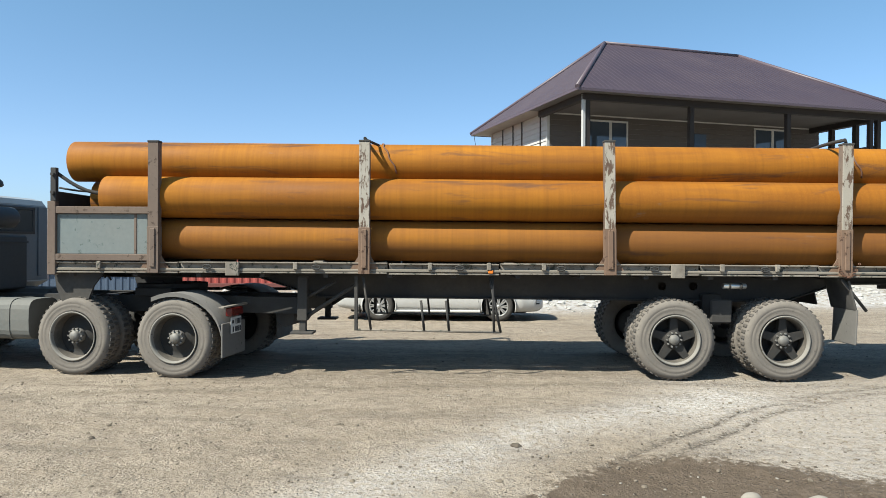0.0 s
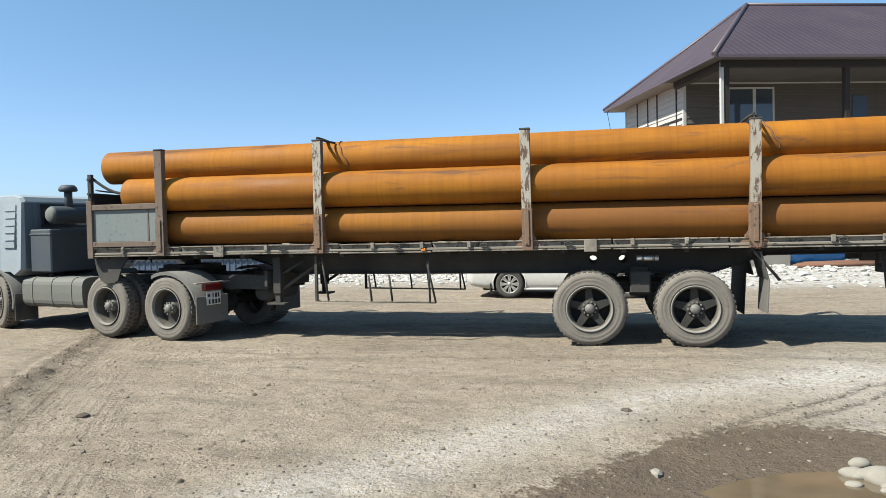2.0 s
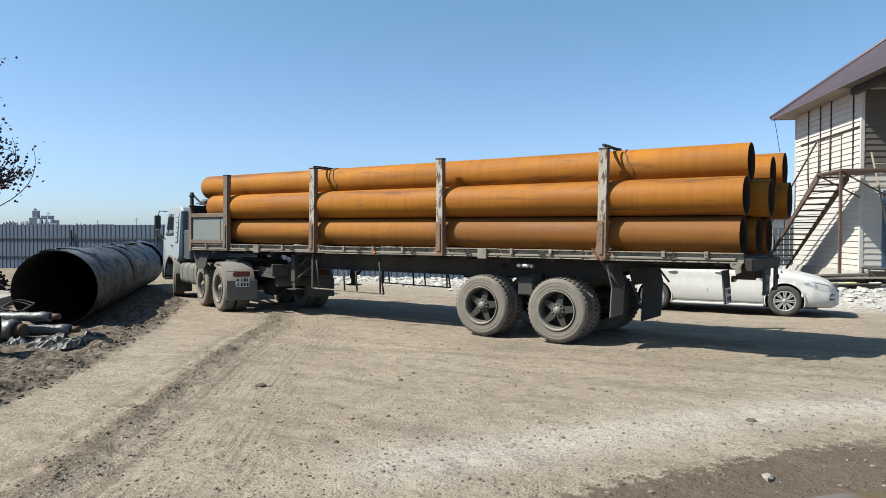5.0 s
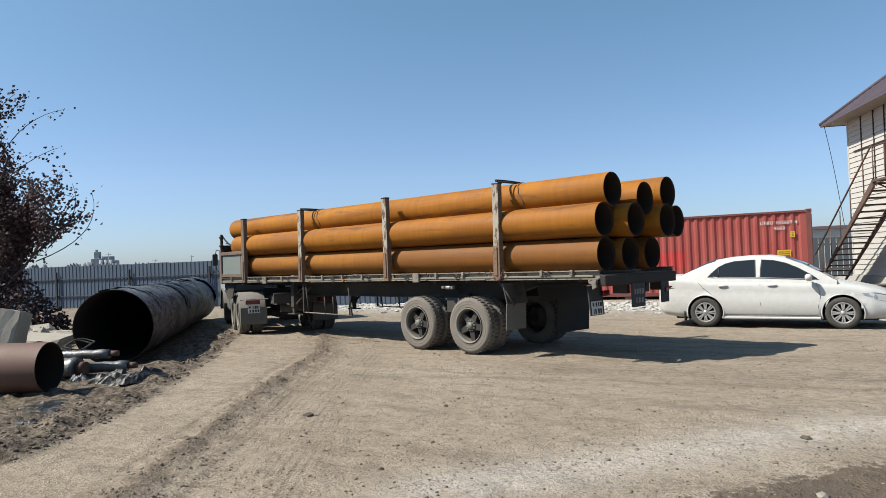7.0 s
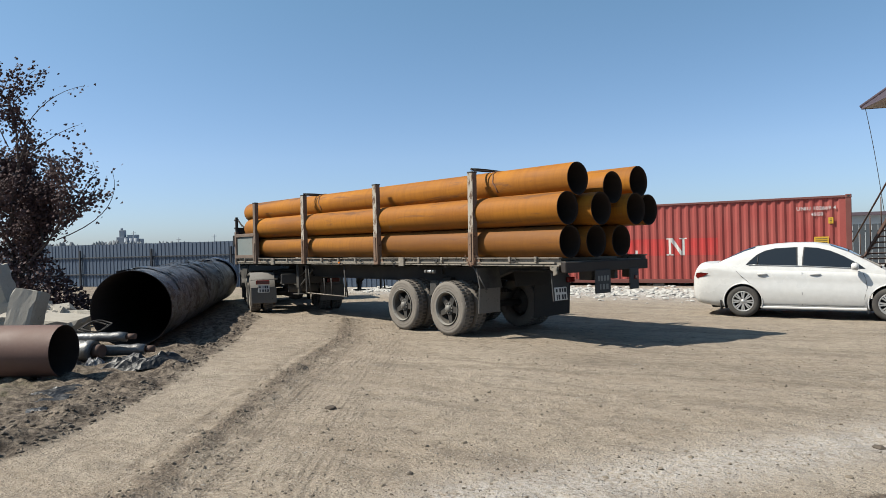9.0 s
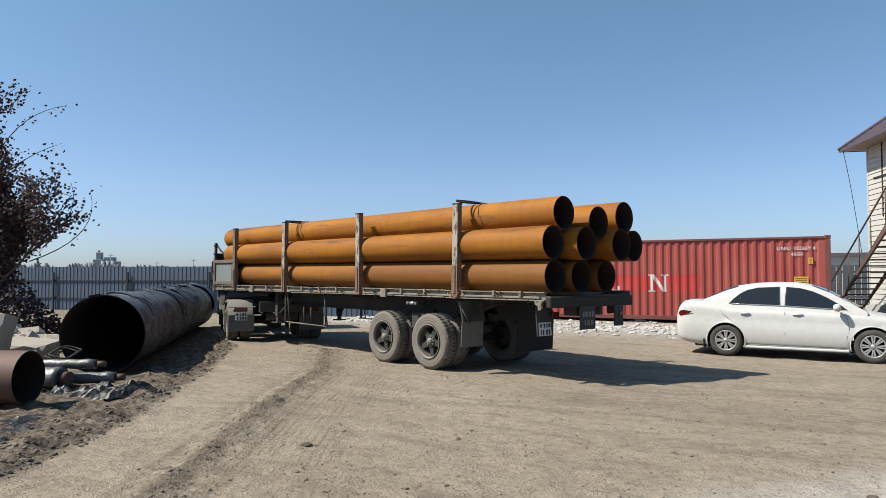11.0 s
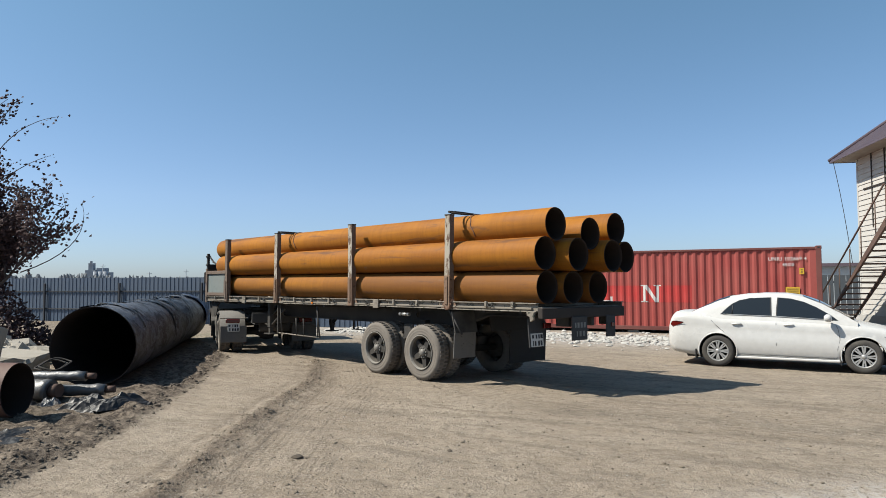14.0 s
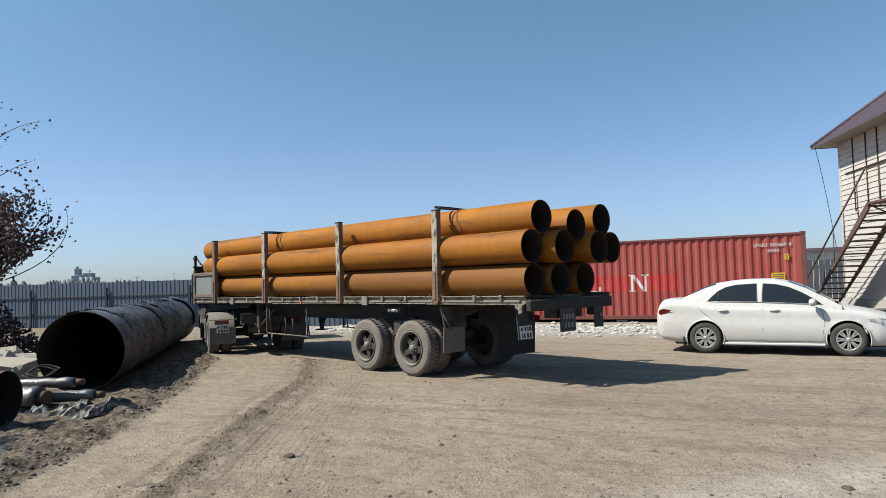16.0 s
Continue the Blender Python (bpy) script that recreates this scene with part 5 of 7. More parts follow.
        part("mirror", S().box(4.42, 4.48, *sorted((side * 1.22, side * 1.38)), 1.74, 2.10, 0.02), M_BLACK, arm, "black wing mirror")
        p("step", S().box(3.95, 4.3, *sorted((side * 0.9, side * 1.18)), 0.42, 0.46, 0.008), M_FRAME)
    part("rear_window", S().box(2.702, 2.711, -0.75, 0.75, 1.78, 2.10, 0.003), M_GLASS, cab, "dark rear window")
    for k, (a, b, c_, d) in enumerate(((-0.8, 0.8, 2.10, 2.14), (-0.8, 0.8, 1.74, 1.78), (-0.8, -0.75, 1.74, 2.14), (0.75, 0.8, 1.74, 2.14))):
        part("rear_window_frame", S().box(2.696, 2.711, a, b, c_, d, 0.004), M_BLACK, cab)
    # sheet over the cab's back that carries its shade in the colour
    part("back_panel", S().box(2.712, 2.722, -1.08, 1.08, 1.04, 2.16, 0.004), M_CAB_BACK, cab, "cab back panel, coloured blue-grey for its shade")
    rib = S()
    for y in (-0.9, 0.9):
        rib.box(2.70, 2.711, y - 0.03, y + 0.03, 1.1, 2.15, 0.004)
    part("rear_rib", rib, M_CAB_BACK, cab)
    part("windscreen", S().add([(4.30, -1.0, 2.08), (4.30, 1.0, 2.08), (4.43, 1.02, 1.50), (4.43, -1.02, 1.50)], [(0, 1, 2, 3)]), M_GLASS, cab)
    p("front_bumper", S().box(4.30, 4.50, -1.18, 1.18, 0.42, 0.72, 0.04), M_CAB_GREY)


build_tractor()

# ---- container ----
def build_container():
    """A forty-foot high-cube container; its near long side runs along local x, from the left end."""
    ax, ay, bx, by = -11.62, 24.50, 0.54, 24.96
    turn = math.degrees(math.atan2(by - ay, bx - ax))
    base = -0.205
    box = thing("shipping_container", "red corrugated forty-foot shipping container, sun-faded", "container", pose(ax, ay, base, 0, 0, turn))
    L, W, H = 12.17, 2.44, 2.91
    p = lambda name, s, mat, label="", parent=box: part(name, s, mat, parent, label)

    def corrugated(y, sign):
        pts, x = [], 0.16
        pitch = 0.278
        while x < L - 0.16 - pitch:
            pts += [(x, 0.0), (x + 0.072, 0.0), (x + 0.139, 0.036), (x + 0.211, 0.036)]
            x += pitch
        pts += [(x, 0.0), (L - 0.15, 0.0)]
        return S().grid([[(a, y + sign * b, z) for a, b in pts] for z in (0.16, H - 0.1)], False)

    p("side_wall", corrugated(0.03, 1), M_RED, "red corrugated steel side")
    p("side_wall", corrugated(W - 0.03, -1), M_RED, "red corrugated steel side")
    p("end_wall", S().box(0.03, 0.06, 0.1, W - 0.1, 0.15, H - 0.1), M_RED)
    doors = p("end_doors", S().box(L - 0.06, L - 0.03, 0.12, W - 0.12, 0.15, H - 0.1), M_RED)
    for y in (0.35, 0.85, 1.55, 2.05):
        part("lock_rod", S().rod([(L - 0.0, y, 0.2), (L - 0.0, y, H - 0.15)], 0.02, 8), M_RED_DARK, doors)
    p("roof", S().box(0.05, L - 0.05, 0.06, W - 0.06, H - 0.07, H - 0.04), M_RED)
    p("floor", S().box(0.05, L - 0.05, 0.06, W - 0.06, 0.10, 0.16), M_BEAM)
    for y in (0.0, W - 0.07):
        p("top_rail", S().box(0.1, L - 0.1, y, y + 0.07, H - 0.10, H - 0.03), M_RED_DARK, "dark red top rail")
        p("bottom_rail", S().box(0.1, L - 0.1, y, y + 0.07, 0.03, 0.17), M_RED_DARK, "dark red bottom rail")
        for x in (0.0, L - 0.16):
            p("corner_post", S().box(x, x + 0.16, y - 0.004, y + 0.12 if y == 0 else y + 0.074, 0.1, H - 0.1), M_RED_DARK, "dirty dark red corner post")
            for z in (0.0, H - 0.12):
                cast = p("corner_casting", S().box(x - 0.006, x + 0.172, y - 0.012, y + 0.13, z, z + 0.12, 0.012), M_RED_DARK, "worn corner casting")
                # thin black plate, standing for the dark inside of the hole
                part("casting_hole", S().box(x + 0.05, x + 0.12, y - 0.014, y - 0.010, z + 0.035, z + 0.085, 0.001), M_BLACK, cast)
    # markings
    wave = [(0.0, 0.0), (0.072, 0.0), (0.139, 0.036), (0.211, 0.036), (0.278, 0.0)]
    deep = lambda x: 0.03 + float(np.interp((x - 0.16) % 0.278, [q[0] for q in wave], [q[1] for q in wave]))

    def painted(x0, x1, z_low, z_top, out):
        """A sheet of paint that follows the ribs of the side between two lengths."""
        cuts = sorted({x0, x1} | {0.16 + 0.278 * k + q[0] for k in range(43) for q in wave[:4] if x0 < 0.16 + 0.278 * k + q[0] < x1})
        return [[(x, deep(x) - out, z_low(x)) for x in cuts], [(x, deep(x) - out, z_top(x)) for x in cuts]]

    p("red_band", S().grid(painted(5.0, 8.15, lambda x: 1.02, lambda x: 1.62, 0.003), False), M_RED_BAND, "bright red painted band")

    def letter(polys, x, z, w, h):
        s = S()
        for poly in polys:
            (a0, low0), (a1, low1), (a2, top1), (a3, top0) = poly if poly[0][1] <= poly[2][1] else (poly[3], poly[2], poly[1], poly[0])
            if abs(a0 - a3) < 1e-6:
                s.grid(painted(x + a0 * w, x + a1 * w, lambda v: z + low0 * h, lambda v: z + top0 * h, 0.006), False)
                continue
            # a slanted stroke, in level slices
            n = 36
            for k in range(n):
                u, v = k / n, (k + 1) / n
                left, right = a0 + (a3 - a0) * (u + v) / 2, a1 + (a2 - a1) * (u + v) / 2
                s.grid(painted(x + left * w, x + right * w, lambda q: z + u * h, lambda q: z + v * h, 0.007), False)
        p("marking", s, M_WHITE_MARK, "white block letter")

    bar = lambda a, b, c, d: [(a, c), (b, c), (b, d), (a, d)]
    letter([bar(0.12, 0.24, 0, 1), bar(0.76, 0.88, 0, 1), [(0.12, 1), (0.32, 1), (0.88, 0), (0.70, 0)], bar(0.0, 0.36, 0.0, 0.07), bar(0.64, 1.0, 0.93, 1.0), bar(0.0, 0.3, 0.93, 1.0)], 6.40, 1.02, 0.72, 0.62)
    letter([bar(0.1, 0.3, 0, 1), bar(0.0, 0.9, 0, 0.1), bar(0.82, 0.94, 0, 0.32), bar(0.0, 0.4, 0.93, 1.0)], 4.72, 1.02, 0.7, 0.62)
    for text, x, z, h in (("UNIU 102669 4", 10.60, 2.44, 0.115), ("45G0", 11.02, 2.25, 0.105)):
        cu = bpy.data.curves.new("marking", "FONT")
        cu.body, cu.size, cu.extrude, cu.offset, cu.space_character = text, h * 1.45, 0.002, 0.002, 1.06
        cu.materials.append(M_WHITE_MARK)
        ob = new("marking", cu)
        ob.parent = box
        ob.matrix_basis = pose(x, 0.018, z, 90, 0, 0)
        tagged(ob, "white stencilled container code")
    for x, z, w, h in ((11.10, 1.30, 0.42, 0.26), (11.52, 1.98, 0.14, 0.20)):
        st = p("sticker", S().box(x, x + w, 0.004, 0.010, z, z + h, 0.001), M_YELLOW, "yellow warning sticker")
        bars = S()
        for k in range(3):
            bars.box(x + 0.04, x + w - 0.04, 0.0, 0.0035, z + h * (0.2 + 0.25 * k), z + h * (0.28 + 0.25 * k), 0.0005)
        part("print_bars", bars, M_INK, st)
    for x, y in ((0.3, 0.3), (L - 0.3, 0.3), (0.3, W - 0.3), (L - 0.3, W - 0.3), (L / 2, 0.3)):
        blk = part("support_block", S().box(-0.2, 0.2, -0.15, 0.15, -0.5, 0.0), M_PLINTH, box)
        blk.location = (x, y, 0.0)


build_container()

# ---- car ----
def build_car():
    """A white four-door saloon; local x ahead, right side (-y) towards the yard."""
    rx, ry, fx, fy = -1.48, 14.70, 1.12, 14.67
    turn = math.degrees(math.atan2(-0.10, 2.6))
    cx, cy = (rx + fx) / 2, (ry + fy) / 2 + 0.77
    car = thing("car", "white four-door saloon car parked on the dusty yard", "car", pose(cx, cy, float(plane_z(cx, cy)) + 0.0, -0.6, 0, turn))
    p = lambda name, s, mat, label="", parent=car: part(name, s, mat, parent, label)
    wheel_x, wr, hw = (-1.26, 1.30), 0.318, 0.875
    st = np.linspace(-2.27, 2.27, 91)
    interp = lambda x, pts: float(np.interp(x, [q[0] for q in pts], [q[1] for q in pts]))
    TOP = [(-2.27, 0.86), (-2.22, 0.98), (-2.16, 1.095), (-2.08, 1.125), (-1.90, 1.13), (-1.65, 1.115), (-1.2, 1.0), (0.9, 0.98), (1.2, 0.955), (1.6, 0.88), (1.95, 0.79), (2.15, 0.70), (2.27, 0.52)]
    BELT = [(-2.27, 0.80), (-2.2, 0.95), (-2.12, 1.03), (-1.95, 1.05), (-1.6, 1.02), (-1.2, 0.965), (0.8, 0.895), (1.2, 0.865), (1.7, 0.78), (2.1, 0.66), (2.27, 0.50)]
    HALF = [(-2.27, 0.66), (-2.22, 0.76), (-2.12, 0.82), (-1.95, 0.85), (-1.4, 0.873), (0, 0.878), (1.3, 0.873), (1.8, 0.83), (2.1, 0.72), (2.22, 0.60), (2.27, 0.50)]
    LOW = [(-2.27, 0.36), (-2.15, 0.26), (-1.8, 0.20), (1.9, 0.19), (2.15, 0.20), (2.27, 0.26)]
    rows = []
    for x in st:
        w, top, belt, low = interp(x, HALF), interp(x, TOP), interp(x, BELT), interp(x, LOW)
        prof = [(0.0, low), (w * 0.80, low), (w * 0.93, low + 0.03)]
        for k in range(1, 9):
            t = k / 9
            z = low + 0.03 + (belt - low - 0.03) * t
            bulge = 0.93 + 0.07 * math.sin(math.pi * min(1, t * 1.25)) ** 0.7 if t < 0.8 else 0.93 + 0.07 * math.sin(math.pi * 1.0) + 0.045 * (1 - (t - 0.8) / 0.2) + 0.01
            bulge = max(bulge, 0.955 if 0.15 < t else 0.93)
            if abs(t - 0.78) < 0.06:
                bulge += 0.008
            prof.append((w * min(bulge, 1.0), z))
        prof += [(w * 0.935, belt), (w * 0.88, belt + (top - belt) * 0.45), (w * 0.62, belt + (top - belt) * 0.92), (0.0, top)]
        rows.append([(x, y, z) for y, z in prof])
    body = S()
    for sign in (1, -1):
        grid = [[(x, sign * y, z) for x, y, z in row] for row in rows]
        verts = [list(q) for row in grid for q in row]
        n = len(grid[0])
        ar = wr + 0.055
        for q in verts:
            for wx in wheel_x:
                d = math.hypot(q[0] - wx, q[2] - wr)
                if abs(q[1]) > 0.5 and ar - 0.05 < d < ar + 0.035:
                    q[0], q[2] = wx + (q[0] - wx) * ar / d, wr + (q[2] - wr) * ar / d
        faces = []
        for k in range(len(grid) - 1):
            for a in range(n - 1):
                f = (k * n + a, k * n + a + 1, (k + 1) * n + a + 1, (k + 1) * n + a)
                mid = [sum(verts[i][j] for i in f) / 4 for j in range(3)]
                if abs(mid[1]) > 0.5 and any(math.hypot(mid[0] - wx, mid[2] - wr) < ar - 0.004 for wx in wheel_x):
                    continue
                faces.append(f)
        body.add(verts, faces, True)
        for end in (0, -1):
            row = grid[end]
            body.add(row, [tuple(range(n))])
    p("body", body, M_WHITE, "white car body")
    # cabin: roof shell and pillars as one loft
    SIDE = [(-1.80, 1.10), (-1.5, 1.255), (-1.25, 1.375), (-1.05, 1.445), (-0.75, 1.49), (-0.4, 1.512), (0.0, 1.508), (0.30, 1.46), (0.62, 1.325), (0.95, 1.13), (1.22, 0.955)]
    cab_rows = []
    for x, z in SIDE:
        k = (z - 0.95) / 0.512
        w0 = interp(x, HALF) * 0.925
        w1 = 0.80 - 0.205 * max(k, 0) ** 0.9
        base = interp(x, BELT) - 0.01
        cab_rows.append([(x, w0, base), (x, w0 + (w1 - w0) * 0.55, base + (z - base) * 0.55 - 0.0), (x, w1 + 0.015, z - 0.045 * max(k, 0.05)), (x, w1 - 0.10, z - 0.008), (x, 0.0, z)])
    s = S()
    for sign in (1, -1):
        s.grid([[(x, sign * y, z) for x, y, z in row] for row in cab_rows])
    p("roof", s, M_WHITE, "white roof and pillars")
    s = S().grid([[(row[0][0], f * row[2][1] * 0.99, row[4][2] + 0.014 - 0.040 * abs(f) ** 6) for f in (-1, -0.92, -0.8, -0.4, 0, 0.4, 0.8, 0.92, 1)] for row in cab_rows[:4]])
    p("rear_screen", s, M_CAR_GLASS, "dark tinted rear screen")

    def on_side(x, z, sign, out):
        """A point on the cabin's side at that length and height."""
        best = None
        for a, b in zip(cab_rows, cab_rows[1:]):
            if a[0][0] <= x <= b[0][0]:
                t = (x - a[0][0]) / (b[0][0] - a[0][0])
                row = [tuple(u + (v - u) * t for u, v in zip(q, r)) for q, r in zip(a, b)]
                for q, r in zip(row, row[1:]):
                    if q[2] <= z <= r[2]:
                        k = (z - q[2]) / max(1e-6, r[2] - q[2])
                        best = q[1] + (r[1] - q[1]) * k
                        break
                else:
                    best = row[2][1]
        return (x, sign * ((best or 0.7) + out), z)

    panes = {"front_window": [(-0.155, 1.05), (0.2, 1.035), (0.55, 1.005), (0.88, 0.985), (0.76, 1.085), (0.53, 1.225), (0.32, 1.325), (0.1, 1.385), (-0.13, 1.405), (-0.15, 1.2)],
             "rear_window": [(-0.27, 1.052), (-0.6, 1.06), (-0.9, 1.065), (-1.19, 1.07), (-1.12, 1.15), (-0.99, 1.27), (-0.85, 1.345), (-0.66, 1.39), (-0.28, 1.408), (-0.275, 1.2)]}
    for sign in (1, -1):
        for name, poly in panes.items():
            cxp, czp = sum(q[0] for q in poly) / len(poly), sum(q[1] for q in poly) / len(poly)
            for grow, out, mat, nm in ((1.0, 0.010, M_CAR_GLASS, name), (1.045, 0.006, M_BLACK, "window_seal")):
                ring = [on_side(cxp + (a - cxp) * grow, czp + (b - czp) * grow, sign, out) for a, b in poly]
                mid = [on_side(cxp + (a - cxp) * 0.5, czp + (b - czp) * 0.5, sign, out) for a, b in poly]
                c = on_side(cxp, czp, sign, out)
                n = len(poly)
                sh = S().add(ring + mid + [c], [(k, (k + 1) % n, n + (k + 1) % n, n + k) for k in range(n)] + [(n + k, n + (k + 1) % n, 2 * n) for k in range(n)], True)
                p(nm, sh, mat, "dark tinted side window" if mat is M_CAR_GLASS else "")
        bar = [on_side(-0.985 + 0.012 * f, 1.068 + f * 0.185, sign, 0.013) for f in (0.0, 0.5, 1.0)]
        p("quarter_bar", S().rod(bar, 0.011, 6), M_BLACK)
        strip = [on_side(v, np.interp(v, (-1.16, -0.155, 0.80), (1.066, 1.040, 0.990)), sign, 0.012) for v in np.linspace(-1.16, 0.80, 12)]
        p("chrome_strip", S().rod(strip, 0.008, 6), M_CHROME, "thin bright strip under the windows")
        # door gaps, handles, mirror, sill, mudflaps
        def skin(x, z, out=0.002):
            w, belt, low = interp(x, HALF), interp(x, BELT), interp(x, LOW)
            t = (z - low - 0.03) / (belt - low - 0.03)
            b = 0.93 + 0.07 * math.sin(math.pi * min(1, max(0, t) * 1.25)) ** 0.7 if t < 0.8 else 0.985 - 0.045 * (t - 0.8) / 0.2
            return (x, sign * (w * min(max(b, 0.955 if t > 0.15 else 0.93), 1.0) + out), z)

        for line in ([(-0.17, 0.26), (-0.17, 0.5), (-0.17, 0.75), (-0.17, 0.92)], [(0.86, 0.26), (0.88, 0.45), (0.92, 0.62), (0.90, 0.80), (0.86, 0.90)], [(-1.15, 0.72), (-1.05, 0.6), (-0.98, 0.45), (-0.94, 0.28)],
                     [(-1.38, 0.94), (-1.30, 0.85), (-1.15, 0.72)], [(-0.94, 0.27), (0.0, 0.265), (0.86, 0.26)]):
            p("panel_gap", S().rod([skin(*q) for q in line], 0.0032, 5), M_BLACK)
        for x in (-0.98, -0.03):
            p("door_handle", S().rod([skin(x, 0.875, 0.012), skin(x + 0.08, 0.88, 0.028), skin(x + 0.18, 0.875, 0.012)], 0.015, 8), M_WHITE, "white door handle")
        mirror = p("wing_mirror", S().lathe([(0.0, 0.0), (0.055, 0.01), (0.075, 0.05), (0.07, 0.10), (0.04, 0.13), (0.0, 0.135)], 16, Matrix.Translation((0.80, sign * 0.96, 1.03)) @ Matrix.Rotation(radians(90), 4, "Z") @ Matrix.Scale(1.25, 4, (1, 0, 0))), M_WHITE, "white wing mirror")
        part("mirror_arm", S().rod([(0.76, sign * 0.82, 0.97), (0.76, sign * 0.93, 1.0)], 0.02, 8), M_BLACK, mirror)
        p("sill", S().box(-0.93, 0.92, *sorted((sign * 0.80, sign * 0.865)), 0.185, 0.235, 0.015), M_WHITE)
        for x in (-1.69, 0.93):
            p("mudflap", S().box(x - 0.012, x + 0.012, *sorted((sign * 0.68, sign * 0.86)), 0.14, 0.34, 0.004), M_BLACK)
        # lamps
        p("headlamp", S().add([skin(q[0], q[1], 0.006) for q in ((1.62, 0.70), (1.85, 0.715), (2.08, 0.66), (2.16, 0.575), (2.05, 0.53), (1.85, 0.58))], [(0, 1, 2, 3, 4, 5)]), M_HEADLAMP, "clear headlamp")
        p("tail_lamp", S().add([skin(q[0], q[1], 0.022) for q in ((-2.205, 0.83), (-2.18, 0.90), (-2.08, 0.915), (-1.93, 0.895), (-1.93, 0.875), (-2.04, 0.83), (-2.16, 0.79))], [(0, 1, 2, 3, 4, 5, 6)]), M_RED_LAMP, "red tail lamp")
        p("fog_lamp", S().add([skin(q[0], q[1], 0.006) for q in ((2.10, 0.36), (2.19, 0.36), (2.19, 0.48), (2.12, 0.48))], [(0, 1, 2, 3)]), M_BLACK)
        # wheels
        for x in wheel_x:
            wheel = p("wheel", S().lathe([(0.0, 0.0), (0.20, 0.0), (0.21, 0.1)], 24, Matrix.Translation((x, sign * (hw - 0.16), wr))), M_BLACK, "silver wheel with dusty tyre")
            prof = [(0.205, 0.0), (0.22, 0.012), (0.28, 0.012), (0.31, -0.012), (0.318, -0.04), (0.318, -0.15), (0.30, -0.19), (0.22, -0.19)]
            at = Matrix.Translation((x, sign * (hw - 0.02), wr))
            part("tyre", S().lathe([(a, sign * b) for a, b in prof], 40, at, closed=True), M_CAR_TYRE, wheel, "dusty black tyre")
            rim = S().lathe([(a, sign * b) for a, b in ((0.21, 0.004), (0.20, 0.012), (0.188, 0.004), (0.182, -0.05))], 36, at)
            spoke = shared(("spoke", sign), lambda: S().prism([(-0.011, 0.03), (0.011, 0.03), (0.015, 0.195), (-0.015, 0.195)], *sorted((sign * -0.02, sign * 0.006)), "y"), M_ALLOY)
            for k in range(8):
                for off in (-0.13, 0.13):
                    part("spoke", spoke, None, wheel, "", at @ Matrix.Rotation(2 * math.pi * k / 8 + off, 4, "Y"))
            rim.lathe([(0.0, sign * 0.012), (0.04, sign * 0.01), (0.05, sign * -0.01)], 18, at)
            part("hubcap", rim, M_ALLOY, wheel, "silver spoked wheel trim")
            lip = [(x + (wr + 0.05) * math.cos(a), sign * 0.862, wr + (wr + 0.05) * math.sin(a)) for a in np.linspace(radians(-18), radians(198), 24)]
            p("wheel_arch", S().rod(lip, 0.012, 6), M_WHITE)
            liner = [[(x + (wr + 0.05) * math.cos(a), sign * y, wr + (wr + 0.05) * math.sin(a)) for y in (0.5, 0.86)] for a in np.linspace(radians(-25), radians(205), 20)]
            p("arch_liner", S().grid(liner), M_BLACK)
    for name, pts in (("windscreen", [(1.16, 0.70, 0.985), (0.30, 0.55, 1.415)]),):
        (xa, ya, za), (xb, yb, zb) = pts
        rows_ = []
        for t in np.linspace(0, 1, 6):
            x = xa + (xb - xa) * t
            zc = float(np.interp(x, [q[0] for q in SIDE], [q[1] for q in SIDE])) + 0.012
            y = ya + (yb - ya) * t
            rows_.append([(x, y * k, zc - 0.02 * abs(k) ** 3) for k in np.linspace(-1, 1, 7)])
        p(name, S().grid(rows_), M_CAR_GLASS, "dark glass")
    p("grille", S().box(2.20, 2.275, -0.42, 0.42, 0.44, 0.56, 0.01), M_BLACK)
    p("floor_pan", S().box(-1.9, 1.9, -0.7, 0.7, 0.17, 0.30, 0.02), M_BLACK)
    p("cabin_floor", S().box(-1.4, 0.9, -0.62, 0.62, 0.5, 0.95, 0.02), M_BLACK)


build_car()

# ---- house ----
HU, HV = Vector((0.9544, 0.2984, 0)), Vector((-0.2984, 0.9544, 0))
HOUSE = Matrix.Translation((3.92, 20.99, 0)) @ Matrix.Rotation(math.atan2(0.2984, 0.9544), 4, "Z")


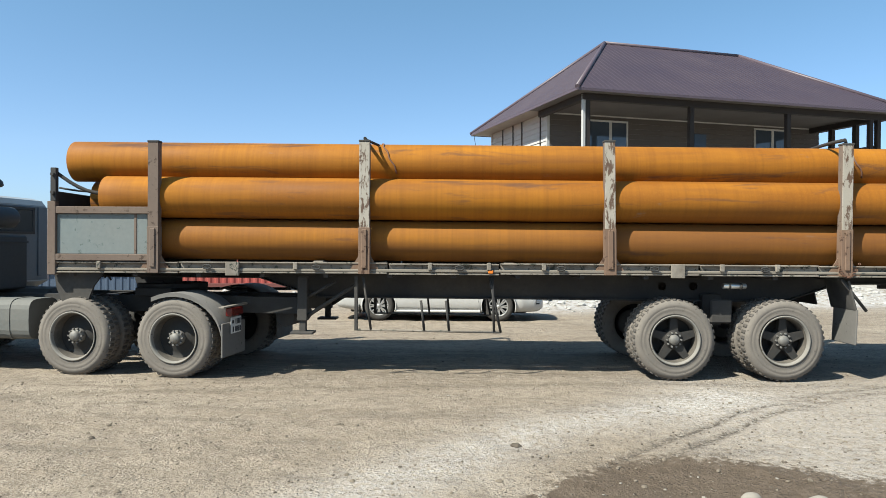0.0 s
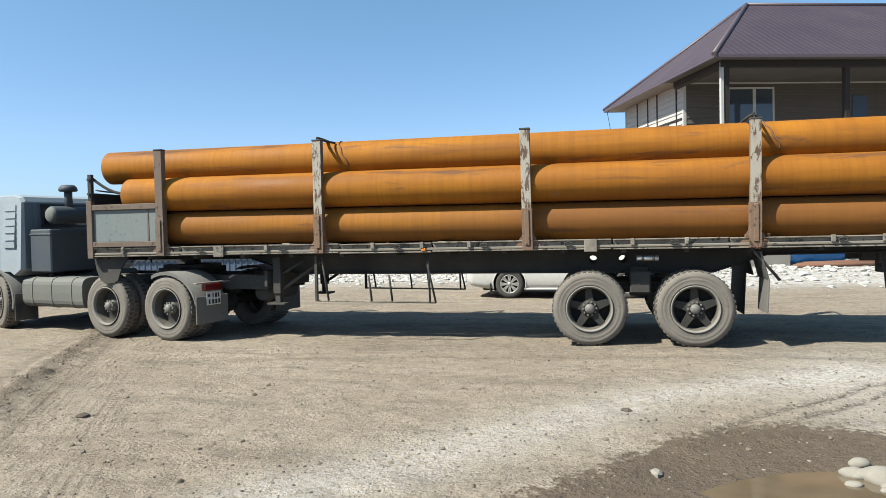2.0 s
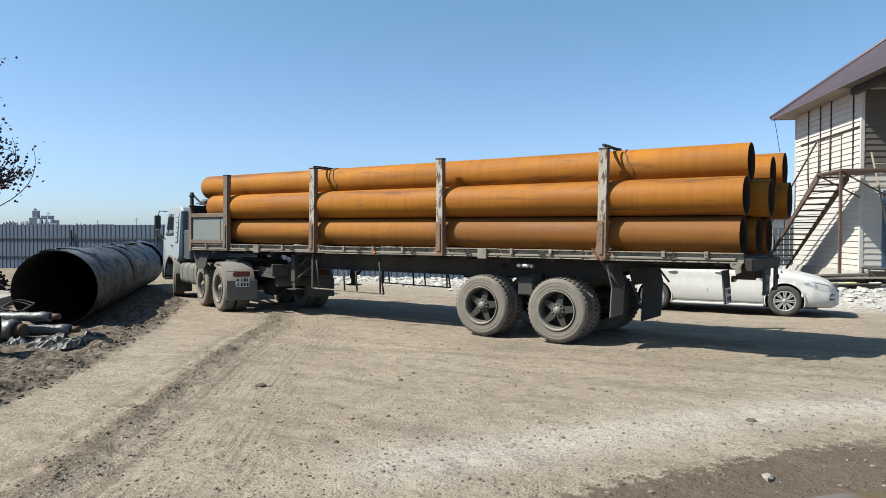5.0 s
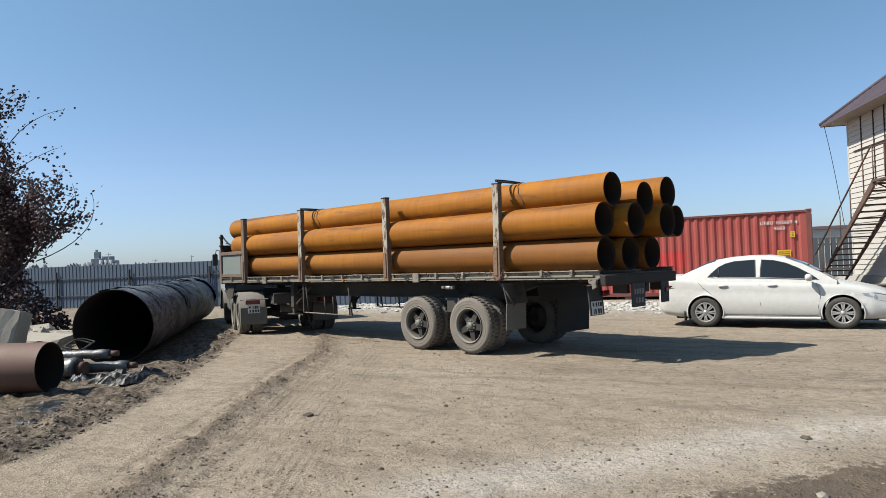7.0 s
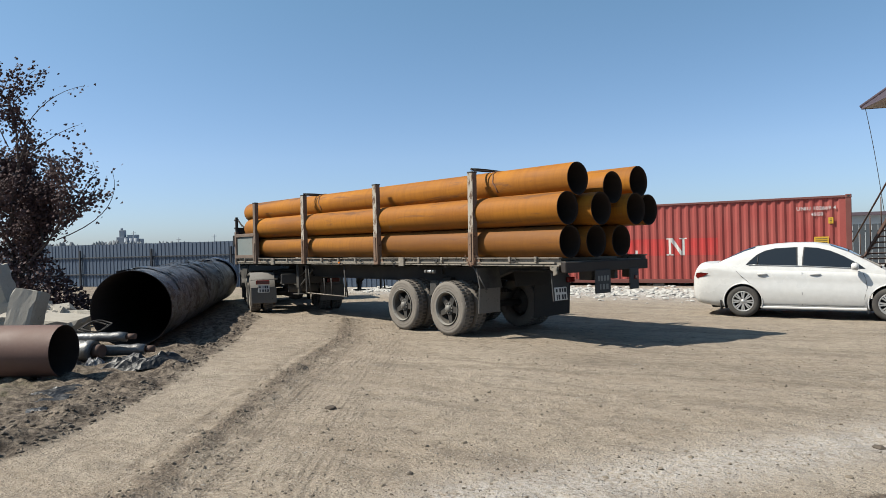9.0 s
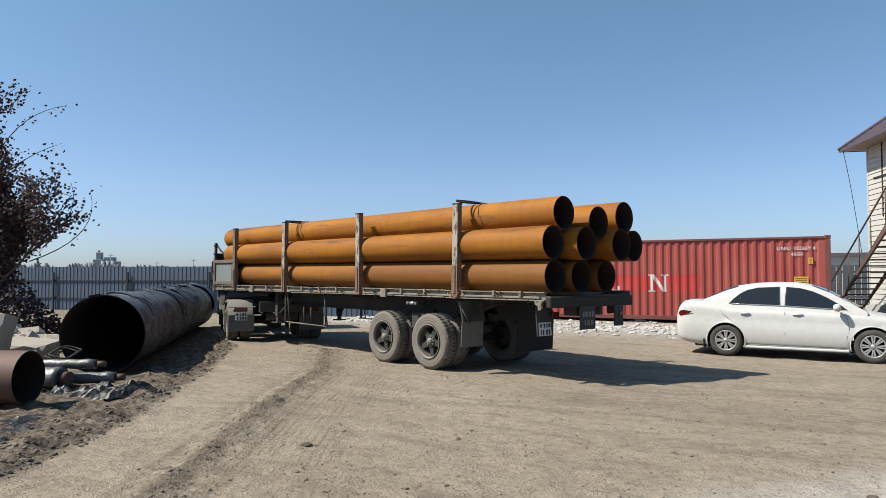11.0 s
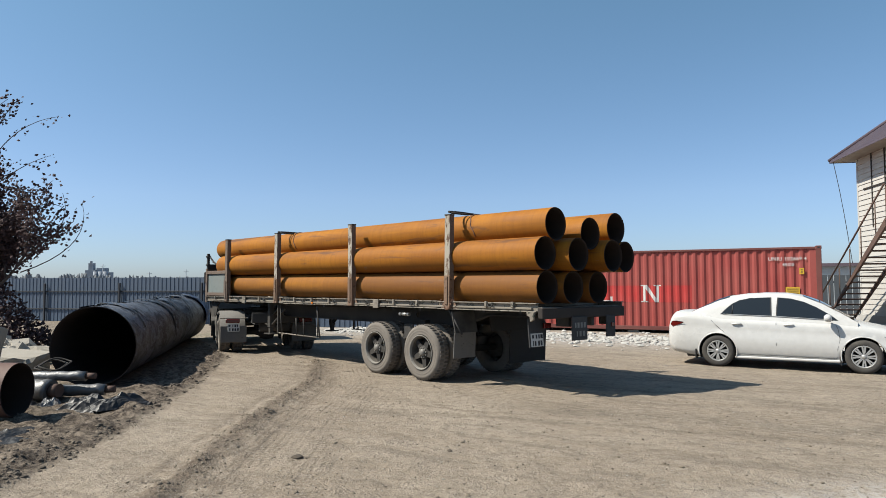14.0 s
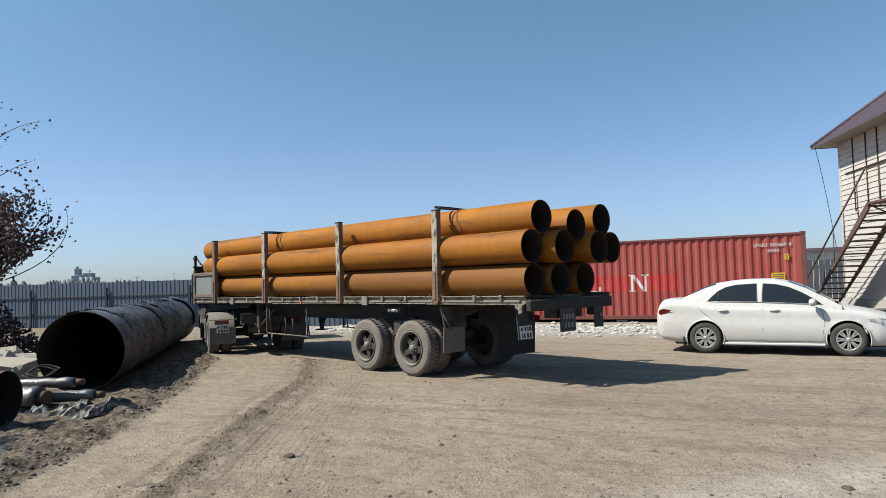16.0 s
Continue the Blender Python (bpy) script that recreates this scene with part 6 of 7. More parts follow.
def build_house():
    """Local x along the front, y to the back, from the near eave corner; z is world height."""
    house = thing("house", "two-storey house with pale siding and a plum metal hip roof", "house", HOUSE)
    p = lambda name, s, mat, label="", parent=house: part(name, s, mat, parent, label)
    L, D, EZ, RZ, r0, r1 = 13.84, 9.92, 6.22, 9.25, 3.79, 10.05
    x0, x1, y0, y1, zb = 0.78, 13.05, 3.73, 9.30, 0.28
    # walls with thickness, and the siding boards on them
    for name, a in (("wall", (x0, x1, y0, y0 + 0.25)), ("wall", (x0, x1, y1 - 0.25, y1)), ("wall", (x0, x0 + 0.25, y0 + 0.25, y1 - 0.25)), ("wall", (x1 - 0.25, x1, y0 + 0.25, y1 - 0.25))):
        p(name, S().box(*a, zb, EZ - 0.02, 0.004), M_SIDING, "wall behind pale siding")
    p("upper_floor", S().box(x0 + 0.3, x1 - 0.3, y0 + 0.3, y1 - 0.3, 3.1, 3.3), M_BEAM)
    p("plinth", S().box(x0 - 0.06, x1 + 0.06, y0 - 0.06, y1 + 0.06, -0.5, zb, 0.01), M_PLINTH, "grey concrete plinth")
    p("porch_floor", S().box(x0 + 1.75, 12.6, 0.5, y0 - 0.06, -0.5, 0.30, 0.01), M_PLINTH, "dark concrete porch floor")
    board_h = 0.195
    count = int((EZ - zb) / board_h)
    profile = [(0.0, 0.004), (0.0, 0.030), (board_h - 0.035, 0.010), (board_h - 0.012, 0.003), (board_h - 0.002, 0.003)]
    front_me = mesh_of("siding_board", S().grid([[(x, -d, z) for z, d in profile] for x in (0, x1 - x0)], False), M_SIDING)
    shaded_me = mesh_of("siding_board", S().grid([[(x, -d, z) for z, d in profile] for x in (0, x1 - x0)], False), M_SIDING_SHADED)
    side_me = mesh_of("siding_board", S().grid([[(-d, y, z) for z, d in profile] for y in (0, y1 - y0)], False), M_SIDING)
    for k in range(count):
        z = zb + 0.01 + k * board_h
        # front boards above 3.4 m take the copy that holds the eave's shade
        for me, at in ((shaded_me if z > 3.4 else front_me, pose(x0, y0, z)), (side_me, pose(x0, y0, z))):
            ob = new("siding_board", me)
            ob.parent, ob.matrix_basis = house, at
    # corner trims and battens on the side
    p("corner_trim", S().box(x0 - 0.035, x0 + 0.08, y0 - 0.035, y0 + 0.06, zb, EZ - 0.02, 0.004), M_TRIM, "white corner trim")
    p("corner_trim", S().box(x0 - 0.035, x0 + 0.05, y1 - 0.08, y1 + 0.03, zb, EZ - 0.02, 0.004), M_TRIM, "white corner trim")
    for y in (4.25, 5.95, 6.85, 7.95):
        p("batten", S().box(x0 - 0.05, x0 - 0.022, y - 0.03, y + 0.03, 3.5, EZ - 0.02, 0.004), M_BEAM, "dark upright batten")
    p("batten", S().box(x0 - 0.05, x0 - 0.022, 3.8, 8.7, 4.94, 5.0, 0.004), M_BEAM, "dark level batten")
    # roof: four slopes with thickness and standing ribs
    e = [(0, 0), (L, 0), (L, D), (0, D)]
    R0, R1 = (r0, D / 2, RZ), (r1, D / 2, RZ)
    C = [(x, y, EZ + 0.03) for x, y in e]
    s = S().add([C[0], C[1], R1, R0], [(0, 1, 2, 3)]).add([C[2], C[3], R0, R1], [(0, 1, 2, 3)]).add([C[3], C[0], R0], [(0, 1, 2)]).add([C[1], C[2], R1], [(0, 1, 2)])
    roof = p("roof", s, M_ROOF, "plum-brown metal hip roof")
    ribs = S()

    def slope(a, b, ra, rb, n):
        a, b, ra, rb = (Vector(q) for q in (a, b, ra, rb))
        length = (b - a).length
        along = (b - a) / length
        nrm = (b - a).cross(ra - a).normalized()
        nrm = nrm if nrm.z > 0 else -nrm
        ta, tb = (ra - a).dot(along), (rb - a).dot(along)
        for k in range(1, n):
            t = length * k / n
            foot = a + along * t
            up = (ra - a) - along * (ra - a).dot(along)
            f = min(1.0, t / ta if ta > 0 else 1.0, (length - t) / (length - tb) if length > tb else 1.0)
            top = foot + up * f
            w = along * 0.02
            h = nrm * 0.009
            ribs.add([foot - w, foot + w, top + w, top - w, foot + h, top + h], [(0, 4, 5, 3), (1, 2, 5, 4), (0, 1, 4)])

    slope(C[0], C[1], R0, R1, 66)
    slope(C[3], C[0], R0, R0, 48)
    slope(C[1], C[2], R1, R1, 48)
    slope(C[2], C[3], R1, R0, 66)
    part("roof_ribs", ribs, M_ROOF, roof)
    for a, b in ((C[0], R0), (C[3], R0), (C[1], R1), (C[2], R1), (R0, R1)):
        part("ridge_cap", S().rod([Vector(a) + Vector((0, 0, 0.02)), Vector(b) + Vector((0, 0, 0.02))], 0.075, 8), M_ROOF_TRIM, roof, "pale metal ridge flashing")
    # eaves
    for a in ((0.02, L - 0.02, 0.02, y0), (0.02, L - 0.02, y1, D - 0.02), (0.02, x0, y0, y1), (x1, L - 0.02, y0, y1)):
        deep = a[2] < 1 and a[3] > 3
        # the porch ceiling is darkened with the same shade colour
        p("soffit", S().box(*a, EZ - 0.03, EZ - 0.005, 0.003), M_SIDING_SHADED if deep else M_SOFFIT, "boarded porch ceiling, eave shade in its dark colour" if deep else "beige boarded soffit")
    for a in ((0.0, L, 0.0, 0.02), (0.0, L, D - 0.02, D), (0.0, 0.02, 0.02, D - 0.02), (L - 0.02, L, 0.02, D - 0.02)):
        p("fascia", S().box(*a, EZ - 0.05, EZ + 0.032, 0.003), M_ROOF_TRIM)
    # porch beams and posts
    p("porch_beam", S().box(0.42, 12.75, 0.40, 0.60, EZ - 0.24, EZ - 0.03, 0.006), M_BEAM, "dark porch beam")
    p("porch_beam", S().box(0.42, 0.62, 0.60, y0, EZ - 0.24, EZ - 0.03, 0.006), M_BEAM, "dark porch beam")
    p("porch_beam", S().box(12.55, 12.75, 0.60, y0, EZ - 0.24, EZ - 0.03, 0.006), M_BEAM, "dark porch beam")
    p("porch_post", S().box(0.42, 0.52, 0.42, 0.52, -0.2, EZ - 0.06, 0.008), M_TRIM, "tall white porch post")
    p("porch_post", S().box(0.54, 0.70, 0.44, 0.60, 3.2, EZ - 0.24, 0.008), M_BEAM, "dark timber porch post")
    for x in (4.45, 8.4, 12.1, 12.45):
        p("porch_post", S().box(x - 0.08, x + 0.08, 0.42, 0.58, 0.3, EZ - 0.24, 0.008), M_BEAM, "dark timber porch post")
    for y in (1.6, 2.7):
        p("porch_post", S().box(12.56, 12.74, y - 0.09, y + 0.09, 0.3, EZ - 0.24, 0.008), M_BEAM, "dark timber porch post")
    p("porch_rail", S().box(12.58, 12.70, 0.6, y0, 5.0, 5.10, 0.006), M_BEAM)

    def window(x, z, w, h, split):
        win = p("window", S().box(x, x + w, y0 - 0.045, y0 + 0.02, z, z + 0.07, 0.006).box(x, x + w, y0 - 0.045, y0 + 0.02, z + h - 0.07, z + h, 0.006).box(x, x + 0.07, y0 - 0.045, y0 + 0.02, z + 0.07, z + h - 0.07, 0.006).box(x + w - 0.07, x + w, y0 - 0.045, y0 + 0.02, z + 0.07, z + h - 0.07, 0.006), M_TRIM, "white-framed window")
        part("mullion", S().box(x + split - 0.06, x + split + 0.06, y0 - 0.042, y0 + 0.02, z + 0.07, z + h - 0.07, 0.006), M_TRIM, win)
        for a, b in ((x + 0.07, x + split - 0.06), (x + split + 0.06, x + w - 0.07)):
            part("pane", S().box(a, b, y0 - 0.034, y0 - 0.026, z + 0.07, z + h - 0.07, 0.001), M_PANE, win, "dark reflecting pane")
        part("sill", S().box(x - 0.05, x + w + 0.05, y0 - 0.09, y0 - 0.02, z - 0.03, z, 0.006), M_TRIM, win)

    window(2.36, 4.62, 1.72, 1.40, 0.98)
    window(9.80, 4.62, 1.62, 1.45, 0.9)
    window(2.95, 1.25, 1.30, 1.45, 0.65)
    up = p("balcony_door", S().box(7.0, 7.55, y0 - 0.04, y0 - 0.022, 3.4, 5.7, 0.006), M_DOOR, "dark upper door")
    door = p("door", S().box(1.42, 2.12, y0 - 0.05, y0 - 0.022, 0.40, 2.90, 0.006), M_DOOR, "dark blue front door")
    part("door_window", S().box(1.52, 2.02, y0 - 0.058, y0 - 0.051, 1.75, 2.75, 0.002), M_PANE, door)
    part("door_window", S().box(1.52, 2.02, y0 - 0.058, y0 - 0.051, 0.55, 1.45, 0.002), M_PANE, door)
    part("door_handle", S().rod([(2.04, y0 - 0.07, 1.55), (2.04, y0 - 0.07, 1.70)], 0.012, 6), M_CHROME, door)
    p("doorstep", S().box(1.15, 2.45, y0 - 0.55, y0 - 0.06, -0.4, 0.12, 0.02), M_PLINTH, "rough concrete doorstep")
    # hanging wire at the far eave
    pts = [Vector((0.08 + 0.5 * t, D - 0.2 - 0.2 * t, EZ - 4.0 * t + 0.25 * math.sin(math.pi * t))) for t in np.linspace(0, 1, 12)]
    p("hanging_wire", S().rod(pts, 0.012, 5), M_CABLE, "thin wire hanging from the eave")


build_house()


def build_stairs():
    """An outdoor steel stair that climbs beside the house to a landing."""
    stair = thing("metal_staircase", "rusty dark steel outdoor staircase with open treads", "staircase", HOUSE)
    p = lambda name, s, mat, label="", parent=stair: part(name, s, mat, parent, label)
    xa, xb = -0.55, 0.35
    yb, zb, yt, zt = 8.95, 0.15, 3.65, 3.42
    n = 16
    for x in (xa, xb):
        p("stringer", S().prism([(yb, zb), (yb + 0.1, zb - 0.12), (yt, zt - 0.20), (yt, zt + 0.06)], x - 0.035, x + 0.035, "x"), M_STAIR, "rusty stringer")
    for k in range(n):
        t = (k + 0.6) / n
        y, z = yb + (yt - yb) * t, zb + (zt - zb) * t
        p("tread", S().box(xa + 0.02, xb - 0.02, y - 0.15, y + 0.14, z - 0.03, z + 0.02, 0.005), M_STAIR, "dark steel tread")
        p("tread_bracket", S().box(xa + 0.02, xa + 0.06, y - 0.14, y + 0.14, z - 0.06, z - 0.02, 0.004), M_STAIR)
    rail = [(xa, yb + 0.45, zb + 0.95), (xa, yt + 0.1, zt + 1.1)]
    p("handrail", S().rod(rail, 0.03, 8), M_STAIR, "dark sloping handrail")
    for t in (0.06, 0.25, 0.44, 0.63, 0.85):
        y, z = yb + (yt - yb) * t, zb + (zt - zb) * t
        p("rail_post", S().rod([(xa, y, z), (xa, y, z + 1.02 + 0.1 * t)], 0.018, 6), M_STAIR)
    p("landing", S().box(xa - 0.05, xb + 0.38, 1.9, yt, zt - 0.04, zt + 0.03, 0.006), M_STAIR, "steel landing")
    for y in (2.0, yt - 0.05):
        p("landing_post", S().box(xa - 0.04, xa + 0.04, y - 0.04, y + 0.04, -0.4, zt - 0.04, 0.006), M_STAIR) if y < 2.5 else None
        p("landing_brace", S().rod([(xa, y, zt - 0.05), (xb + 0.35, y, zt - 0.75)], 0.025, 6), M_STAIR)
    for y in (2.0, 2.8, yt):
        p("rail_post", S().rod([(xa, y, zt), (xa, y, zt + 1.05)], 0.018, 6), M_STAIR)
    p("handrail", S().rod([(xa, 1.95, zt + 1.05), (xa, yt, zt + 1.05)], 0.022, 8), M_STAIR)


build_stairs()


def build_house_clutter():
    ladder = thing("wooden_ladder", "thin grey ladder leaning on the house", "ladder", HOUSE)
    for x in (1.0, 1.75):
        part("ladder_rail", S().rod([(x + 0.3, 2.35, 0.05), (x, 3.55, 4.1)], 0.03, 6), M_WOOD, ladder)
    for k in range(11):
        t = 0.06 + k * 0.085
        a, b = Vector((1.3, 2.35, 0.05)).lerp(Vector((1.0, 3.55, 4.1)), t), Vector((2.05, 2.35, 0.05)).lerp(Vector((1.75, 3.55, 4.1)), t)
        part("rung", S().rod([a, b], 0.018, 6), M_WOOD, ladder)
    rng = random.Random(31)
    for k in range(12):
        x, y, l, a = 2.75 + rng.uniform(-0.35, 0.35), 20.2 + rng.uniform(-0.35, 0.35), rng.uniform(1.6, 2.4), rng.uniform(-14, 14)
        z = gz(x, y) + 0.03 + 0.055 * (k // 2)
        m = pose(x, y, z, 0, rng.uniform(-2, 2), 20 + a)
        ob = part("plank", S().box(-l / 2, l / 2, -0.08, 0.08, 0.0, 0.045, 0.005), M_WOOD if k % 3 else M_BEAM, None, "weathered plank in a loose stack by the house", m)
        tagged(ob, "", "plank", "plank stack")
    # iron rack, slabs and a sack among the rubble
    x, y = 3.75, 20.5
    rack = thing("iron_rack", "low dark iron rack standing on the rubble", "rack", pose(x, y, gz(x, y), 0, 0, 12))
    for u in (-0.62, -0.05, 0.62):
        for v in (-0.22, 0.22):
            part("leg", S().rod([(u, v, -0.05), (u + 0.06, v, 0.52)], 0.028, 6), M_FRAME, rack)
    for v in (-0.22, 0.22):
        part("rail", S().rod([(-0.60, v, 0.52), (0.70, v, 0.50)], 0.026, 6), M_FRAME, rack)
        part("brace", S().rod([(-0.58, v, 0.42), (-0.02, v, 0.10)], 0.018, 6), M_FRAME, rack)
    part("trough", S().prism([(-0.35, 0.16), (0.62, 0.16), (0.56, 0.44), (-0.42, 0.44)], 0.0, 0.2), M_CABLE, rack, "dark iron trough")
    for x, y, l, h, a in ((5.15, 20.75, 1.5, 0.36, 14), (4.55, 21.15, 0.9, 0.48, 30), (6.0, 21.2, 0.8, 0.30, 8)):
        s = S().box(-l / 2, l / 2, -0.11, 0.11, -0.08, h, 0.02, Matrix.Rotation(radians(7), 4, "X"))
        tagged(part("kerb_slab", s, M_CONCRETE, None, "grey concrete slab standing among the rubble", pose(x, y, gz(x, y), 0, 0, a)), "", "slab", "kerb slabs")
    x, y = 3.0, 20.85
    rows = []
    for t in np.linspace(0, 1, 8):
        r = 0.26 * (1 - t ** 3) + 0.01
        rows.append([(r * (1.1 + 0.15 * math.sin(3 * a + 4 * t)) * math.cos(a), r * (0.9 + 0.12 * math.sin(5 * a)) * math.sin(a), 0.32 * t - 0.03) for a in np.linspace(0, 2 * math.pi, 17)[:-1]])
    tagged(part("sack", S().grid(rows, True, True), M_SACK, None, "crumpled yellow-green sack on the rubble", pose(x, y, gz(x, y))), "", "sack")
    # blue wrapped bundle and rusty tubes beside the house
    x, y = 6.6, 21.5
    m = pose(x, y, gz(x, y) + 0.02, 0, 0, 18)
    rows = []
    for t in np.linspace(-1, 1, 15):
        r = 0.43 * (1 - 0.25 * abs(t) ** 6)
        rows.append([(t * 1.05, r * (1.15 + 0.06 * math.sin(9 * t + 2 * a)) * math.cos(a), 0.40 + r * (0.95 + 0.08 * math.sin(7 * t + 3 * a)) * math.sin(a)) for a in np.linspace(0, 2 * math.pi, 19)[:-1]])
    s = S().grid(rows, True, True).add(rows[0], [tuple(range(18))]).add(rows[-1], [tuple(range(18))])
    tagged(part("tarp_bundle", s, M_TARP, None, "bright blue tarpaulin bundle on the rubble", m), "", "bundle")
    for k in range(4):
        ax, ay = 6.0 + 0.1 * k, 20.35 + 0.16 * k
        m = pose(ax + 1.5, ay + 0.45, gz(ax + 1.5, ay + 0.45) + 0.05 + 0.02 * (k % 2), 0, 0, 15 + 2 * k)
        tagged(part("steel_tube", S().rod([(-1.7, 0, 0), (1.7, 0, 0)], 0.058, 10), M_RUST, None, "thin rusty tube lying on the rubble", m), "", "tube", "rusty tubes")


build_house_clutter()


def build_shed():
    """A low grey shed and a dark board fence beyond the stairs."""
    shed = thing("shed", "low pale grey shed with a flat roof, far behind", "shed", pose(2.5, 60, -0.4))
    part("wall", S().box(-9, 9, 0, 6, -0.5, 3.0), M_SHED, shed)
    part("roof", S().box(-9.4, 9.4, -0.4, 6.4, 3.0, 3.25), M_ROOF_TRIM, shed)
    for k in range(10):
        part("wall_rib", S().box(-8.5 + 1.9 * k, -8.4 + 1.9 * k, -0.05, 0.0, 0.0, 3.0), M_SHED, shed)
    back = thing("board_fence", "dark grey board fence behind the yard", "fence", pose(0.9, 44, -0.4))
    me = mesh_of("board", S().box(0, 0.27, 0, 0.03, 0, 2.25, 0.006), M_CAB_GREY)
    for k in range(46):
        ob = part("board", me, None, back)
        ob.location = (-5 + 0.3 * k, 0, 0)
    for z in (0.4, 1.8):
        part("rail", S().box(-5, 9, 0.03, 0.09, z, z + 0.1), M_FENCE_FRAME, back)


build_shed()

# ---- the left side of the yard ----
def build_fence():
    ax, ay, bx, by = -46.0, 17.4, -9.0, 23.2
    l = math.hypot(bx - ax, by - ay)
    turn = math.degrees(math.atan2(by - ay, bx - ax))
    fence = thing("metal_fence", "blue-grey corrugated sheet fence with dark rails", "fence", pose(ax, ay, 0, 0, 0, turn))
    pts, w = [], 1.15
    for k in range(5):
        x = k * w / 5
        pts += [(x, 0.0), (x + 0.030, 0.0), (x + 0.045, 0.022), (x + 0.190, 0.022), (x + 0.205, 0.0)]
    pts.append((w, 0.0))
    s = S().grid([[(x, y, z) for x, y in pts] for z in (0.0, 2.06)], False)
    me = mesh_of("sheet", s, M_FENCE)
    n = int(l / w)
    for k in range(n):
        m = pose(ax, ay, 0, 0, 0, turn) @ Vector((k * w, 0, 0))
        ob = part("sheet", me, None, fence)
        ob.location = (k * w, 0, float(plane_z(m.x, m.y)) + 0.012 * math.sin(k * 2.3))
    for z in (0.62, 1.45):
        part("rail", S().box(0, n * w, -0.05, -0.006, z - 0.23, z - 0.18), M_FENCE_FRAME, fence, "dark fence rail")
    for k in range(0, n, 4):
        part("post", S().box(k * w - 0.04, k * w + 0.04, -0.13, -0.052, -0.4, 1.62), M_FENCE_FRAME, fence, "dark fence post")


build_fence()


def tube(name, label, a, b, r, wall, mat, inner, category, sag=None):
    """An open pipe lying from a to b (centres of its ends)."""
    a, b = Vector(a), Vector(b)
    way = b - a
    m = Matrix.Translation(a) @ way.to_track_quat("Y", "Z").to_matrix().to_4x4()
    l = way.length
    rng = random.Random(len(label))
    steps = max(2, int(l / 0.35))
    n = 48
    rows = []
    for k in range(steps + 1):
        y = l * k / steps
        rr = r * (1 + (sag or 0) * rng.uniform(-1, 1))
        rows.append((rr, y))
    s = S().lathe(rows, n, m)
    ob = part(name, s, mat, None, label)
    tagged(ob, "", category)
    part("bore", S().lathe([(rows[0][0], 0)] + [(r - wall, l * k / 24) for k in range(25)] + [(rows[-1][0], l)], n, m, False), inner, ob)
    return ob


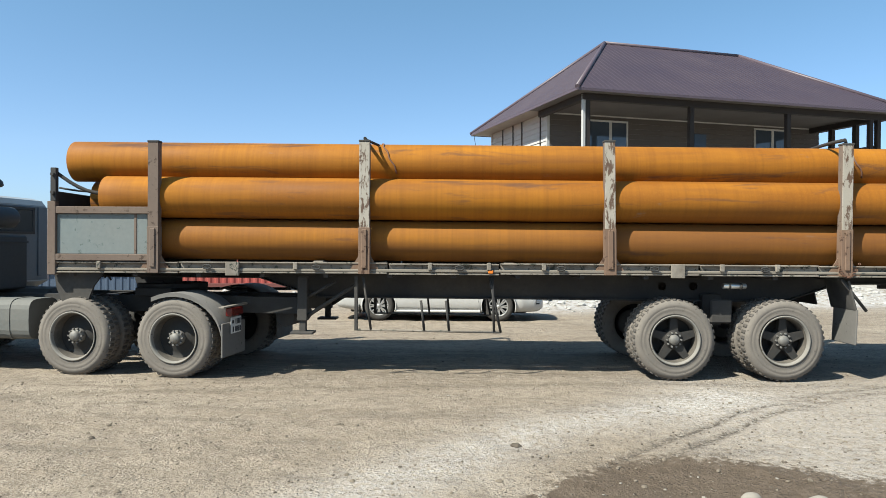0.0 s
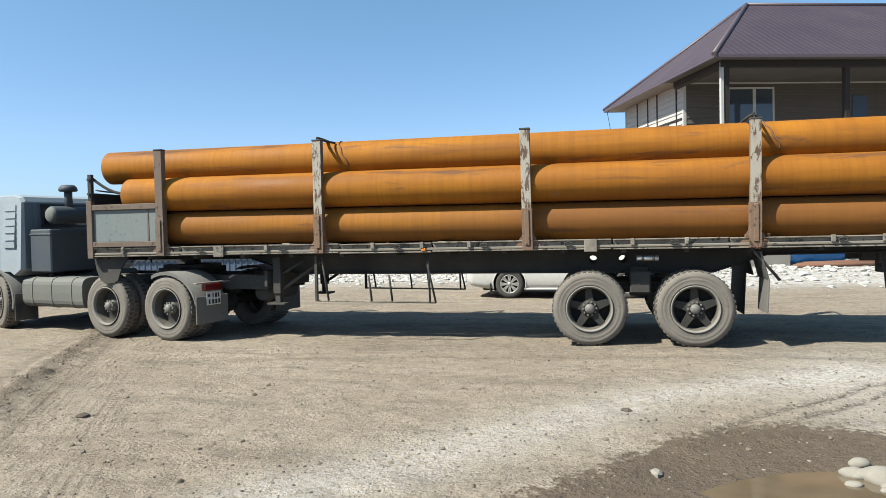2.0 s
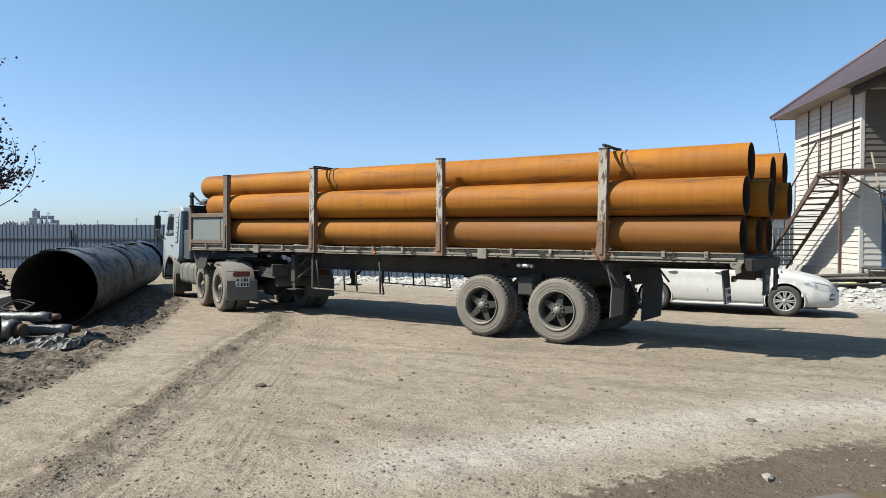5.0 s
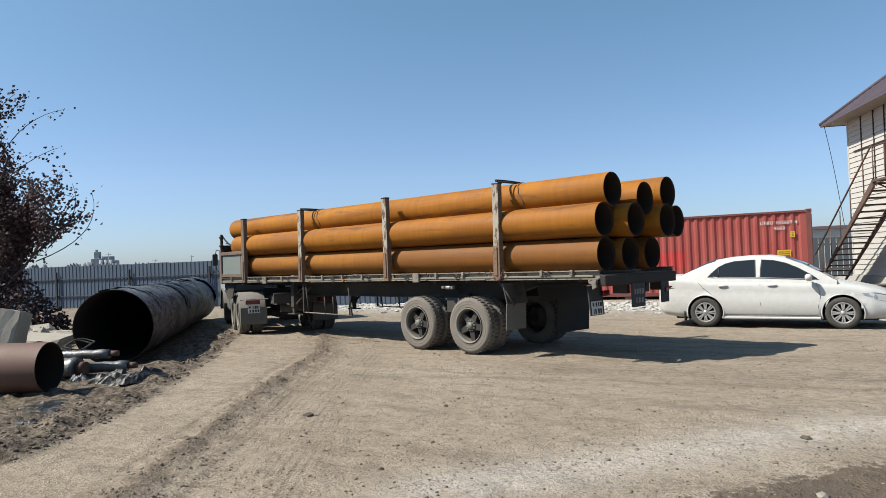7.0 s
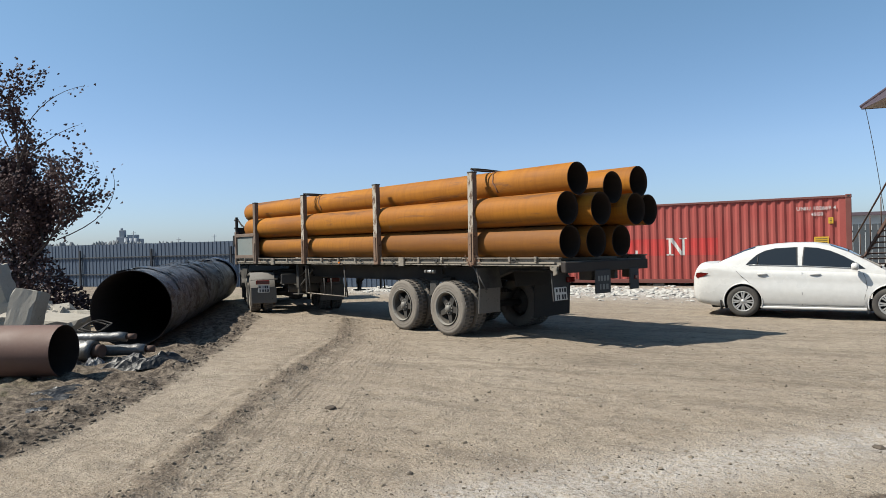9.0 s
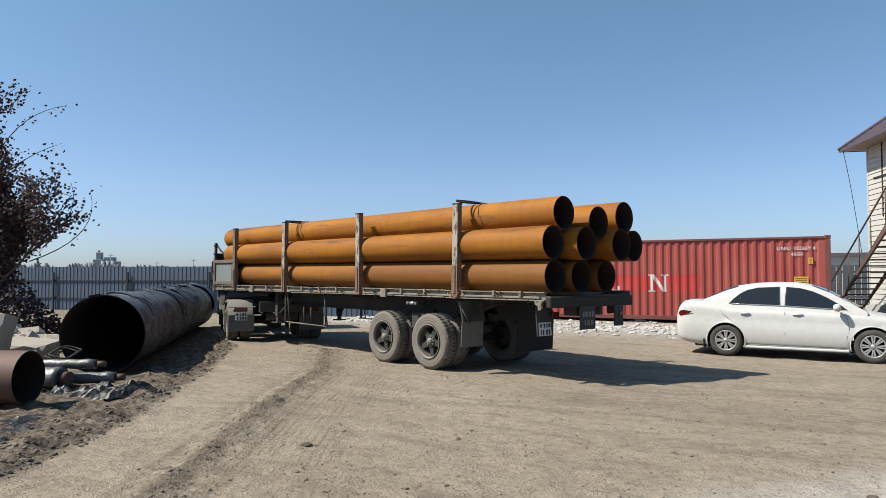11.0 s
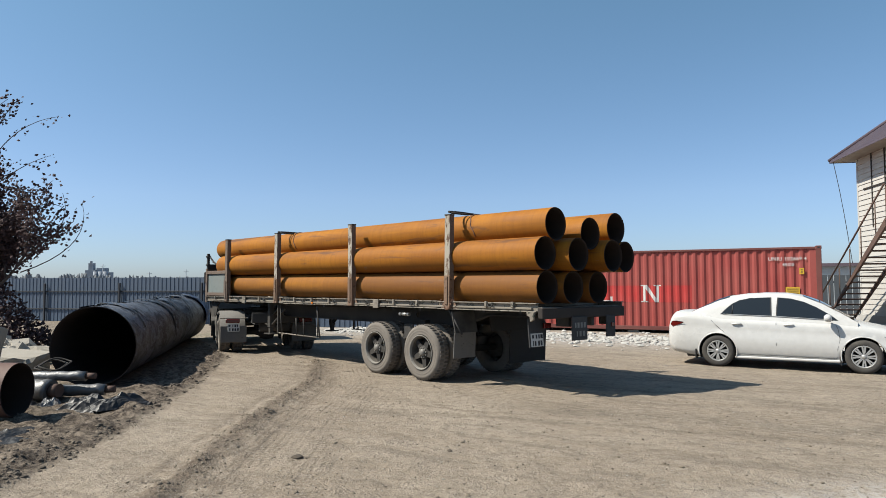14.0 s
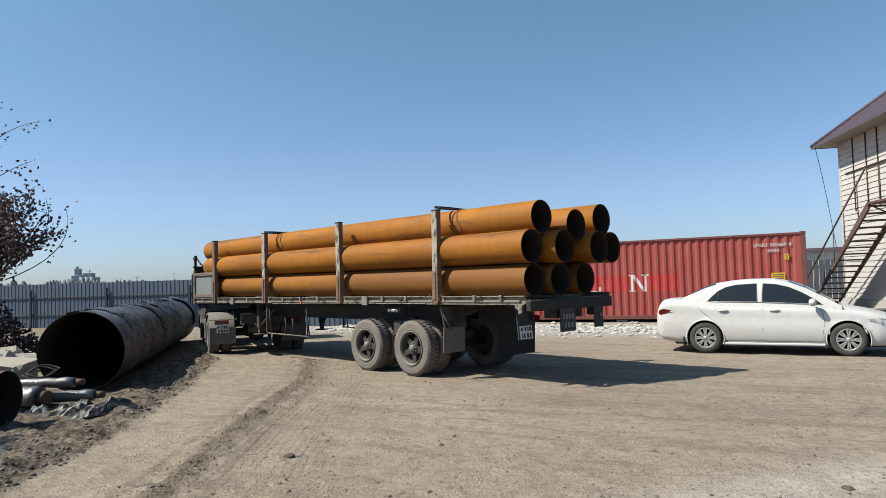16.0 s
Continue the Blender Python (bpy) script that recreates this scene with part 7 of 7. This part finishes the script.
def build_left_things():
    x0, y0 = -9.95, 6.62
    z0, z1 = float(plane_z(x0, y0)), float(plane_z(-17.3, 14.7))
    big = tube("large_pipe", "large black pipe with torn bituminous wrapping on the ground", (x0, y0, z0 + 0.64), (-17.4, 14.9, z1 + 0.64), 0.65, 0.016, M_BITUMEN, M_PIPE_IN_SHADED, "pipe", 0.006)
    rng = random.Random(8)
    way = Vector((-7.45, 8.28, 0)).normalized()
    turn = math.atan2(way.y, way.x)
    for k in range(26):
        d, a, w, h = rng.uniform(0.3, 10.8), radians(rng.uniform(12, 110)), rng.uniform(0.08, 0.5), rng.uniform(0.05, 0.2)
        rows = []
        for i in np.linspace(0, 1, 5):
            row = []
            for j in np.linspace(0, 1, 4):
                aa = a + (j - 0.5) * h / 0.61 * 3 + 0.2 * math.sin(3 * i + k)
                rr = 0.662 + 0.035 * (j ** 2) * rng.random()
                c = Vector((x0, y0, z0 + 0.64)) + way * (d + (i - 0.5) * w)
                side = Vector((way.y, -way.x, 0))
                row.append(c + side * rr * math.cos(aa) + Vector((0, 0, rr * math.sin(aa))))
            rows.append(row)
        part("torn_wrap", S().grid(rows, True), M_BITUMEN if k % 4 else M_FENCE, big, "loose torn strip of wrapping")
    rows = []
    for t in np.linspace(10.6, 11.25, 5):
        c = Vector((x0, y0, z0 + 0.64)) + way * t
        side = Vector((way.y, -way.x, 0))
        rows.append([c + side * (0.68 + 0.03 * math.sin(5 * a + 9 * t)) * math.cos(a) + Vector((0, 0, (0.68 + 0.03 * math.sin(4 * a)) * math.sin(a))) for a in np.linspace(-0.9, 4.0, 22)])
    far = Matrix.Translation(Vector((x0, y0, z0 + 0.64)) + way * 11.0) @ way.to_track_quat("Y", "Z").to_matrix().to_4x4()
    # unseen disc, added to keep daylight out of the bore
    part("end_plug", S().lathe([(0.0, 0.0), (0.66, 0.0)], 32, far), M_BLUE_WRAP, big)
    part("end_cover", S().grid(rows), M_BLUE_WRAP, big, "dark blue plastic wrap at the far end")
    bx, by = -8.17, 4.42
    zb = gz(bx, by)
    tube("brown_pipe", "short brown painted pipe lying on the mud", (bx, by, zb + 0.285), (bx - 4.6, by - 2.35, zb + 0.33), 0.325, 0.012, M_BROWN_PIPE, M_PIPE_IN_SHADED, "pipe")
    # foil-clad tubes and black film
    for k, (cx, cy, r, l, z, a) in enumerate(((-9.15, 5.42, 0.068, 1.0, 0.34, 2), (-9.3, 5.25, 0.15, 0.6, 0.14, -8), (-9.0, 5.65, 0.08, 0.9, 0.1, 8))):
        m = pose(cx, cy, gz(cx, cy) + z, 0, 0, 28 + a)
        s = S().rod([(-l / 2 + l * i / 8, 0, 0.008 * math.sin(3 * i)) for i in range(9)], r, 22)
        ob = part("foil_tube", s, M_FOIL, None, "insulated tube clad in silver foil", m)
        tagged(ob, "", "tube", "foil tubes")
        part("core", S().rod([(l / 2, 0, 0), (l / 2 + 0.13, 0, 0)], r * 0.62, 16), M_STAIR, ob, "bare rusty pipe end")
    for k, (cx, cy, w, h, mat) in enumerate(((-8.1, 5.35, 0.42, 0.21, M_BLACK_FILM), (-8.62, 5.1, 0.13, 0.12, M_FOIL), (-7.75, 5.5, 0.36, 0.19, M_BLACK_FILM), (-7.5, 4.0, 0.3, 0.06, M_BLACK_FILM), (-7.0, 3.55, 0.45, 0.07, M_BLACK_FILM), (-8.9, 5.0, 0.3, 0.15, M_BLACK_FILM), (-6.6, 3.2, 0.16, 0.04, M_BLACK_FILM))):
        r = random.Random(40 + k)
        folds = [(r.uniform(0, 6.3), r.uniform(2.5, 6.5), r.uniform(0, 6.3)) for _ in range(4)]
        rows = []
        for i in np.linspace(-1, 1, 19):
            row = []
            for j in np.linspace(-1, 1, 19):
                e = max(abs(i), abs(j))
                crease = sum(1 - abs(math.sin(q * (i * math.cos(a) + j * math.sin(a)) + ph)) for a, q, ph in folds) / 4
                z = h * (1 - e ** 3) * (0.25 + 1.1 * crease) * r.uniform(0.85, 1.0) + 0.01
                row.append((i * w * r.uniform(0.93, 1.05), j * w * 0.6 * r.uniform(0.93, 1.05), z))
            rows.append(row)
        ob = part("plastic_sheet", S().grid(rows, False), mat, None, "crumpled silver foil scrap on the mud" if mat is M_FOIL else "crumpled dark plastic film on the mud", pose(cx, cy, gz(cx, cy), 0, 0, 30 + 20 * k))
        tagged(ob, "", "plastic sheet")
    for k in range(2):
        ring = [Vector((0.22 * math.cos(a), 0.22 * math.sin(a), 0.02 * math.sin(3 * a))) for a in np.linspace(0, 2 * math.pi, 24)]
        tagged(part("wire_coil", S().rod(ring, 0.012, 6), M_CABLE, None, "coil of dark wire on the rubble", pose(-9.9 + 0.1 * k, 5.9, gz(-9.9, 5.9) + 0.42 + 0.03 * k, 12, 8, 0)), "", "wire")
    # concrete blocks
    def block(cx, cy, sx, sy, sz, rx, ry, rz, lift, label):
        """A cast block with chipped, uneven faces."""
        r, n = random.Random(int(cx * 100)), 7
        s = S()
        chip = {}

        def at(a, b, c):
            key = (round(a, 3), round(b, 3), round(c, 3))
            if key not in chip:
                edge = sum(abs(abs(v) - 1) < 1e-6 for v in key)
                k = 1 - (r.random() ** 2) * (0.0, 0.035, 0.11, 0.22)[edge]
                chip[key] = (a * k * sx / 2, b * k * sy / 2, c * k * sz / 2)
            return chip[key]

        line = np.linspace(-1, 1, n)
        for sign in (-1, 1):
            s.grid([[at(sign, b, c) for b in line] for c in line], False)
            s.grid([[at(b, sign, c) for b in line] for c in line], False)
            s.grid([[at(b, c, sign) for b in line] for c in line], False)
        ob = part("concrete_block", s, M_CONCRETE, None, label, pose(cx, cy, gz(cx, cy) + lift, rx, ry, rz))
        tagged(ob, "", "concrete block", "concrete blocks")

    block(-13.55, 6.35, 0.36, 0.46, 0.86, 8, -14, 30, 1.0, "grey concrete block tilted on a rubble heap")
    block(-11.75, 5.85, 0.42, 0.5, 1.0, -10, 10, 35, 0.48, "rough concrete slab leaning on end")
    block(-12.6, 6.6, 1.5, 0.8, 0.5, 4, 6, 30, 0.22, "broken concrete block half buried in rubble")
    block(-13.9, 6.1, 1.8, 0.8, 0.5, -5, -9, 48, 0.33, "long concrete beam lying on rubble")
    block(-12.9, 5.2, 1.6, 0.6, 0.4, 3, 8, 35, 0.2, "broken concrete slab on the rubble")
    heap = S()
    rng = random.Random(9)
    for _ in range(420):
        a, q = rng.uniform(0, 6.3), rng.random() ** 0.6
        x, y = -16.4 + 2.6 * q * math.cos(a), 7.4 + 2.0 * q * math.sin(a)
        if float(away(np.float64(x), np.float64(y), [(-9.7, 6.3), (-17.4, 14.9)])[0]) < 1.0:
            continue
        heap.stone((x, y, gz(x, y) + 0.55 * (1 - q) + 0.05), rng.uniform(0.08, 0.34), rng, 0.7)
    tagged(part("rubble", heap, M_CONCRETE), "heap of pale broken concrete under the tree", "rubble", kind="stuff")


build_left_things()


def build_tree():
    """A young tree with dry dark leaves still on it."""
    bx, by = -18.9, 9.35
    tree = thing("tree", "small tree with dry dark purple-brown leaves", "tree", pose(bx, by, gz(bx, by)))
    tree.scale = (0.88, 0.88, 0.90)
    rng = random.Random(21)
    limbs, tips = S(), []

    def grow(p, way, length, r, depth):
        pts, d = [p], way.normalized()
        n = 6
        for k in range(n):
            d = (d + Vector((rng.gauss(0, 0.13), rng.gauss(0, 0.13), rng.gauss(0.02, 0.09)))).normalized()
            pts.append(pts[-1] + d * length / n)
        limbs.rod(pts, r, 7 if depth < 2 else 5, r * 0.45)
        for k in range(1, n + 1):
            if depth >= 1:
                tips.append((pts[k], d, depth))
        if depth < 3:
            for k in range(5 if depth == 0 else 4):
                i = rng.randint(2, n)
                a = rng.uniform(0, 6.3)
                out = Vector((math.cos(a), math.sin(a), rng.uniform(0.25, 1.1)))
                grow(pts[i], d * 0.55 + out * 0.75, length * rng.uniform(0.50, 0.72), r * 0.5, depth + 1)

    grow(Vector((0, 0, -0.1)), Vector((0.02, 0, 1)), 2.9, 0.13, 0)
    for k in range(5):
        a = k * 1.26 + 0.3
        grow(Vector((0, 0, 0.9 + 0.28 * k)), Vector((math.cos(a), math.sin(a), 1.15)), 2.6, 0.06, 1)
    grow(Vector((0, 0, 2.6)), Vector((0.15, 0.1, 1)), 2.9, 0.06, 1)
    # long whips at the top and side
    for base, mid, end in (((0.2, 0.1, 5.0), (0.8, 0.5, 6.6), (2.1, 1.2, 6.75)), ((0.4, 0.2, 4.6), (1.2, 0.7, 5.4), (1.9, 1.1, 5.6)), ((1.5, 0.9, 2.6), (2.5, 1.5, 3.6), (2.2, 1.3, 4.5)), ((0.0, 0.0, 5.0), (-0.5, -0.3, 6.2), (-0.6, -0.3, 6.9)), ((1.2, 0.7, 2.2), (3.0, 1.8, 2.9), (2.7, 1.6, 4.2)), ((0.8, 0.5, 3.6), (1.9, 1.1, 4.6), (2.4, 1.4, 3.9))):
        b, m, e = Vector(base), Vector(mid), Vector(end)
        pts = [b * (1 - t) ** 2 + m * 2 * t * (1 - t) + e * t * t for t in np.linspace(0, 1, 10)]
        limbs.rod(pts, 0.018, 5, 0.006)
        tips += [(q, e - b, 0) for q in pts[3:]]
    part("trunk", limbs, M_BARK, tree, "dark trunk and thin branches")
    leaves = S()
    for q, d, depth in tips:
        for _ in range((4, 8, 12, 12)[depth]):
            c = q + Vector((rng.gauss(0, 0.13), rng.gauss(0, 0.13), rng.gauss(-0.05, 0.13)))
            l, w = rng.uniform(0.06, 0.13), rng.uniform(0.03, 0.06)
            a = Vector((rng.gauss(0, 1), rng.gauss(0, 1), rng.gauss(-0.6, 0.7))).normalized()
            b = a.orthogonal().normalized()
            up = a.cross(b) * w * 0.5
            leaves.add([c, c + a * l * 0.5 + b * w + up, c + a * l, c + a * l * 0.5 - b * w + up], [(0, 1, 2), (0, 2, 3)])
    tagged(part("crown", leaves, M_LEAF, tree, "dry curled dark leaves"), kind="stuff")
    brush = S()
    for _ in range(5200):
        a, q = rng.uniform(0, 6.3), rng.random() ** 0.7
        c = Vector((2.5 * q * math.cos(a), 1.9 * q * math.sin(a), rng.uniform(0.0, 2.6) * (1.15 - q)))
        a2 = Vector((rng.gauss(0, 1), rng.gauss(0, 1), rng.gauss(0.2, 0.8))).normalized()
        b = a2.orthogonal().normalized()
        brush.add([c, c + a2 * 0.06 + b * 0.045, c + a2 * 0.12, c + a2 * 0.06 - b * 0.045], [(0, 1, 2, 3)])
    tagged(part("undergrowth", brush, M_LEAF, tree, "tangle of dry leaves round the trunk"), kind="stuff")


build_tree()

# ---- distance ----
def build_distance():
    plant = thing("grain_works", "far factory block with silos on the horizon, haze in its pale colour", "factory", pose(-588, 405, -2, 0, 0, 35))
    for a in ((-9, 0, 0, 12, 0, 16.5), (0.3, 8, 2, 12, 0, 18.5), (-7, -2.5, 2, 8, 16.5, 23.0), (-6, -4.5, 3, 6, 23.0, 25.0), (8.3, 13, 0, 10, 0, 14.5), (22, 60, 0, 10, 0, 8.5)):
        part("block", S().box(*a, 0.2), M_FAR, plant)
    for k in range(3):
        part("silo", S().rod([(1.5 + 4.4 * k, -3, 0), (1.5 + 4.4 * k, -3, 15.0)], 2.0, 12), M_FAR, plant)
    rng = random.Random(3)
    for x, y, h in ((-490, 344, 19), (-452, 392, 15), (-470, 371, 13), (-600, 330, 14), (-395, 430, 16)):
        pole = thing("power_pole", "thin far power pole", "pole", pose(x, y, -2), "far poles")
        part("mast", S().rod([(0, 0, 0), (0, 0, h)], 0.30, 6), M_FAR, pole)
        part("crossarm", S().rod([(-1.6, -1.2, h - 1.5), (1.6, 1.2, h - 1.5)], 0.18, 5), M_FAR, pole)
    woods = S()
    for _ in range(1500):
        a = rng.uniform(radians(18), radians(75))
        d = rng.uniform(520, 900)
        x, y = -d * math.sin(a), d * math.cos(a)
        r = rng.uniform(0.9, 1.7) * (0.75 + 0.45 * abs(math.sin(a * 37) * math.sin(a * 11)))
        woods.stone((x, y, r * 2.5), r, rng, 3.7)
    tagged(part("far_woods", woods, M_FAR_TREE_HAZE), "low line of far bushes on the horizon", "woods", kind="stuff")


build_distance()

# ---- movement ----
def motions():
    rows = TRUCK
    trailer_rows = [(r[0], trailer_pose(r)) for r in rows]
    walk(trailer, trailer_rows)
    for pipe in PIPE_OBS:
        walk(pipe, trailer_rows)
    walk(tractor, [(r[0], tractor_pose(r)) for r in rows])
    # wheels turn by the way that the bogie has gone
    times = [r[0] for r in rows]
    gone = [0.0]
    for a, b in zip(rows, rows[1:]):
        gone.append(gone[-1] + math.hypot(b[1] - a[1], b[2] - a[2]))
    ticks = [k * 0.25 for k in range(37)] + [11.5, 16.0]
    for w, x, y in ROLLING:
        walk(w, [(t, pose(x, y, WHEEL_R if w.parent is trailer else 0.475, 0, math.degrees(float(np.interp(t, times, gone)) / WHEEL_R), 0)) for t in ticks])
    for w, x, y in STEERED:
        steer = lambda t: float(np.interp(t, (0, 1.5, 3.0, 6.5, 8.8, 16), (-8, -15, -18, -12, -6, -6)))
        walk(w, [(t, pose(x, y, 0.475, 0, math.degrees(float(np.interp(t, times, gone)) / WHEEL_R), steer(t))) for t in ticks])


motions()
